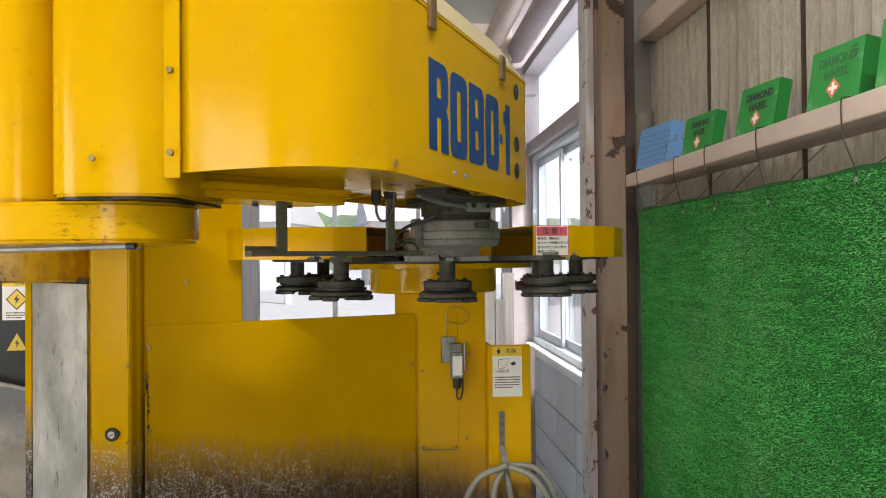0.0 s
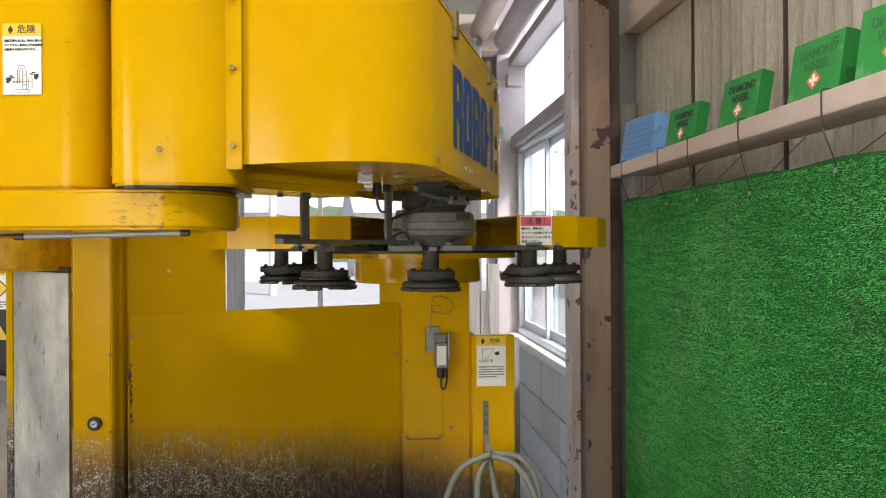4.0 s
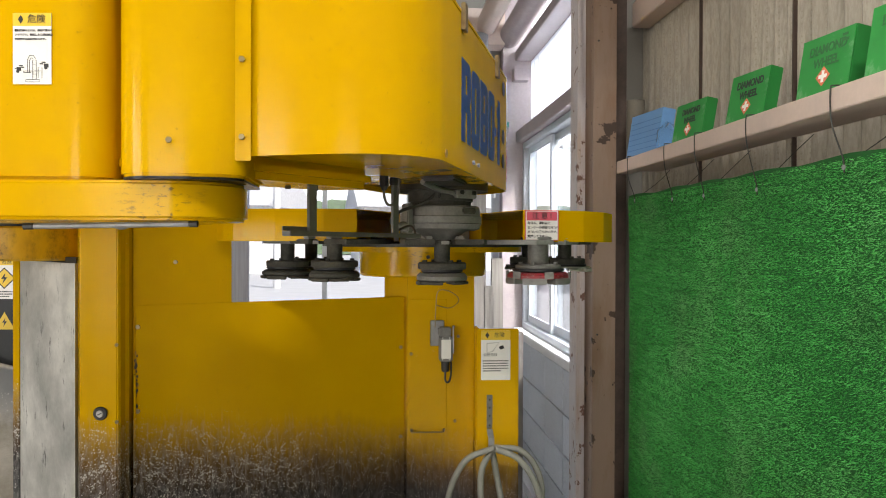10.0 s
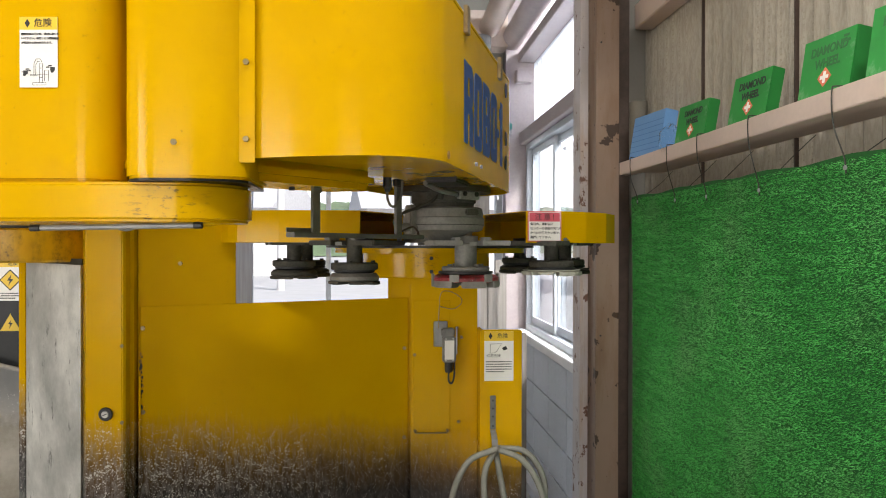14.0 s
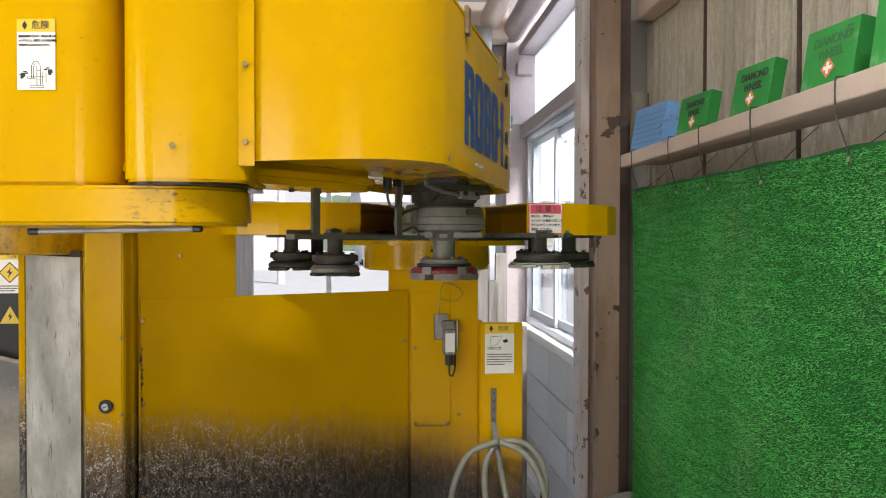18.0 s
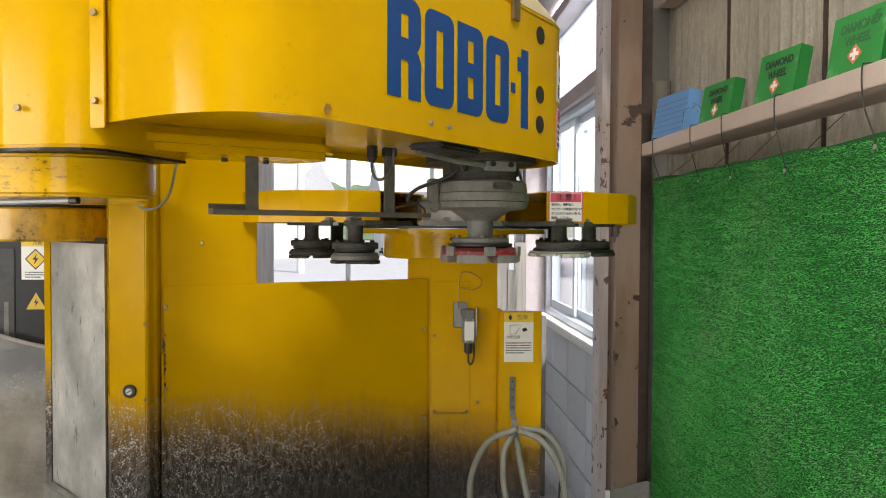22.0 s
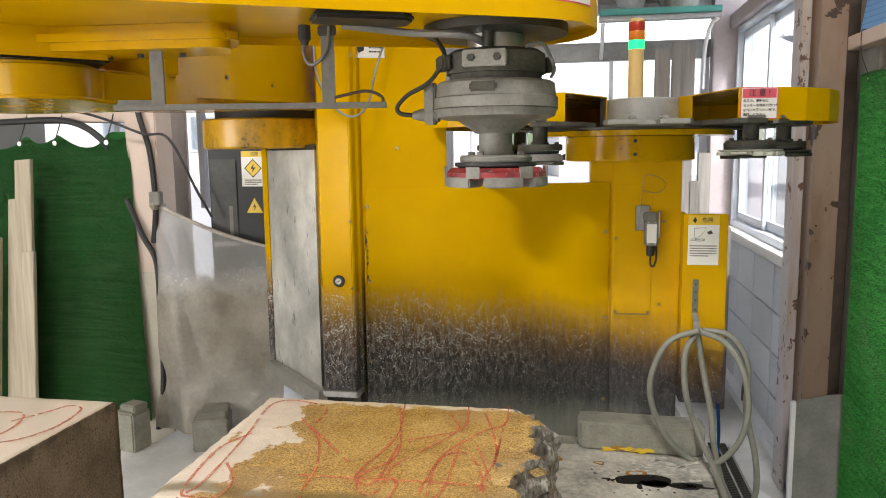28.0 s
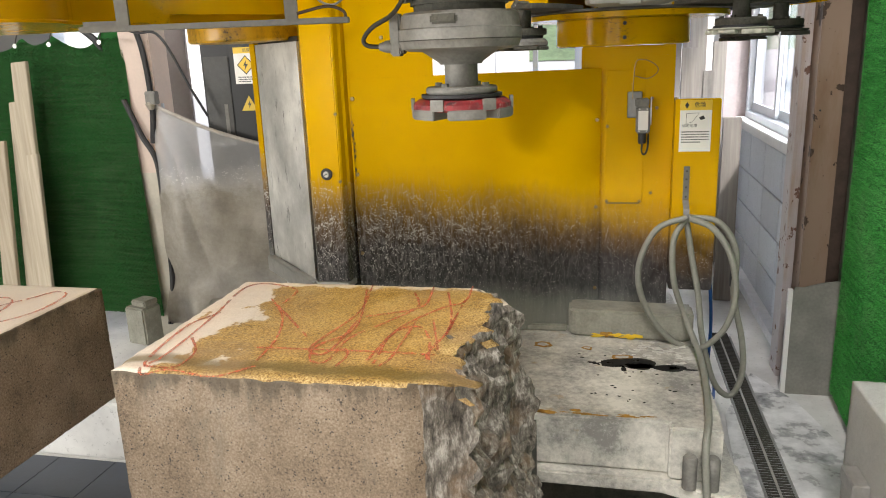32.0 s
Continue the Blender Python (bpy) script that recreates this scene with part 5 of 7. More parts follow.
def make_tool(label, r, thick, disc_mat, pads, flange_mat, drop=0.0, neck=0.021, lip=0.018, name="grinding_tool"):
    """A grinding or polishing head: its origin is on the axis, z as in the room when docked."""
    t = thing(name, label, "grinding tool", "tools in the carousel")
    f = 1.402 - drop
    part("shaft", LA([(neck, f + lip), (neck, 1.468), (neck + 0.003, 1.47), (neck + 0.003, 1.49)], n=20), flange_mat, t, "", 0, True)
    part("flange", LA([(0.061, f), (0.063, f + 0.003), (0.063, f + lip - 0.003), (0.06, f + lip)], n=36), flange_mat, t, "", 0, True)
    for k in range(4):
        a = radians(20 + 90 * k)
        bolt(t, (0.05 * math.cos(a), 0.05 * math.sin(a), f + lip), (0, 0, 1), 0.0065, 0.006, flange_mat)
    part("spacer", LA([(r * 0.72, f - 0.009), (r * 0.8, f - 0.006), (r * 0.8, f - 0.0005)], n=32), BLACK, t, "", 0, True)
    part("disc", LA([(r * 0.9, f - thick), (r * 0.97, f - thick + 0.003), (r * 0.97, f - thick * 0.6), (r * 0.86, f - 0.0095)], n=40), disc_mat, t, "", 0, True)
    rr = random.Random(int(r * 10000) + pads)
    for k in range(pads):
        a0 = 360 * k / pads + rr.uniform(-4, 4)
        span = 300 / pads + rr.uniform(-6, 8)
        rim = [(x * q, y * q) for (x, y), q in zip(arc(0, 0, r, a0, a0 + span, 9), [rr.uniform(0.95, 1.04) for _ in range(10)])]
        part("pad", P(rim + arc(0, 0, r * 0.5, a0 + span, a0, 6), f - thick - rr.uniform(0.007, 0.012), f - thick - 0.0003), disc_mat if pads != 5 else SLURRY, t, "", 0.0015, seg=1)
    return t


# ---- arm ----
robot = thing("grinding_robot", "yellow two-link grinding robot arm with big blue lettering", "robot arm")
# lower link: origin on the pivot, pointing along -y
L1A = 1.096
LD = Vector((-0.768, 0.64))


def beside(s, back=0.0):
    """A place on the lower link: s metres along its outer front edge, back from that edge."""
    p = Vector((-0.075, -L1A - 0.09)) + LD * s + Vector((0.64, 0.768)) * back
    return (p.x, p.y)


low = part("lower_link", P([(0.122, -0.75), (0.112, -0.96), (0.088, -1.03), *arc(0, -L1A, 0.108, 22, -128, 24), beside(0.06), beside(0.42), (-0.3, -0.75)], 1.487, 1.5485), YWORN, robot, "yellow cast link with a worn rim", 0.006, seg=3)
lb = P([*arc(0.122, -0.06, 0.02, 90, 0, 5), *arc(0.07, -0.9, 0.045, 0, -90, 6), (-0.1, -0.92), (-0.3, -0.7), (-0.3, -0.04)], 1.523, 1.742)
for v in lb.verts:
    if v.co.z < 1.6:
        v.co.z += 0.034 * min(v.co.y, 0) / 0.9
part("link_box", lb, SPLASHED, low, "", 0.02, seg=4)
part("tall_body", P([beside(0.09, 0.11), *[tuple(Vector(beside(0.138, 0.07)) + 0.05 * (math.cos(a) * Vector((0.768, -0.64)) + math.sin(a) * Vector((-0.64, -0.768)))) for a in (0, 0.26, 0.52, 0.78, 1.05, 1.31, 1.57)], beside(0.5, 0.02), beside(0.5, 0.4), beside(0.06, 0.4)], 1.549, 1.866), YELLOW, low, "", 0.006, seg=2)
part("top_casting", P([beside(0.03, 0.14), beside(0.07, 0.06), beside(0.11, 0.02), beside(0.16, -0.005), beside(0.5, -0.02), beside(0.5, 0.4), beside(0.03, 0.4)], 1.88, 2.1), YELLOW, low, "", 0.02, seg=4)
part("top_neck", P([beside(0.12, 0.14), beside(0.16, 0.05), beside(0.5, 0.05), beside(0.5, 0.4), beside(0.12, 0.4)], 1.8662, 1.8798), YELLOW, low)
danger_label(low, Matrix.Translation((*beside(0.196, 0.0185), 1.752)) @ pose(0, 0, 0, 90, 0, -39.8), 0.06, 0.02, 0.09, 7, "危険", 1)
part("strip_light", T([(*beside(-0.04, 0.04), 1.482), (*beside(0.2, 0.03), 1.4775)], 0.0048, 8), STEEL, low, "grey strip light", 0, True)
part("strip_end", T([(*beside(-0.054, 0.04), 1.4822), (*beside(-0.041, 0.04), 1.482)], 0.0056, 8), INK, low)
part("strip_end", T([(*beside(0.201, 0.03), 1.4775), (*beside(0.216, 0.03), 1.4772)], 0.0056, 8), INK, low)
part("grease_seal", LA([(0.09, 1.549), (0.09, 1.5525)], 0, -L1A, 40), GREASY, low, "black grease seal", 0, True)
for x, y in ((0.124, -0.62), (0.1305, -0.38), (0.1385, -0.12), (0.1405, -0.07)):
    bolt(low, (x, y, 1.57), (1, 0, 0), 0.006, 0.004)
# upper link: origin on the spindle axis, x along the lettered side towards the nose, y to the left
EX, EY = -0.72, 0.25
upp = part("upper_link", P([*arc(EX, EY, 0.09, 90, 250, 22), *arc(-0.43, 0.07, 0.035, -109, 0, 7), *arc(-0.43, 0.13, 0.035, 0, 90, 5), (-0.6, 0.27)], 1.5555, 1.5915), YELLOW, robot, "yellow cast upper link", 0.012, seg=4)
HU, HV = Vector((-0.307, 0.952)), Vector((-0.952, -0.307))
hub = [(-0.116, 0.085), (-0.108, 0.098), (-0.095, 0.109), (-0.07, 0.118), (-0.04, 0.123), *[(0.01 + 0.055 * math.cos(radians(a)), 0.07 + 0.055 * math.sin(radians(a))) for a in range(90, -1, -10)], *[(0.015 + 0.05 * math.cos(radians(a)), -0.05 + 0.05 * math.sin(radians(a))) for a in range(0, -91, -15)], (-0.11, -0.1)]
part("grease_line", P([(EX + HU.x * u * 0.97 + HV.x * v * 0.97, EY + HU.y * u * 0.97 + HV.y * v * 0.97) for u, v in hub], 1.5435, 1.547), OIL, upp, "black grease line")
part("elbow_housing", P([(EX + HU.x * u + HV.x * v, EY + HU.y * u + HV.y * v) for u, v in hub], 1.5472, 1.822), YELLOW, upp, "", 0.004, seg=2)
part("seal", P([(EX + HU.x * u * 0.98 + HV.x * v * 0.98, EY + HU.y * u * 0.98 + HV.y * v * 0.98) for u, v in hub], 1.8222, 1.834), OIL, upp, "black grease seal")
part("elbow_cap", P([(EX + HU.x * u * 1.12 + HV.x * v * 1.12, EY + HU.y * u * 1.12 + HV.y * v * 1.12) for u, v in hub], 1.8342, 1.95), YELLOW, upp, "", 0.012, seg=3)
cov_raw = [(-0.766, 0.165), (-0.771, 0.10), (-0.775, 0.04), (-0.774, -0.03), (-0.764, -0.075), (-0.742, -0.115), (-0.71, -0.142), (-0.665, -0.16)]
cov = [(p.x, p.y) for p in smooth_path([(x, y, 0) for x, y in cov_raw], 5)] + [(-0.4, -0.16), (-0.12, -0.16), *arc(0, 0, 0.16, -90, 90, 40), (-0.3, 0.19), (-0.74, 0.22)]


def hood(outline, z0, z1, t=0.004, floor_in=0.0):
    """A thin-walled cover with a recessed floor."""
    bm = bmesh.new()
    n = len(outline)
    pts = [Vector(p) for p in outline]
    inner = []
    for k in range(n):
        d = (pts[(k + 1) % n] - pts[k - 1]).normalized()
        inner.append(pts[k] + Vector((-d.y, d.x)) * t)
    rings = [[bm.verts.new((p.x, p.y, z)) for p in ring] for ring, z in ((pts, z0), (pts, z1), (inner, z1), (inner, z0))]
    for q in range(4):
        a, b = rings[q], rings[(q + 1) % 4]
        for k in range(n):
            bm.faces.new((a[k], a[(k + 1) % n], b[(k + 1) % n], b[k]))
    return bm, inner


hb, inner = hood(cov, 1.58, 1.842)
cover = part("cover", hb, YELLOW, upp, "yellow sheet cover", 0, True)
part("cover_floor", P([tuple(p) for p in inner], 1.592, 1.594), YELLOW, cover)
part("cover_lid", P([(x * 1.002, y * 1.004) for x, y in cov], 1.8435, 1.852), YELLOW, cover, "", 0.002)
lid = bmesh.new()
lo = [lid.verts.new((x, y, 1.8522)) for x, y in cov]
hi = [lid.verts.new((-0.35 + (x + 0.35) * 0.9, 0.02 + (y - 0.02) * 0.7, 1.93)) for x, y in cov]
lid.faces.new(hi)
lid.faces.new(lo[::-1])
for k in range(len(cov)):
    lid.faces.new((lo[k], lo[(k + 1) % len(cov)], hi[(k + 1) % len(cov)], hi[k]))
part("lid_top", lid, plain("cream_lid_paint", (0.6, 0.5, 0.3), 0.35, 0.0, 0.1), cover, "", 0)
part("flange_strip", P([(-0.787, 0.125), (-0.7805, 0.098), (-0.7765, 0.1), (-0.774, 0.13)], 1.572, 1.842), YELLOW, upp, "", 0.001)
for z in (1.606, 1.718, 1.82):
    bolt(upp, (-0.785, 0.11, z), (-0.95, -0.3, 0), 0.0046, 0.005)
bolt(upp, (EX - 0.118, EY - 0.056, 1.597), (-0.9, -0.42, 0), 0.0046, 0.005)
for x in (-0.42, -0.37):
    bolt(upp, (x, -0.16, 1.602), (0, -1, 0), 0.004, 0.004, STEEL)
bolt(upp, (-0.648, -0.161, 1.592), (0, -1, 0), 0.007, 0.002, RUST, "paint_chip")
for z in (1.644, 1.70, 1.812):
    part("vent_hole", LA([(0.0165, 0), (0.0165, 0.0012)], n=24), INK, upp, "", 0, False, pose(-0.054, -0.161, z, 90, 0, 0))
for x in (-0.52, -0.16):
    part("latch", B(x - 0.012, -0.168, 1.815, x + 0.012, -0.1605, 1.862), BRASS, upp, "small brass latch", 0.001)

# big blue lettering, cut as heavy condensed strokes
def glyph(rects):
    bm = bmesh.new()
    for x0, y0, x1, y1 in rects:
        box(bm, x0, y0, 0, x1, y1, 0.0009)
    return bm


def rounded(w, h, r, corners="1111"):
    out = []
    for (cx, cy, a), c in zip(((r, r, 180), (w - r, r, 270), (w - r, h - r, 0), (r, h - r, 90)), corners):
        out += arc(cx, cy, r, a, a + 90, 5) if c == "1" else [{180: (0, 0), 270: (w, 0), 0: (w, h), 90: (0, h)}[a]]
    return out


def letter_frame(w, h, hole, corners="1111", r=0.018, outline=None):
    """A heavy letter outline with slots in it."""
    bm = bmesh.new()
    outer = outline or rounded(w, h, r, corners)
    vs = [bm.verts.new((x, y, 0.0009)) for x, y in outer]
    es = [bm.edges.new((vs[k], vs[(k + 1) % len(vs)])) for k in range(len(vs))]
    for x0, y0, x1, y1 in hole:
        hv = [bm.verts.new((x, y, 0.0009)) for x, y in ((x0, y0), (x1, y0), (x1, y1), (x0, y1))]
        es += [bm.edges.new((hv[k], hv[(k + 1) % 4])) for k in range(4)]
    bmesh.ops.triangle_fill(bm, edges=es, use_beauty=True)
    res = bmesh.ops.extrude_face_region(bm, geom=bm.faces[:])
    bmesh.ops.translate(bm, verts=[v for v in res["geom"] if isinstance(v, bmesh.types.BMVert)], vec=(0, 0, -0.0008))
    return bm


LW, LH = 0.079, 0.142
for nm, x, bm in (
    ("letter", -0.527, letter_frame(LW, LH, [(0.031, 0.085, 0.049, 0.118)], outline=[(0, 0), (0.031, 0), (0.031, 0.054), (0.047, 0.054), (0.049, 0.05), (0.049, 0), (0.08, 0), (0.08, 0.055), (0.074, 0.066), (0.069, 0.07), (0.074, 0.074), (0.08, 0.085), (0.08, 0.122), (0.075, 0.135), (0.065, 0.142), (0, 0.142)])),
    ("letter", -0.437, letter_frame(LW, LH, [(0.030, 0.028, 0.049, 0.114)], "1111")),
    ("letter", -0.347, letter_frame(LW, LH, [(0.031, 0.083, 0.049, 0.118), (0.031, 0.026, 0.049, 0.06)], "0110")),
    ("letter", -0.257, letter_frame(LW, LH, [(0.030, 0.028, 0.049, 0.114)], "1111")),
    ("hyphen", -0.170, glyph([(0, 0.058, 0.017, 0.076)])),
    ("numeral", -0.145, glyph([(0.014, 0, 0.042, 0.142), (0.0, 0.1, 0.0139, 0.125)])),
):
    part(nm, bm, BLUEP, upp, "bright blue painted lettering" if nm == "letter" else "", 0, False, Matrix.Translation((x, -0.1605, 1.629)) @ pose(0, 0, 0, 90, 0, 0))


def wrapped(name, body, size, r, mid, x, z, mat, parent, align="LEFT", squeeze=1.0, bold=0.0):
    """Writing bent round the nose of the cover: mid is the angle of the label's middle, x along it."""
    ob = writing(name, body, size, Matrix(), mat, parent, 0.0002, align, squeeze, bold)
    for v in ob.data.vertices:
        a = mid + (v.co.x + x) / r
        v.co = ((r + v.co.z) * math.cos(a), (r + v.co.z) * math.sin(a), z + v.co.y)
    return ob


def curved_label(a0, a1, z0, z1, heading, title, lines, rim):
    """A label wrapped round the nose of the cover."""
    def band(r, b0, b1, c0, c1):
        bm = bmesh.new()
        prism(bm, arc(0, 0, r, b0, b1, 9) + arc(0, 0, r + 0.0004, b1, b0, 9), c0, c1)
        return bm
    lb = part("nose_label", band(0.1603, a0, a1, z0, z1), rim, upp, "printed warning label on the nose")
    e, h, mid = (a1 - a0) * 0.03, z1 - z0, radians((a0 + a1) / 2)
    half = 0.16 * radians(a1 - a0) / 2
    part("field", band(0.1608, a0 + e, a1 - e, z0 + 0.002, z1 - 0.002), PAPER, lb)
    part("heading", band(0.1613, a0 + e * 1.6, a1 - e * 1.6, z1 - h * 0.34, z1 - 0.004), heading, lb)
    wrapped("title", title, h * 0.24, 0.1619, mid, 0.0, z1 - h * 0.19, INK, lb, "CENTER", 1.0, 0.0002)
    for k, line in enumerate(lines):
        wrapped("line", line, h * 0.105, 0.1615, mid, -half * 0.9, z1 - h * (0.44 + 0.15 * k), INK, lb, "LEFT", 0.82, 0.0002)
    return lb


curved_label(-80, -50, 1.605, 1.688, PINKLBL, "注 意！", CARE, PINKLBL)
yl = curved_label(-80, -53, 1.70, 1.80, YLBL, "危険", (), PAPER)
for k in range(5):
    bm = bmesh.new()
    for q in range(9):
        a = -78 + 2.4 * q + (k * 7 % 3) * 0.3
        if q < 8 or k % 2:
            prism(bm, arc(0, 0, 0.1613, a, a + 1.9, 3) + arc(0, 0, 0.1616, a + 1.9, a, 3), 1.73 - 0.0055 * k, 1.7335 - 0.0055 * k)
    part("print", bm, INK, yl)
bm = bmesh.new()
for a, z0, z1, w in ((-73, 1.743, 1.752, 5), (-69, 1.75, 1.763, 2), (-66, 1.742, 1.748, 6), (-62, 1.746, 1.758, 2.5)):
    prism(bm, arc(0, 0, 0.1613, a, a + w, 4) + arc(0, 0, 0.1616, a + w, a, 4), z0, z1)
part("drawing", bm, INK, yl)
part("sensor_window", P([(-0.30, -0.10), (-0.17, -0.10), (-0.155, -0.085), (-0.155, -0.045), (-0.17, -0.03), (-0.30, -0.03)], 1.5805, 1.5915), BLACK, upp, "dark sensor window", 0.004)
part("nose_ring", LA([(0.115, 1.578), (0.115, 1.5915)], n=40), DARK, upp, "dark seal ring", 0, True)
# rail below the link, on two hangers
for x, y in ((-0.519, 0.115), (-0.264, 0.0365)):
    part("hanger", B(-0.01, -0.003, 1.474, 0.01, 0.003, 1.5905), RAILM, upp, "grey flat hanger", 0, False, pose(x, y, 0, 0, 0, -17))
    part("hanger_cap", B(-0.014, -0.006, 1.575, 0.014, 0.006, 1.5908), DARK, upp, "", 0.002, False, pose(x, y, 0, 0, 0, -17))
part("rail", B(-0.335, -0.01, 1.465, 0.09, 0.01, 1.4738), RAILM, upp, "grey angle rail", 0.001, False, pose(-0.264, 0.0365, 0, 0, 0, -17))
part("rail_lip", B(-0.335, 0.0075, 1.4742, -0.265, 0.01, 1.482), RAILM, upp, "", 0, False, pose(-0.264, 0.0365, 0, 0, 0, -17))
part("cable", T(smooth_path([(-0.297, 0.05, 1.57), (-0.299, 0.049, 1.55), (-0.293, 0.044, 1.534), (-0.28, 0.036, 1.535), (-0.266, 0.029, 1.556), (-0.262, 0.028, 1.588)]), 0.0028, 7), RAILM, upp)
part("gland", LA([(0.005, 1.562), (0.007, 1.568), (0.0095, 1.571), (0.0095, 1.592)], -0.297, 0.05, 12), BLACK, upp)
part("cable", T(smooth_path([(-0.256, 0.03, 1.4815), (-0.21, 0.02, 1.491), (-0.186, 0.016, 1.4835), (-0.184, 0.014, 1.473), (-0.196, 0.018, 1.466)]), 0.0025, 7), BROWNST, upp)
part("conduit", T(smooth_path([(-0.25, -0.02, 1.583), (-0.15, -0.03, 1.574), (-0.07, -0.05, 1.57), (-0.03, -0.04, 1.56)]), 0.006, 8), STEEL, upp)
for x, y in ((-0.634, 0.2), (-0.595, 0.19), (-0.544, 0.15), (-0.48, 0.125)):
    bolt(upp, (x, y, 1.555), (0, 0, -1), 0.0052, 0.006, DARK)
# spindle motor: origin on the axis, docked height
mot = part("spindle_motor", LA([(0.034, 1.471), (0.036, 1.474), (0.062, 1.492), (0.085, 1.4935), (0.095, 1.497), (0.098, 1.506), (0.1, 1.508), (0.1, 1.526), (0.097, 1.528), (0.095, 1.548), (0.09, 1.552)], n=56), CAST, robot, "grey cast spindle motor", 0, True)
part("clamp_ring", LA([(0.074, 1.5525), (0.074, 1.563), (0.079, 1.5635), (0.079, 1.594), (0.07, 1.6)], n=40), SLURRY, mot, "dark clamp ring", 0, True)
part("clamp_block", B(-0.034, -0.09, 1.569, 0.034, -0.076, 1.594), plain("worn_clamp_steel", (0.27, 0.265, 0.24), 0.6, 0.1, 0.35, 40, 200, 0.1), mot, "steel clamp block with two screws", 0.002, False, pose(0, 0, 0, 0, 0, -32))
part("quill", LA([(0.045, 1.6003), (0.045, 1.73)], n=36), BRIGHT, mot, "bright steel quill", 0, True)
part("slide_rod", LA([(0.009, 1.6), (0.009, 1.74)], 0.0, -0.058, 14), DARK, mot, "", 0, True, pose(0, 0, 0, 0, 0, -32))
part("lug", B(-0.095, -0.02, 1.568, -0.0795, 0.02, 1.592), SLURRY, mot, "", 0.003)
part("lug", B(0.0795, -0.02, 1.568, 0.095, 0.02, 1.592), SLURRY, mot, "", 0.003)
for x in (-0.02, 0.02):
    bolt(mot, (x * 0.85 - 0.0477, -0.0765 - x * 0.53, 1.582), (-0.53, -0.85, 0), 0.006, 0.004, DARK, "screw")
part("boss", B(-0.021, -0.1, 1.532, 0.021, -0.09, 1.5465), SLURRY, mot, "dark cast boss", 0.003, False, pose(0, 0, 0, 0, 0, -32))
part("joint_ring", LA([(0.1003, 1.5085), (0.1008, 1.5092), (0.1003, 1.51)], n=56), DARK, mot, "", 0, True)
part("terminal_plate", B(-0.118, -0.012, 1.487, -0.099, 0.012, 1.555), CAST, mot, "", 0.003, False, pose(0, 0, 0, 0, 0, -32))
part("plug", LA([(0.006, 0.0), (0.010, 0.012), (0.012, 0.045)], n=14), CAST, mot, "grey cable plug", 0, True, pose(0, 0, 0, 0, 0, -32) @ pose(-0.14, 0, 1.503, 0, 90, 0))
part("cable", T(smooth_path([(-0.138, 0, 1.503), (-0.16, -0.005, 1.506), (-0.165, -0.008, 1.517), (-0.145, -0.015, 1.535), (-0.11, -0.03, 1.549), (-0.085, -0.05, 1.565), (-0.07, -0.055, 1.59), (-0.085, -0.04, 1.615), (-0.1, -0.03, 1.63)]), 0.0038, 8), DARK, mot, "dark motor cable", 0, True, pose(0, 0, 0, 0, 0, -32))
part("cable", T(smooth_path([(0.02, -0.075, 1.6), (0.05, -0.07, 1.605), (0.075, -0.045, 1.59), (0.08, -0.05, 1.57), (0.07, -0.06, 1.556)]), 0.003, 7), STEEL, mot)



def grow(link, f, z):
    """Enlarge a link and its parts about its own axis at height z."""
    g = Matrix.Translation((0, 0, z)) @ Matrix.Scale(f, 4) @ Matrix.Translation((0, 0, -z))
    link.data.transform(g)
    for ob in link.children_recursive:
        m, up = ob.matrix_basis.copy(), ob.parent
        if up is link:
            q = g @ m
            place, turn, size = q.decompose()
            ob.matrix_basis = Matrix.LocRotScale(place, turn, None)
        else:
            ob.matrix_basis = Matrix.LocRotScale(m.translation * f, m.to_quaternion(), None)
        ob.data.transform(Matrix.Scale(f, 4))


GROWN = 1.068
grow(upp, GROWN, 1.46)
grow(mot, GROWN, 1.46)

MARKS1 = [
    [(-0.486, 0.92), (-0.352, 0.925), (-0.262, 0.927), (-0.19, 0.925)],
    [(-0.401, 1.222), (-0.366, 1.082), (-0.359, 1.001), (-0.393, 0.936), (-0.381, 0.882), (-0.355, 0.885), (-0.351, 0.977), (-0.309, 1.06), (-0.278, 1.136), (-0.303, 1.214)],
    [(-0.569, 1.153), (-0.508, 1.066), (-0.472, 0.963), (-0.463, 0.872)],
    [(-0.24, 1.222), (-0.21, 1.103), (-0.2, 1.024), (-0.21, 0.951), (-0.21, 0.908)],
    [(-0.296, 0.893), (-0.285, 1.01), (-0.254, 1.039), (-0.224, 0.992), (-0.205, 0.906)],
    [(-0.624, 0.84), (-0.618, 0.886), (-0.632, 1.053), (-0.652, 1.205), (-0.617, 1.24), (-0.541, 1.208), (-0.534, 1.124)],
    [(-0.614, 0.946), (-0.577, 0.891), (-0.575, 0.836), (-0.609, 0.83), (-0.635, 0.85), (-0.653, 0.994), (-0.629, 1.068)],
]
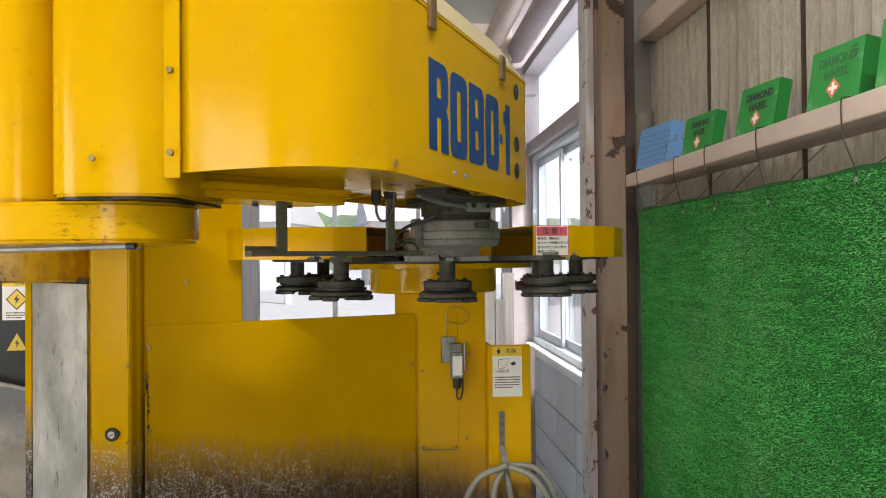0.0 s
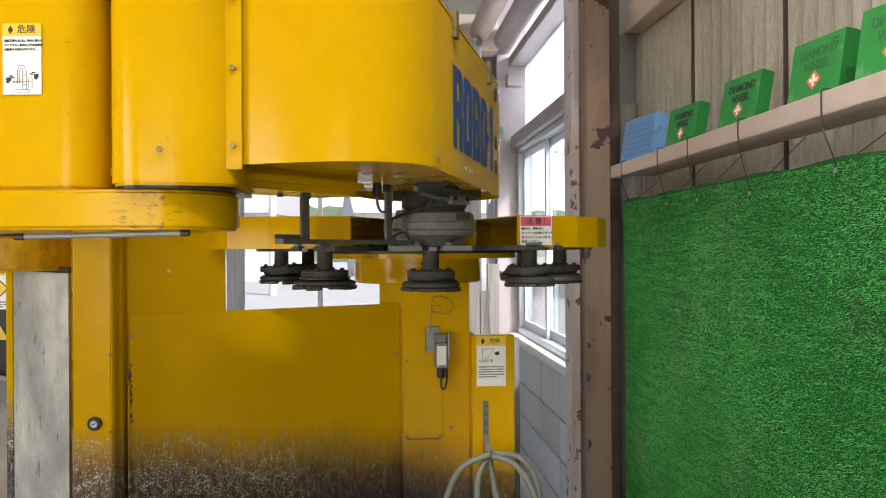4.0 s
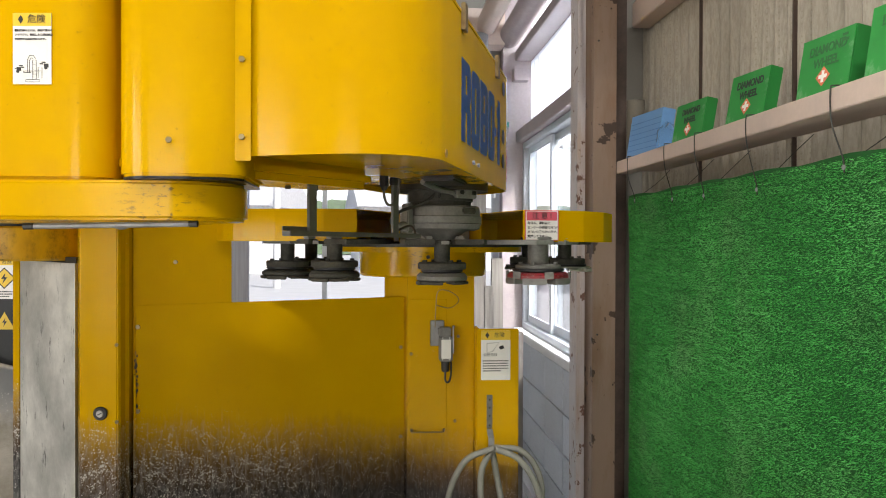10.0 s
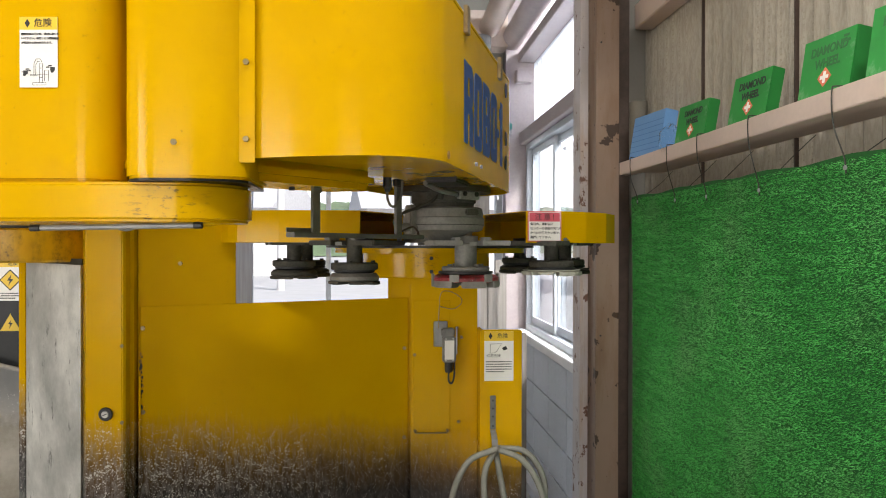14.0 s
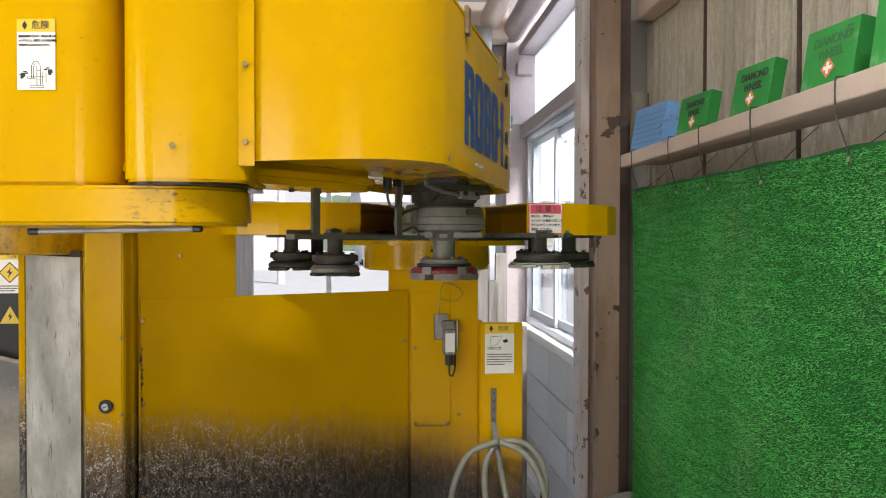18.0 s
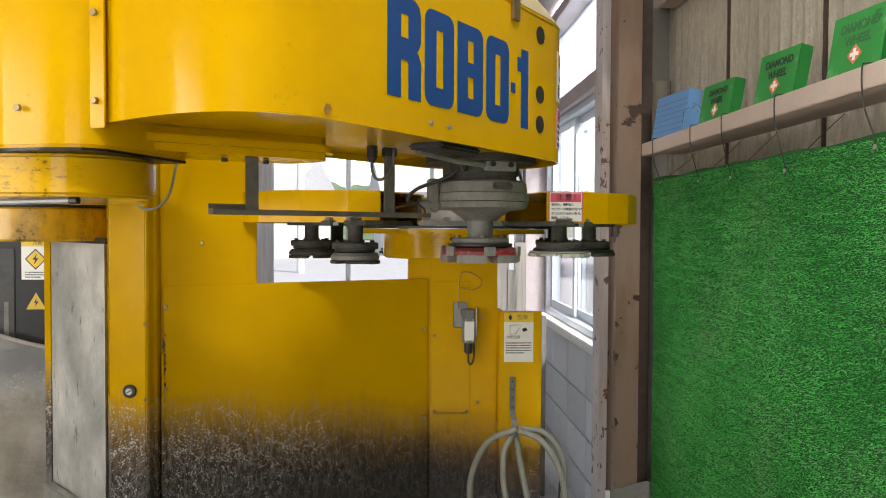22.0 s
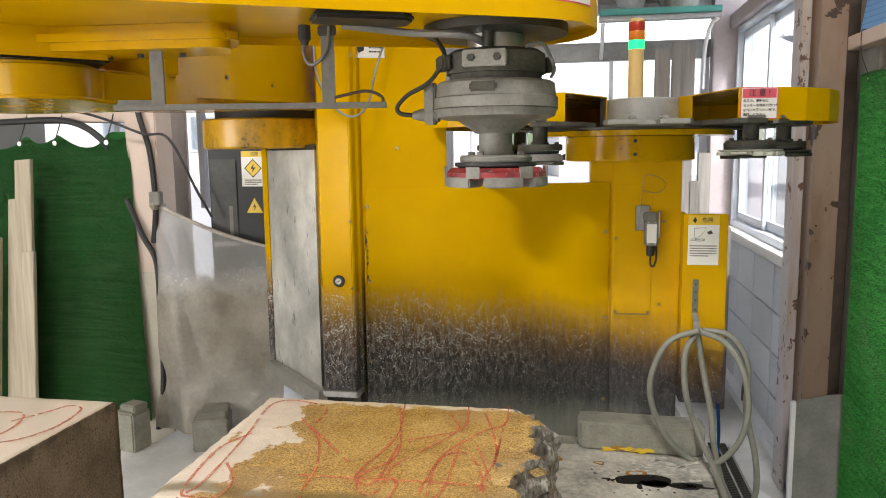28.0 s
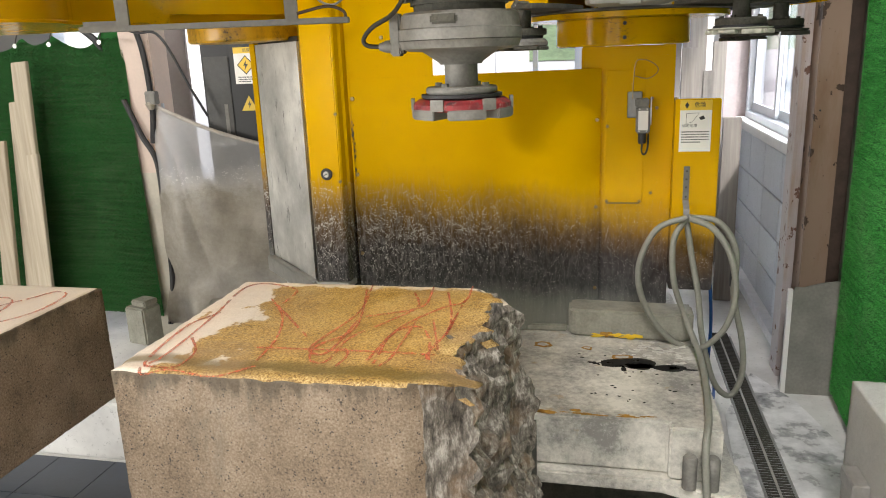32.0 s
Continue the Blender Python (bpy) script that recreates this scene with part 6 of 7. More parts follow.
MARKS3 = [[(-0.398, 1.252), (-0.376, 1.094), (-0.4, 0.945), (-0.389, 0.91), (-0.365, 0.92), (-0.364, 1.058)], [(-0.275, 1.252), (-0.268, 1.145), (-0.311, 1.101), (-0.357, 1.077)], [(-0.166, 1.262), (-0.199, 1.172), (-0.237, 1.128), (-0.286, 1.015), (-0.283, 0.881)], [(-0.194, 1.183), (-0.182, 1.061), (-0.158, 1.013), (-0.182, 1.115)], [(-0.539, 1.116), (-0.424, 0.974)], [(-0.633, 0.83), (-0.61, 0.8), (-0.58, 0.823), (-0.502, 0.808), (-0.455, 0.853)], [(-0.263, 1.069), (-0.263, 0.911), (-0.273, 0.876)], [(-0.235, 1.072), (-0.2, 0.947)], [(-0.335, 0.868), (-0.332, 0.909), (-0.348, 0.937)]]
MARKS2 = [[(-1.107, 1.077), (-1.076, 1.131), (-1.055, 1.17), (-1.02, 1.156), (-1.005, 1.089), (-1.01, 1.04), (-1.04, 0.991), (-1.12, 0.96)], [(-1.3, 1.0), (-1.2, 1.1), (-1.12, 1.12), (-1.08, 1.04), (-1.1, 0.93)]]

# ---- stones ----
def stone(name, label, x0, x1, y0, y1, z0, z1, top_mat, side_mat, split_mat=None, seed=1, bulge=0.0):
    """A sawn block on a fine grid; the right side may be split rough."""
    ob_t = thing(name, label, "stone block")
    nx, ny, nz = 52, 64, 48
    bm = bmesh.new()

    def sheet_of(na, nb, f):
        g = [[bm.verts.new(f(a / na, b / nb)) for b in range(nb + 1)] for a in range(na + 1)]
        for a in range(na):
            for b in range(nb):
                bm.faces.new((g[a][b], g[a + 1][b], g[a + 1][b + 1], g[a][b + 1]))

    X = lambda u: x0 + (x1 - x0) * u
    Y = lambda v: y0 + (y1 - y0) * v
    Z = lambda w: z0 + (z1 - z0) * w
    sheet_of(nx, ny, lambda u, v: (X(u), Y(v), z1))
    sheet_of(nx, ny, lambda u, v: (X(u), Y(v), z0))
    sheet_of(nx, nz, lambda u, w: (X(u), y0, Z(w)))
    sheet_of(nx, nz, lambda u, w: (X(u), y1, Z(w)))
    sheet_of(ny, nz, lambda v, w: (x0, Y(v), Z(w)))
    sheet_of(ny, nz, lambda v, w: (x1, Y(v), Z(w)))
    bmesh.ops.remove_doubles(bm, verts=bm.verts, dist=1e-5)
    for v in bm.verts:
        p = v.co.copy()
        if split_mat:
            u = (p.x - x0) / (x1 - x0)
            s = max(0.0, (u - 0.86) / 0.14)
            s = s * s * (3 - 2 * s)
            n1 = noise.fractal((p.y * 9 + seed, p.z * 4.5, p.x * 5), 0.8, 2.2, 4)
            n2 = noise.fractal((p.y * 34, p.z * 10 + seed, 3.1), 0.8, 2.1, 3)
            n3 = abs(noise.noise((p.y * 26 + p.x * 9, p.z * 20, seed * 1.7))) - 0.5 * abs(noise.noise((p.y * 70, p.z * 55, p.x * 30)))
            v.co.x += s * (0.045 * n1 + 0.014 * n2 + 0.034 * n3 + bulge * (z1 - p.z) + 0.022 * (p.y - y0) / (y1 - y0))
            if s > 0.7 and p.z > z1 - 0.001:
                v.co.z -= s * abs(0.012 * n2 + 0.008 * n1)
            if p.y < y0 + 0.001 and s > 0:
                v.co.y += s * (0.03 + 0.03 * n1)
            if s > 0.5:
                v.co.y += s * 0.012 * noise.noise((p.x * 25, p.z * 25, p.y * 25))
        e = sum(abs(a - b) < 1e-4 for a, b in ((p.x, x0), (p.y, y0), (p.z, z1), (p.y, y1)))
        if e >= 2:
            k = noise.noise((p.x * 34, p.y * 34, p.z * 34))
            v.co.z -= (0.004 + 0.006 * max(0, k)) * (abs(p.z - z1) < 1e-4)
        v.co += 0.0012 * Vector(noise.noise_vector(p * 60))
    bmesh.ops.recalc_face_normals(bm, faces=bm.faces)
    me = bpy.data.meshes.new("body")
    for f in bm.faces:
        c = f.calc_center_median()
        up = abs(f.normal.z) > 0.6 and c.z > z1 - 0.03
        right = split_mat and (c.x - x0) / (x1 - x0) > 0.93 and not up
        f.material_index = 0 if up else 2 if right else 1
        f.smooth = not right
    bm.to_mesh(me)
    bm.free()
    for mt in (top_mat, side_mat, split_mat or side_mat):
        me.materials.append(mt)
    body = new("body", me)
    body.parent = ob_t
    return ob_t


def marking(parent, pts, z, r=0.0021):
    bm = bmesh.new()
    path = smooth_path([(min(x, -0.2), y, 0) for x, y in pts], 8)
    rr = random.Random(len(pts) * 7 + int(abs(pts[0][0]) * 1000))
    for a, b in zip(path, path[1:]):
        d = (b - a).normalized()
        w = Vector((-d.y, d.x, 0)) * r * rr.uniform(0.6, 1.25)
        if rr.random() < 0.08:
            continue
        prism(bm, [tuple((a - w)[:2]), tuple((b - w)[:2]), tuple((b + w)[:2]), tuple((a + w)[:2])], z, z + 0.0012)
    return part("marking", bm, REDPEN, parent, "red marker line")


s1 = stone("stone_slab", "brown granite block with a split side and red marker lines", -0.677, -0.16, 0.82, 1.262, 0.42, 0.911, SLABTOP, SAWN, SPLIT, 3, 0.1)
for pts in MARKS1 + MARKS3:
    marking(s1, pts, 0.9125)
s2 = stone("stone_slab", "sawn brown granite block with a chalky marked top", -1.75, -0.985, 0.45, 1.218, 0.655, 0.903, SLABTOP2, SAWN, None, 9)
for pts in MARKS2:
    marking(s2, pts, 0.9045)
st = thing("stone_trestle", "slurry-grey steel trestle under the stone blocks", "trestle")
part("table", B(-0.62, 0.88, 0.30, -0.2, 1.2, 0.418), SLURRY, st, "", 0.006)
part("leg", B(-0.55, 0.92, 0.0, -0.27, 1.15, 0.2995), SLURRY, st)
st = thing("stone_trestle", "slurry-grey steel trestle under the stone blocks", "trestle")
part("table", B(-1.7, 0.5, 0.54, -1.35, 0.95, 0.654), SLURRY, st, "", 0.006)
part("leg", B(-1.65, 0.55, 0.1005, -1.4, 0.9, 0.5395), SLURRY, st)
s3 = stone("stone_slab", "pale grey granite block with a drilled hole", 0.693, 0.885, 0.9, 1.90, 0.0, 0.48, GREYG, GREYG, None, 5)
part("drilled_hole", blob(0.76, 1.77, 0.012, 0.012, 0.4805, 3, 16, 0.1), INK, s3)
cl = thing("clamp_bar", "square steel clamp bar against a grey stone", "clamp", m=pose(0.672, 1.74, 0.27))
part("bar", B(-0.02, -0.05, -0.02, 0.02, 0.05, 0.02), BRIGHT, cl, "", 0.003)
part("arm", B(-0.008, -0.3, -0.27, 0.008, -0.05, -0.255), STEEL, cl)
part("stem", B(-0.01, -0.06, -0.27, 0.01, -0.04, -0.02), STEEL, cl)

# ---- right wall: shelf, turf, boxes ----
def turf_sheet(name, label, along, u0, u1, z0, z1, at, spacing, far, seed, mat, skew=0.0):
    """Artificial turf hung by its upper hem: backing sheet plus short blades."""
    t = thing(name, label, "turf")
    rg = np.random.RandomState(seed)

    def surf(u, z):
        drop = z1 - z
        wave = 0.006 * np.sin(u * 9 + 1.3) * np.minimum(1, drop * 3) + 0.01 * np.sin(u * 3.1 + seed) * np.minimum(1, drop)
        return at + wave if along == "y" else at + wave * 1.8 + 0.03 * np.abs(np.sin((u + 1.862) * np.pi / 0.282)) * np.exp(-drop * 2.5)

    def top(u):
        return z1 + far(u)

    nu, nz = 60, 40
    bm = bmesh.new()
    rows = []
    for i in range(nu + 1):
        u = u0 + (u1 - u0) * i / nu
        r = []
        for j in range(nz + 1):
            z = z0 + (top(u) - z0) * j / nz
            w = float(surf(u, z))
            r.append(bm.verts.new((w, u, z) if along == "y" else (u, w, z)))
        rows.append(r)
    for a, b in zip(rows, rows[1:]):
        for j in range(nz):
            bm.faces.new((a[j], b[j], b[j + 1], a[j + 1]))
    bmesh.ops.solidify(bm, geom=bm.faces[:], thickness=0.003)
    back = part("backing", bm, TURFD, t, "", 0, True)
    n = int((u1 - u0) * (z1 - z0) / spacing**2 * (1.0 if along == "y" else 2.2))
    u = rg.uniform(u0, u1, n)
    z = np.round(rg.uniform(0, 1, n) * (z1 - z0) / spacing) * spacing + rg.normal(0, spacing * 0.22, n) + z0
    lim = np.array([top(x) for x in u])
    ok = (z < lim) & (z > z0)
    u, z = u[ok], z[ok]
    n = len(u)
    w = surf(u, z)
    ln, ang, wd = rg.uniform(0.5, 1.1, n) * spacing * 1.25, rg.uniform(0, 6.28, n), spacing * 0.33
    tip_u, tip_z = u + np.cos(ang) * ln * 0.75, z + np.sin(ang) * ln * 0.6 - ln * 0.25
    out = w - 0.003 - ln * 0.8
    du, dz = -np.sin(ang) * wd, np.cos(ang) * wd
    base = w - 0.001
    tri = np.empty((n, 3, 3))
    for k, (pu, pw, pz) in enumerate(((u - du, base, z - dz), (u + du, base, z + dz), (tip_u, out, tip_z))):
        a, b = (1, 0) if along == "y" else (0, 1)
        tri[:, k, a], tri[:, k, b], tri[:, k, 2] = pu, pw, pz
    me = bpy.data.meshes.new("grass_surface")
    me.vertices.add(3 * n)
    me.vertices.foreach_set("co", tri.ravel())
    me.loops.add(3 * n)
    me.loops.foreach_set("vertex_index", np.arange(3 * n, dtype=np.int32))
    me.polygons.add(n)
    me.polygons.foreach_set("loop_start", np.arange(0, 3 * n, 3, dtype=np.int32))
    me.update()
    me.validate()
    me.materials.append(mat)
    tilt = Matrix(((1, 0, -skew, skew * z1), (0, 1, 0, 0), (0, 0, 1, 0), (0, 0, 0, 1)))
    me.transform(tilt)
    back.data.transform(tilt)
    bl_ob = new("grass_surface", me)
    bl_ob.parent = t
    tagged(bl_ob, kind="stuff")
    return t


EYES = ((2.70, 1.618), (2.344, 1.602), (2.11, 1.598), (1.804, 1.594), (1.453, 1.6145), (1.1, 1.61))


def hem(u):
    d = min(abs(u - y) for y, z in EYES)
    return 0.012 - 0.035 * min(d, 0.2) ** 1.2 * 2 if u < 2.78 else 0.008


tf = turf_sheet("hanging_turf", "bright green artificial turf hung from wires", "y", 0.55, 2.80, 0.03, 1.632, 0.905, 0.003, hem, 4, TURF)
for y, z in EYES:
    ey = part("eyelet", LA([(0.0055, 0.0), (0.0055, 0.002)], n=16), STEEL, tf, "", 0, False, pose(0.893, y, z, 0, -90, 0))
    part("wire", T(smooth_path([(0.894, y, z - 0.012), (0.89, y, z + 0.02), (0.872, y + 0.004, 1.69), (0.8665, y + 0.006, 1.73), (0.8665, y + 0.006, 1.775), (0.875, y + 0.006, 1.782), (0.92, y + 0.01, 1.782)]), 0.0016, 6), DARK, tf, "dark tie wire")
    part("wire", T(smooth_path([(0.9, y - 0.01, z + 0.01), (0.96, y - 0.05, 1.68), (1.0, y - 0.07, 1.725)]), 0.0011, 6), DARK, tf)
sh = thing("wall_shelf", "pale pink steel channel shelf along the wall", "shelf")
part("lip", B(0.87, -1.0, 1.729, 0.876, 2.845, 1.777), PINKD, sh, "", 0.002)
part("deck", B(0.8762, -1.0, 1.74, 1.045, 2.845, 1.746), PINKD, sh, "", 0.001)
part("lower_flange", B(0.8762, -1.0, 1.729, 0.92, 2.845, 1.7335), PINKD, sh)
structure(part("wall_rail", B(0.965, -4.0, 2.33, 1.04, 2.95, 2.43), PINKD, None, "", 0.004), "pale pink steel rail along the wall", "rail")


def wheel_box(y, length, height, lean, turn, label, faded=False, seed=1):
    b = thing("wheel_box", label, "box", "green boxes on the shelf", m=pose(0.882, y, 1.7462, 0, 0, 0) @ pose(0, 0, 0, 0, lean, turn))
    d = 0.036
    part("carton", B(0.0012, -length / 2, 0, d, length / 2, height), GREENE, b, "", 0.002)
    fc = part("front", B(0, -length / 2 + 0.001, 0.001, 0.001, length / 2 - 0.001, height - 0.001), GREENC, b, "bright green printed front")
    fm = Matrix.Translation((-0.0004, 0, 0)) @ pose(0, 0, 0, 90, 0, -90)
    ink = INK if not faded else plain("faded_print", (0.03, 0.13, 0.04), 0.6)
    writing("title", "DIAMOND", height * 0.17, fm @ Matrix.Translation((length * 0.02, height * 0.80, 0)), ink, b, squeeze=0.85, bold=0.0009)
    writing("title", "WHEEL", height * 0.17, fm @ Matrix.Translation((length * 0.02, height * 0.62, 0)), ink, b, squeeze=0.85, bold=0.0009)
    c = height * 0.43
    part("emblem", P([(-0.022, c), (0, c - 0.022), (0.022, c), (0, c + 0.022)], 0, 0.0004), plain("emblem_red", (0.65, 0.16, 0.08), 0.5), b, "red diamond emblem", 0, False, fm)
    em = bmesh.new()
    box(em, -0.004, c - 0.013, 0.0005, 0.004, c + 0.013, 0.0008)
    box(em, -0.013, c - 0.004, 0.00055, 0.013, c + 0.004, 0.00085)
    part("emblem", em, PAPER, b, "white cross emblem", 0, False, fm)
    fr_b = bmesh.new()
    for x0, y0, x1, y1 in ((-length * 0.42, height * 0.13, length * 0.42, height * 0.145), (-length * 0.42, 0.004, -length * 0.405, height * 0.13), (length * 0.405, 0.004, length * 0.42, height * 0.13)):
        box(fr_b, x0, y0, 0, x1, y1, 0.0004)
    part("frame_line", fr_b, PAPER, b, "", 0, False, fm)
    if faded:
        for s in range(2):
            part("scribble", B(length * 0.28, height * (0.9 - 0.07 * s) - 0.003, 0.0009, length * (0.38 + 0.03 * s), height * (0.9 - 0.07 * s) + 0.003, 0.0012), ink, b, "", 0, False, fm)
    return b


wheel_box(2.228, 0.178, 0.152, 10, 6, "small green card box lettered in black")
wheel_box(1.868, 0.162, 0.163, 11, 7, "green card box lettered in black, leaning back")
wheel_box(1.527, 0.162, 0.165, 9, 6, "faded green card box with scribbled marks", True, 3)
wheel_box(1.285, 0.165, 0.168, 9, 8, "faded green card box with scribbled marks", True, 5)
bx = thing("blue_box", "light blue card box with ruled side", "box", m=pose(0.885, 2.63, 1.7462, 0, 9, 8))
part("carton", B(0, -0.115, 0, 0.05, 0.115, 0.19), BLUEC, bx, "", 0.002)
for k in range(8):
    part("line", B(-0.0006, -0.112, 0.015 + 0.02 * k, -0.0001, 0.112, 0.017 + 0.02 * k), plain("blue_rule", (0.05, 0.16, 0.42), 0.5), bx)
bg = bmesh.new()
bmesh.ops.create_icosphere(bg, subdivisions=4, radius=0.05)
for v in bg.verts:
    v.co = Vector((v.co.x * 0.6, v.co.y * 0.75, v.co.z * 1.05)) * (1 + 0.22 * noise.noise(v.co * 38) + 0.1 * noise.noise(v.co * 90))
tagged(part("plastic_bag", bg, CLEAR, None, "", 0, False, pose(0.893, 2.395, 1.805)), "crumpled clear plastic bag of parts", "bag")
rl = thing("rolled_mat", "brown grey roll standing at the shelf end", "roll", m=pose(0.93, 2.80, 1.7462))
part("roll", LA([(0.034, 0.0), (0.034, 0.26), (0.03, 0.261)], n=24), plain("grey_brown_mat", (0.13, 0.115, 0.09), 0.8), rl, "", 0, True)
part("core", LA([(0.02, 0.2612), (0.02, 0.263)], n=18), INK, rl)
bd = thing("kick_board", "thin grey board leaning at the column foot", "board")
part("board", P([(0.755, 0.0), (0.93, 0.0), (0.93, 0.465), (0.88, 0.458), (0.84, 0.45), (0.80, 0.437), (0.765, 0.437), (0.755, 0.41)], -0.008, 0.0), LOWW, bd, "", 0.001, False, pose(0, 2.82, 0.0, 88, 0, 0))
part("edge", B(0.738, 2.822, 0.0, 0.7545, 2.84, 0.43), WHITEP, bd, "white edge batten")

# drain
dr = structure(part("drain", B(0.548, 1.2, -0.02, 0.63, 3.4, 0.0015), BLACK), "narrow floor drain with a black steel grating", "drain")
part("frame", B(0.54, 1.2, 0.0, 0.5478, 3.4, 0.008), STEEL, dr)
part("frame", B(0.6302, 1.2, 0.0, 0.638, 3.4, 0.008), STEEL, dr)
bar_me = part("grating_bar", B(0.549, 0, 0.0018, 0.629, 0.008, 0.0075), DARK, dr).data
for k in range(1, 100):
    ob = new("grating_bar", bar_me)
    ob.location = (0, 1.9 + 0.0155 * k, 0)
    ob.parent = dr
part("middle_bar", B(0.584, 1.21, 0.0077, 0.592, 3.39, 0.009), BRIGHT, dr)

# ---- left side ----
structure(part("raised_floor", P([(-4.0, 1.84), (-1.2, 1.83), (-1.0, 1.72), (-1.0, 4.84), (-1.66, 4.84), (-1.66, 2.52), (-1.69, 2.37), (-4.0, 2.37)], 0.0, 0.29), FLOORM, None, "", 0.01), "raised concrete floor covered in stone dust", "floor")
structure(part("lower_floor", B(-4.0, 2.372, 0.0, -1.662, 4.84, 0.22), FLOORM), "lower concrete step covered in pale dust", "floor")
tile_f = structure(part("tile_floor", B(-2.6, 0.1, 0.0, -0.75, 1.825, 0.0945), WHITEP), "dark floor tiles on a low plinth", "floor")
TILE = plain("slate_blue_tile", (0.045, 0.055, 0.075), 0.35, 0.0, 0.3, 5, 60, 0.1)
tile_me = None
for a in range(8):
    for b in range(8):
        if tile_me is None:
            tile_me = part("tile", B(0, 0, 0.095, 0.208, 0.208, 0.1), TILE, tile_f, "", 0.001, seg=1).data
            tile_f.children[0].location = (-2.55, 0.122, 0)
            continue
        ob = new("tile", tile_me)
        ob.location = (-2.55 + 0.2105 * a, 0.122 + 0.2105 * b, 0)
        ob.parent = tile_f
FAR_EYES = (-1.862, -2.085, -2.24, -2.47, -2.70, -2.95)


def scallop(u):
    """The hem sags between its eyelets."""
    for a, b in zip(FAR_EYES, FAR_EYES[1:]):
        if b <= u <= a:
            return 0.025 - 0.26 * (a - b) * math.sin(math.pi * (a - u) / (a - b)) ** 0.7
    return 0.025


lt = turf_sheet("hanging_turf", "green artificial turf hung on the far side, coloured dimmer", "x", -3.0, -1.785, 0.33, 1.455, 2.545, 0.0036, scallop, 9, TURFDIM, 0.035)
for x in FAR_EYES[:5]:
    part("eyelet", LA([(0.009, 0.0), (0.009, 0.002)], n=16), BRIGHT, lt, "", 0, False, pose(x, 2.532, 1.44, 90, 0, 0))
    part("wire", T([(x, 2.533, 1.445), (x + 0.01, 2.56, 1.52), (x + 0.012, 2.575, 1.56)], 0.0025, 6), DARK, lt)
p3 = structure(thing("post_3", "dusty pink steel post with a grey painted foot", "post"))
part("post_body", B(-1.80, 2.56, 0.22, -1.67, 2.68, 3.25), PINKD, p3, "", 0.004)
part("foot_coat", B(-1.803, 2.557, 0.22, -1.6675, 2.5625, 0.93), plain("pale_foot_paint", (0.48, 0.45, 0.38), 0.7), p3, "pale painted foot")
p4 = structure(thing("post_4", "dusty pink timber post by the far window", "post"))
part("post_body", B(-2.06, 3.28, 0.22, -1.945, 3.305, 3.25), PINKW, p4, "", 0.004)
be = structure(part("tie_beam", B(-4.0, 2.57, 1.52, -1.80, 2.66, 1.60), PINKD, None, "", 0.003), "dusty pink steel rail above the turf", "rail")
structure(part("side_rail", B(-1.69, 3.0, 1.42, -1.0, 3.05, 1.48), STEEL, None, "", 0.003), "grey steel rail behind the machine", "rail")


def hung_cable(label, pts, r, mat=None):
    c = thing("cable", label, "cable")
    part("run", T(smooth_path(pts, 8), r, 8), mat or BLACK, c, "", 0, True)
    return c


hung_cable("thick black cable along the rail above the turf", [(-2.9, 2.55, 1.53), (-2.4, 2.55, 1.525), (-2.1, 2.55, 1.53), (-1.98, 2.545, 1.51), (-1.9, 2.545, 1.46), (-1.86, 2.56, 1.40)], 0.013)
hung_cable("thin black cable slung across to the black panel", [(-2.0, 2.5, 1.57), (-1.85, 2.5, 1.53), (-1.70, 2.52, 1.47), (-1.60, 2.53, 1.45), (-1.5, 2.54, 1.25), (-1.45, 2.55, 1.15)], 0.005)
hung_cable("black conduit running down the dusty pink post", [(-1.745, 2.545, 1.75), (-1.73, 2.545, 1.56), (-1.69, 2.545, 1.4), (-1.68, 2.545, 1.2), (-1.70, 2.55, 1.05)], 0.011)
hung_cable("ribbed black hose beside the post", [(-1.80, 2.545, 1.22), (-1.74, 2.54, 1.08), (-1.69, 2.54, 0.98), (-1.685, 2.54, 0.8), (-1.69, 2.54, 0.5), (-1.70, 2.5, 0.31)], 0.011, BLACK)
hung_cable("pale pipe running down to the dusty floor", [(-1.675, 2.6, 1.2), (-1.672, 2.6, 0.8), (-1.66, 2.58, 0.5), (-1.655, 2.55, 0.3)], 0.012, ALU)
jb = thing("junction_box", "small grey junction box on the conduit", "box", m=pose(-1.675, 2.555, 1.2))
part("body", B(-0.02, -0.03, 0.0, 0.025, 0.0, 0.05), RAILM, jb, "", 0.003)
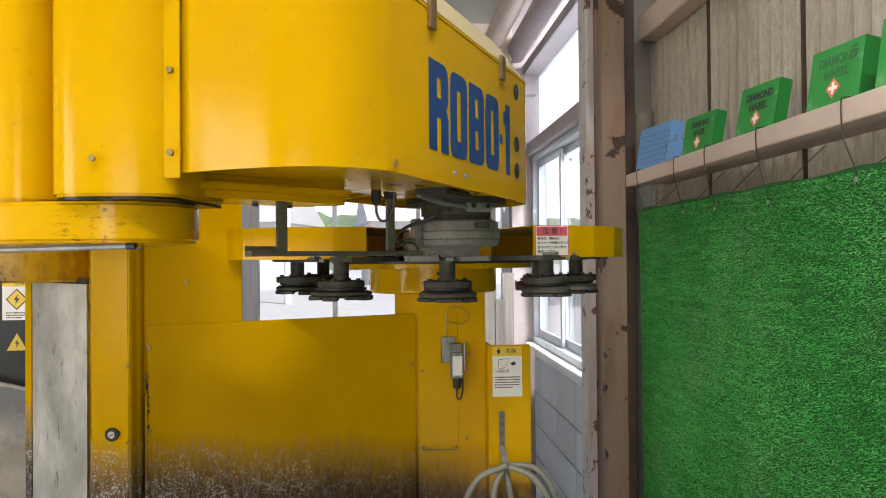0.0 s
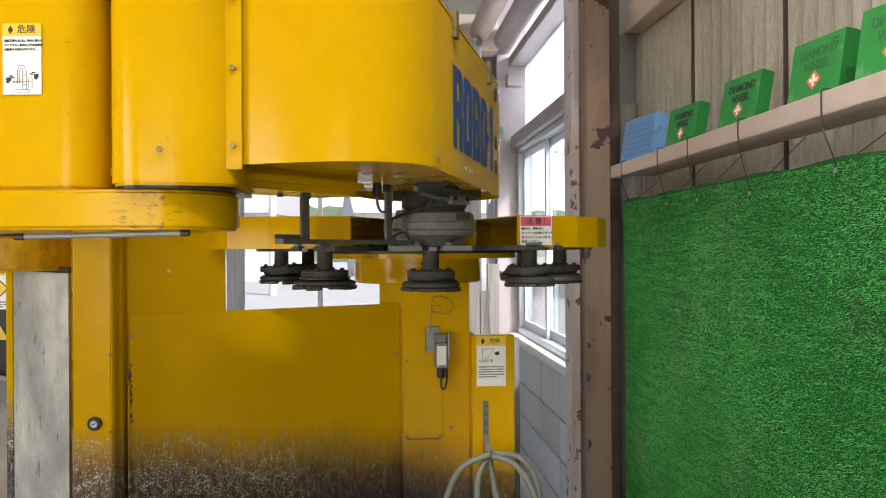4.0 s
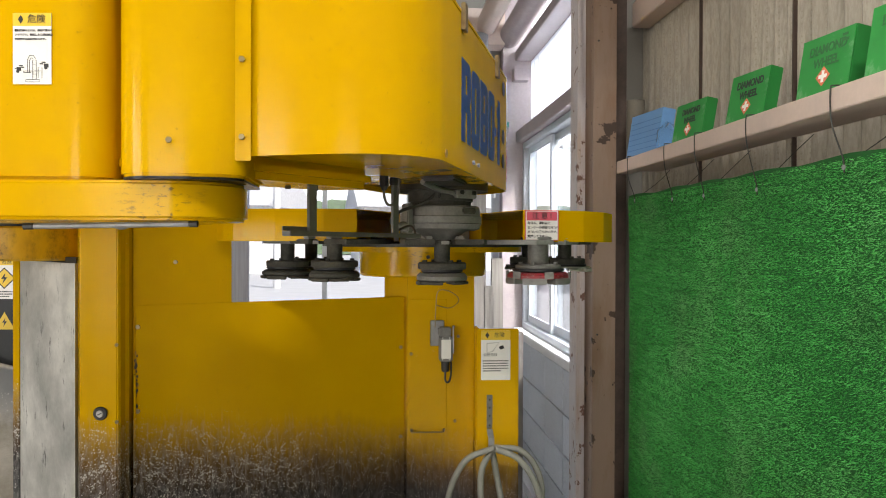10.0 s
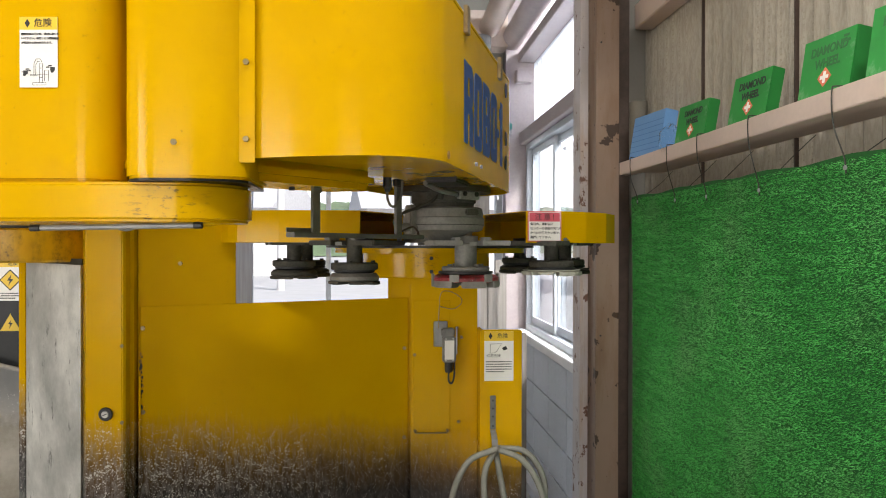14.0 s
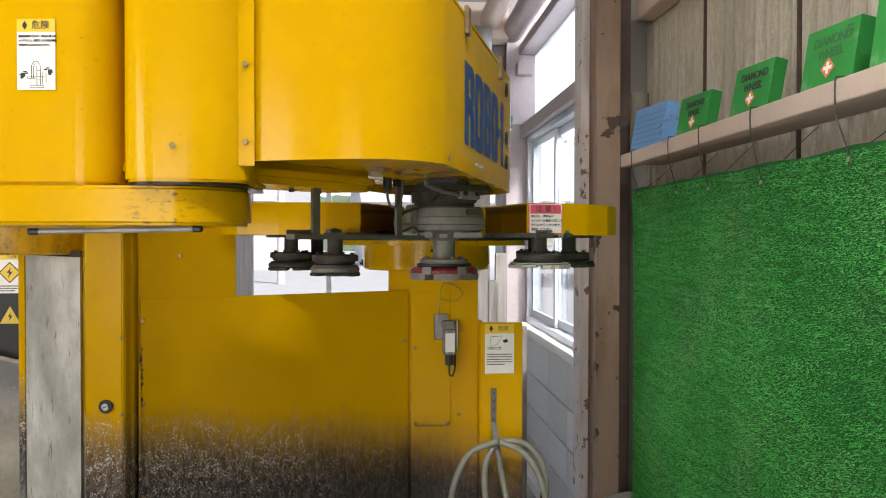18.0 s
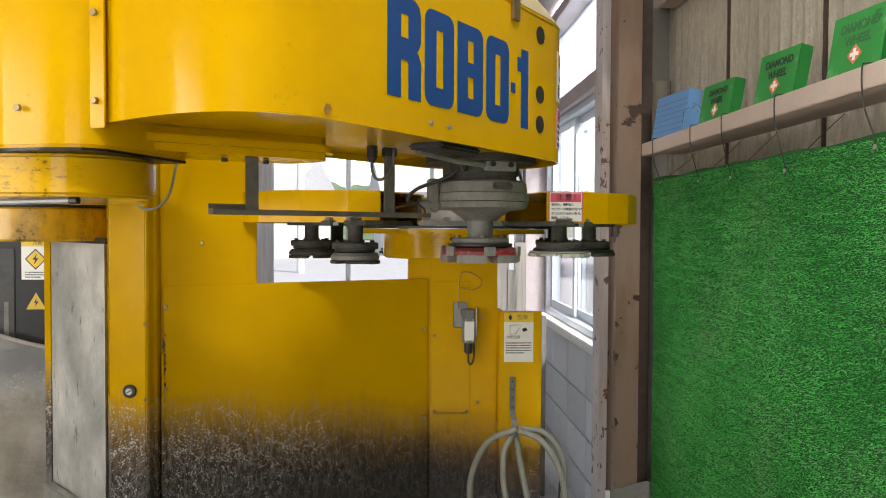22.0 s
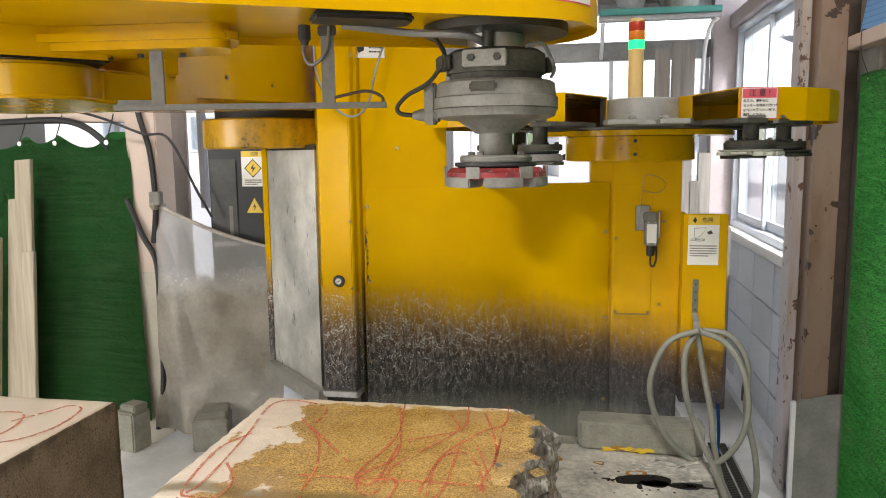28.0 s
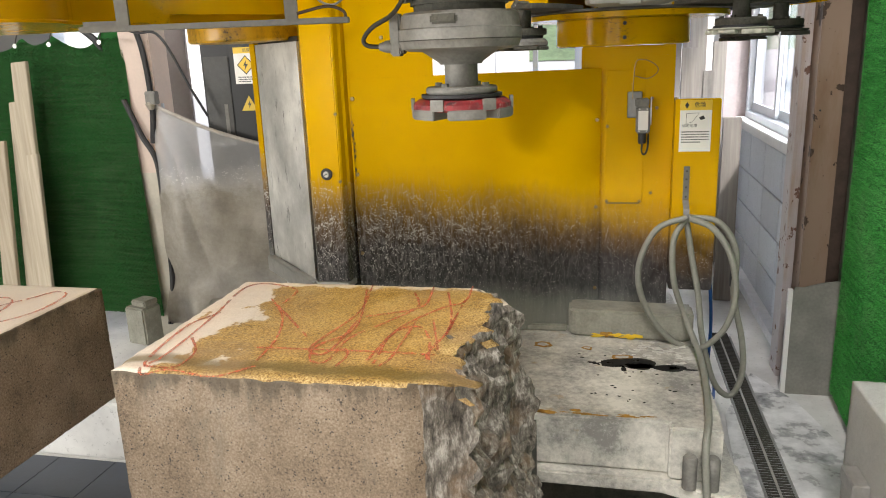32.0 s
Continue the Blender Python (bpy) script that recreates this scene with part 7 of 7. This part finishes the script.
# dusty clear tarp
tp = bmesh.new()
cols = []
NU, NV = 72, 80
for i in range(NU + 1):
    u = i / NU
    c = []
    for j in range(NV + 1):
        v = j / NV
        zt = 1.196 - 0.17 * u - 0.02 * math.sin(math.pi * u)
        z = zt + (0.315 - zt) * v
        x = -1.682 + 0.5 * u - 0.02 * v * (1 - u)
        y = 2.56 - 0.045 * math.sin(math.pi * min(v, 0.8)) * (0.6 + 0.4 * math.sin(5 * u))
        # slack folds fan out from the tied corner and sag across the foot
        fan = math.atan2(v + 0.08, u + 0.1)
        y -= 0.022 * abs(math.sin(6.5 * fan + 1.5 * noise.noise((u * 2, v * 2, 3.0)))) * min(1, 2.2 * v)
        y -= 0.03 * max(0.0, math.sin(3.2 * u + 8.5 * v + 1.2 * noise.noise((u * 3, v * 3, 8.0)))) ** 2 * max(0.0, v - 0.35)
        y -= 0.16 * max(0.0, v - 0.78) * (1 + 0.8 * noise.noise((u * 5, v * 4, 1.0)))
        y += 0.016 * noise.noise((u * 7, v * 7, 5.0)) * v
        z += 0.03 * max(0.0, v - 0.7) * noise.noise((u * 6, 2.0, v * 5))
        c.append(tp.verts.new((x, y, z)))
    cols.append(c)
for a, b in zip(cols, cols[1:]):
    for j in range(NV):
        tp.faces.new((a[j], b[j], b[j + 1], a[j + 1]))
bmesh.ops.solidify(tp, geom=tp.faces[:], thickness=0.002)
ta = thing("tarp", "dusty translucent plastic tarp tied to the post", "tarp")
part("sheet", tp, TARP, ta, "", 0, True)
part("hem", T([(-1.682 + 0.5 * u, 2.555, 1.197 - 0.17 * u - 0.02 * math.sin(math.pi * u)) for u in (0, 0.12, 0.25, 0.38, 0.5, 0.62, 0.75, 0.88, 1)], 0.0075, 8), plain("dusty_hem_tape", (0.4, 0.37, 0.33), 0.6, 0.0, 0.25, 30), ta, "rolled dusty hem", 0, True)
part("knot", LA([(0.012, -0.02), (0.02, 0.0), (0.01, 0.025)], n=10), TARP, ta, "", 0, True, pose(-1.682, 2.54, 1.2))
for x, y, w, d, h, turn, label in ((-1.43, 2.43, 0.13, 0.14, 0.12, 20, "grey stone block lying in the dust"), (-1.72, 2.36, 0.1, 0.09, 0.15, -14, "small dusty stone offcut on the floor")):
    ob_s = thing("stone_offcut", label, "stone", m=pose(x, y, 0.29, 0, 0, turn))
    part("body", P([(-w / 2, -d / 2), (w / 2, -d / 2), (w / 2, d / 2), (-w / 2, d / 2)], 0, h), BLOCKC, ob_s, "", 0.006)
    part("cap", B(-w * 0.3, -d * 0.3, h, w * 0.45, d * 0.45, h + 0.025), BLOCKC, ob_s, "", 0.005)
for xt, xb, w, zt, y in ((-2.16, -2.25, 0.068, 1.38, 2.44), (-2.233, -2.33, 0.04, 1.229, 2.46), (-2.137, -2.205, 0.05, 1.03, 2.40), (-2.30, -2.40, 0.06, 1.08, 2.42)):
    pk = thing("plank", "rough pale pine plank leaning on the turf", "plank", "planks against the turf")
    part("board", P([(xb - w * 0.65, 0.22), (xb + w * 0.65, 0.22), (xt + w / 2, zt), (xt - w / 2, zt - 0.004)], 0, 0.018), PLANK, pk, "", 0.002, False, Matrix(((1, 0, 0, 0), (0, 0, 1, y), (0, 1, 0, 0), (0, 0, 0, 1))))

# ---- far corner: boards, shelf, blower ----
for x0, x1, zt, y in ((0.385, 0.475, 1.985, 4.66), (0.478, 0.612, 2.02, 4.62), (0.30, 0.44, 1.28, 4.30), (0.45, 0.56, 1.33, 4.34), (0.58, 0.64, 1.2, 4.45), (0.66, 0.735, 1.36, 4.70), (0.63, 0.72, 0.98, 3.95)):
    w_b = thing("leaning_board", "weathered grey board standing in the corner", "board", "boards in the far corner")
    part("board", B(x0, y, 0.0, x1, y + 0.03, zt), BROWNWOOD, w_b, "", 0.003)
ts = thing("corner_shelf", "teal painted shelf on curved white brackets", "shelf")
part("deck", B(0.05, 4.5, 2.165, 0.735, 4.77, 2.20), TEAL, ts, "", 0.003)
part("rail", B(0.05, 4.52, 2.135, 0.735, 4.56, 2.1645), STEEL, ts)
part("bracket", T(smooth_path([(0.715, 4.53, 2.13), (0.69, 4.6, 2.10), (0.68, 4.72, 1.98), (0.68, 4.76, 1.75)]), 0.012, 8), WHITEP, ts, "", 0, True)
part("bracket", T(smooth_path([(0.07, 4.53, 2.13), (0.07, 4.6, 2.10), (0.07, 4.72, 2.0), (0.07, 4.84, 1.96)]), 0.012, 8), WHITEP, ts, "", 0, True)
bw2 = thing("blower", "grey industrial blower with a terminal box", "blower", m=pose(0.52, 4.62, 2.2))
part("casing", LA([(0.10, 0.0), (0.10, 0.2), (0.12, 0.215), (0.12, 0.235), (0.1, 0.25), (0.1, 0.55)], n=32), CAST, bw2, "", 0, True)
part("terminal_box", B(-0.13, -0.135, 0.05, 0.0, -0.09, 0.19), STEEL, bw2, "", 0.006)
for x, z in ((-0.02, 0.07), (-0.02, 0.17)):
    bolt(bw2, (x, -0.135, z), (0, -1, 0), 0.01, 0.006, BRIGHT, "screw")
part("cable", T(smooth_path([(-0.13, -0.1, 0.17), (-0.15, -0.1, 0.12), (-0.14, -0.1, 0.04), (-0.12, -0.1, 0.004)]), 0.004, 6), BLACK, bw2)
pb = bmesh.new()
bmesh.ops.create_icosphere(pb, subdivisions=4, radius=0.12)
for v in pb.verts:
    v.co = Vector((v.co.x * 0.9, v.co.y * 0.7, v.co.z * 1.6)) * (1 + 0.2 * noise.noise(v.co * 14) + 0.12 * noise.noise(v.co * 40))
tagged(part("plastic_sack", pb, sheet("milky_sack", (0.6, 0.6, 0.6), (0.6, 0.6, 0.6)), None, "", 0, False, pose(0.24, 4.62, 2.39)), "crumpled milky plastic sack on the shelf", "sack")
# housings for the added overhead lamps, none of them in view
for tx, ty, tz, turn, watts in TUBES:
    tb = thing("tube_light", "white fluorescent tube fitting added out of view under the ceiling", "ceiling light", "ceiling lights", m=pose(tx, ty, tz + 0.25, 0, 0, turn))
    part("housing", B(-0.62, -0.09, -0.09, 0.62, 0.09, 0.0), WHITEP, tb, "", 0.004)
    if ty < 2.8 and tz < 4:
        for q in (-0.4, 0.4):
            part("hanger_rod", LA([(0.006, 0.0005), (0.006, 7.2 - tz - 0.25)], q, 0.0, 8), STEEL, tb)
    part("reflector", P([(-0.09, 0.0), (-0.12, -0.1), (-0.115, -0.1), (-0.085, 0.0)], -0.62, 0.62), WHITEP, tb, "", 0, False, pose(0, 0, 0, 90, 0, 90))
    part("reflector", P([(0.09, 0.0), (0.12, -0.1), (0.115, -0.1), (0.085, 0.0)], -0.62, 0.62), WHITEP, tb, "", 0, False, pose(0, 0, 0, 90, 0, 90))

# ---- tools ----
BUFF = plain("pale_slurry_disc", (0.42, 0.42, 0.36), 0.8, 0.0, 0.25, 30, 150, 0.2)
SPECS = [
    ("dark slurry-caked grinding head hanging in the carousel", 0.078, 0.026, SLURRY, 6, SLURRY, 0.006),
    ("grinding head with a reddish worn rim", 0.07, 0.028, SLURRY, 6, SLURRY, 0.0),
    ("grey grinding head with two stepped discs", 0.068, 0.03, CAST, 5, SLURRY, 0.002),
    ("red-rimmed diamond grinding wheel with notched pads", 0.0895, 0.028, REDWHEEL, 0, CAST, 0.004, 0.029, 0.012),
    ("pale flat polishing disc caked with dried slurry", 0.084, 0.012, BUFF, 8, SLURRY, -0.002),
    ("dark polishing disc with a thin pad", 0.08, 0.016, SLURRY, 4, SLURRY, 0.0),
    ("dark slurry-caked grinding head hanging in the carousel", 0.074, 0.026, SLURRY, 6, SLURRY, 0.0),
    ("dark slurry-caked grinding head hanging in the carousel", 0.066, 0.024, DARK, 6, SLURRY, 0.0),
    ("broad dark polishing head with a lumpy pad", 0.086, 0.022, SLURRY, 9, SLURRY, 0.006),
]
tools = [make_tool(*spec) for spec in SPECS]
for k in range(6):
    a0 = 60 * k + 8
    part("pad", P(arc(0, 0, 0.0902, a0, a0 + 44, 9) + arc(0, 0, 0.045, a0 + 44, a0, 9), 1.3565, 1.3735), CAST, tools[3], "grey abrasive pad", 0.002)
    part("paint_splash", P(arc(0, 0, 0.0904, a0 + 40, a0 + 56, 6) + arc(0, 0, 0.085, a0 + 56, a0 + 40, 6), 1.372, 1.391), CAST, tools[3])

# ---- motion of the arm, the carousel and the tools ----
# seconds, spindle x, y, heading of the lettered side, lift of the arm
ARM = [
    (0.0, 0.112, 1.816, 26.2, 0.003), (0.5, 0.111, 1.880, 22.0, 0.004), (0.9, 0.109, 1.937, 18.3, 0.004), (1.1, 0.108, 1.943, 17.95, 0.004),
    (2.0, 0.108, 1.945, 17.95, 0.004), (16.8, 0.108, 1.945, 17.95, 0.003), (17.1, 0.108, 1.945, 17.95, 0.000), (17.5, 0.108, 1.945, 17.95, -0.0077),
    (18.0, 0.108, 1.945, 17.95, -0.0163), (18.5, 0.108, 1.945, 17.95, -0.015), (19.0, 0.108, 1.945, 17.95, -0.010), (19.5, 0.108, 1.945, 17.95, -0.004),
    (20.0, 0.108, 1.943, 17.95, 0.0007), (20.5, 0.111, 1.918, 19.5, 0.0034), (21.0, 0.114, 1.845, 25.0, 0.003), (21.5, 0.118, 1.754, 30.9, 0.002),
    (22.0, 0.121, 1.659, 36.4, 0.002), (22.5, 0.100, 1.581, 41.3, 0.0015), (23.0, 0.057, 1.506, 45.3, 0.0), (23.5, -0.011, 1.434, 48.9, 0.0),
    (24.0, -0.078, 1.365, 53.0, 0.0), (24.5, -0.147, 1.288, 57.4, 0.0), (25.0, -0.209, 1.212, 62.6, 0.0), (25.5, -0.227, 1.197, 64.2, 0.0),
    (26.0, -0.232, 1.198, 64.5, 0.0), (27.5, -0.232, 1.200, 64.4, 0.0), (28.0, -0.219, 1.217, 63.2, 0.0), (28.5, -0.206, 1.233, 62.0, 0.0),
    (29.0, -0.205, 1.234, 61.9, -0.001), (30.0, -0.205, 1.234, 61.9, -0.019), (31.0, -0.205, 1.234, 61.9, -0.037), (32.0, -0.205, 1.234, 61.9, -0.060),
]
QUILL = [(0.0, 0.0), (17.0, 0.0), (27.4, 0.0), (27.6, -0.006), (28.0, -0.04), (28.4, -0.069), (29.0, -0.071), (32.0, -0.071)]
SPIN = [(0.0, 0.0), (3.9, 0.0), (4.3, -3.0), (5.5, -23.3), (6.0, -29.2), (6.5, -36.0), (7.0, -42.0), (7.5, -48.2), (8.0, -55.6), (8.5, -61.2), (9.0, -67.0), (9.5, -73.0), (10.0, -78.4), (10.5, -84.2), (11.0, -90.0), (11.5, -97.4), (12.0, -102.8), (12.5, -105.0), (13.0, -107.0), (14.0, -111.2), (14.5, -113.0), (15.5, -116.8), (16.5, -119.8), (16.8, -120.0), (32.0, -120.0)]
PIVOT = (-1.0, 2.2)


def at_time(rows, t):
    ts_ = [r[0] for r in rows]
    return [float(np.interp(t, ts_, [r[k] for r in rows])) for k in range(1, len(rows[0]))]


def motions():
    times = sorted({r[0] for r in ARM} | {r[0] for r in QUILL})
    lows, upps, mots, red = [], [], [], []
    for t in times:
        x, y, h, lift = at_time(ARM, t)
        q = at_time(QUILL, t)[0]
        hr = radians(h)
        ex = x + GROWN * (EX * math.sin(hr) - EY * math.cos(hr))
        ey = y + GROWN * (EX * math.cos(hr) + EY * math.sin(hr))
        turn = math.degrees(math.atan2(ey - PIVOT[1], ex - PIVOT[0])) + 90
        lows.append((t, pose(PIVOT[0], PIVOT[1], lift, 0, 0, turn)))
        upps.append((t, pose(x, y, lift, 0, 0, 90 - h)))
        mots.append((t, pose(x, y, lift + q - 0.01, 0, 0, 90 - h)))
        if t >= 18.0:
            red.append((t, pose(x, y, lift + q + float(np.interp(t, [18, 20], [0.0053, 0.0143])), 0, 0, 90 - h - 72)))
    walk(low, lows)
    walk(upp, upps)
    walk(mot, mots)
    walk(rot, [(t, pose(CX, CY, 0, 0, 0, a)) for t, a in SPIN])
    for k, tool in enumerate(tools):
        rows = []
        for t, a in SPIN:
            if k == 3 and t > 17:
                break
            b = radians(270 + 40 * k + a)
            rows.append((t, pose(CX + CR * math.cos(b), CY + CR * math.sin(b), -0.011, 0, 0, 40 * k + a)))
        if k == 3:
            rows.append((17.5, rows[-1][1]))
            rows += red
        walk(tool, rows)


motions()
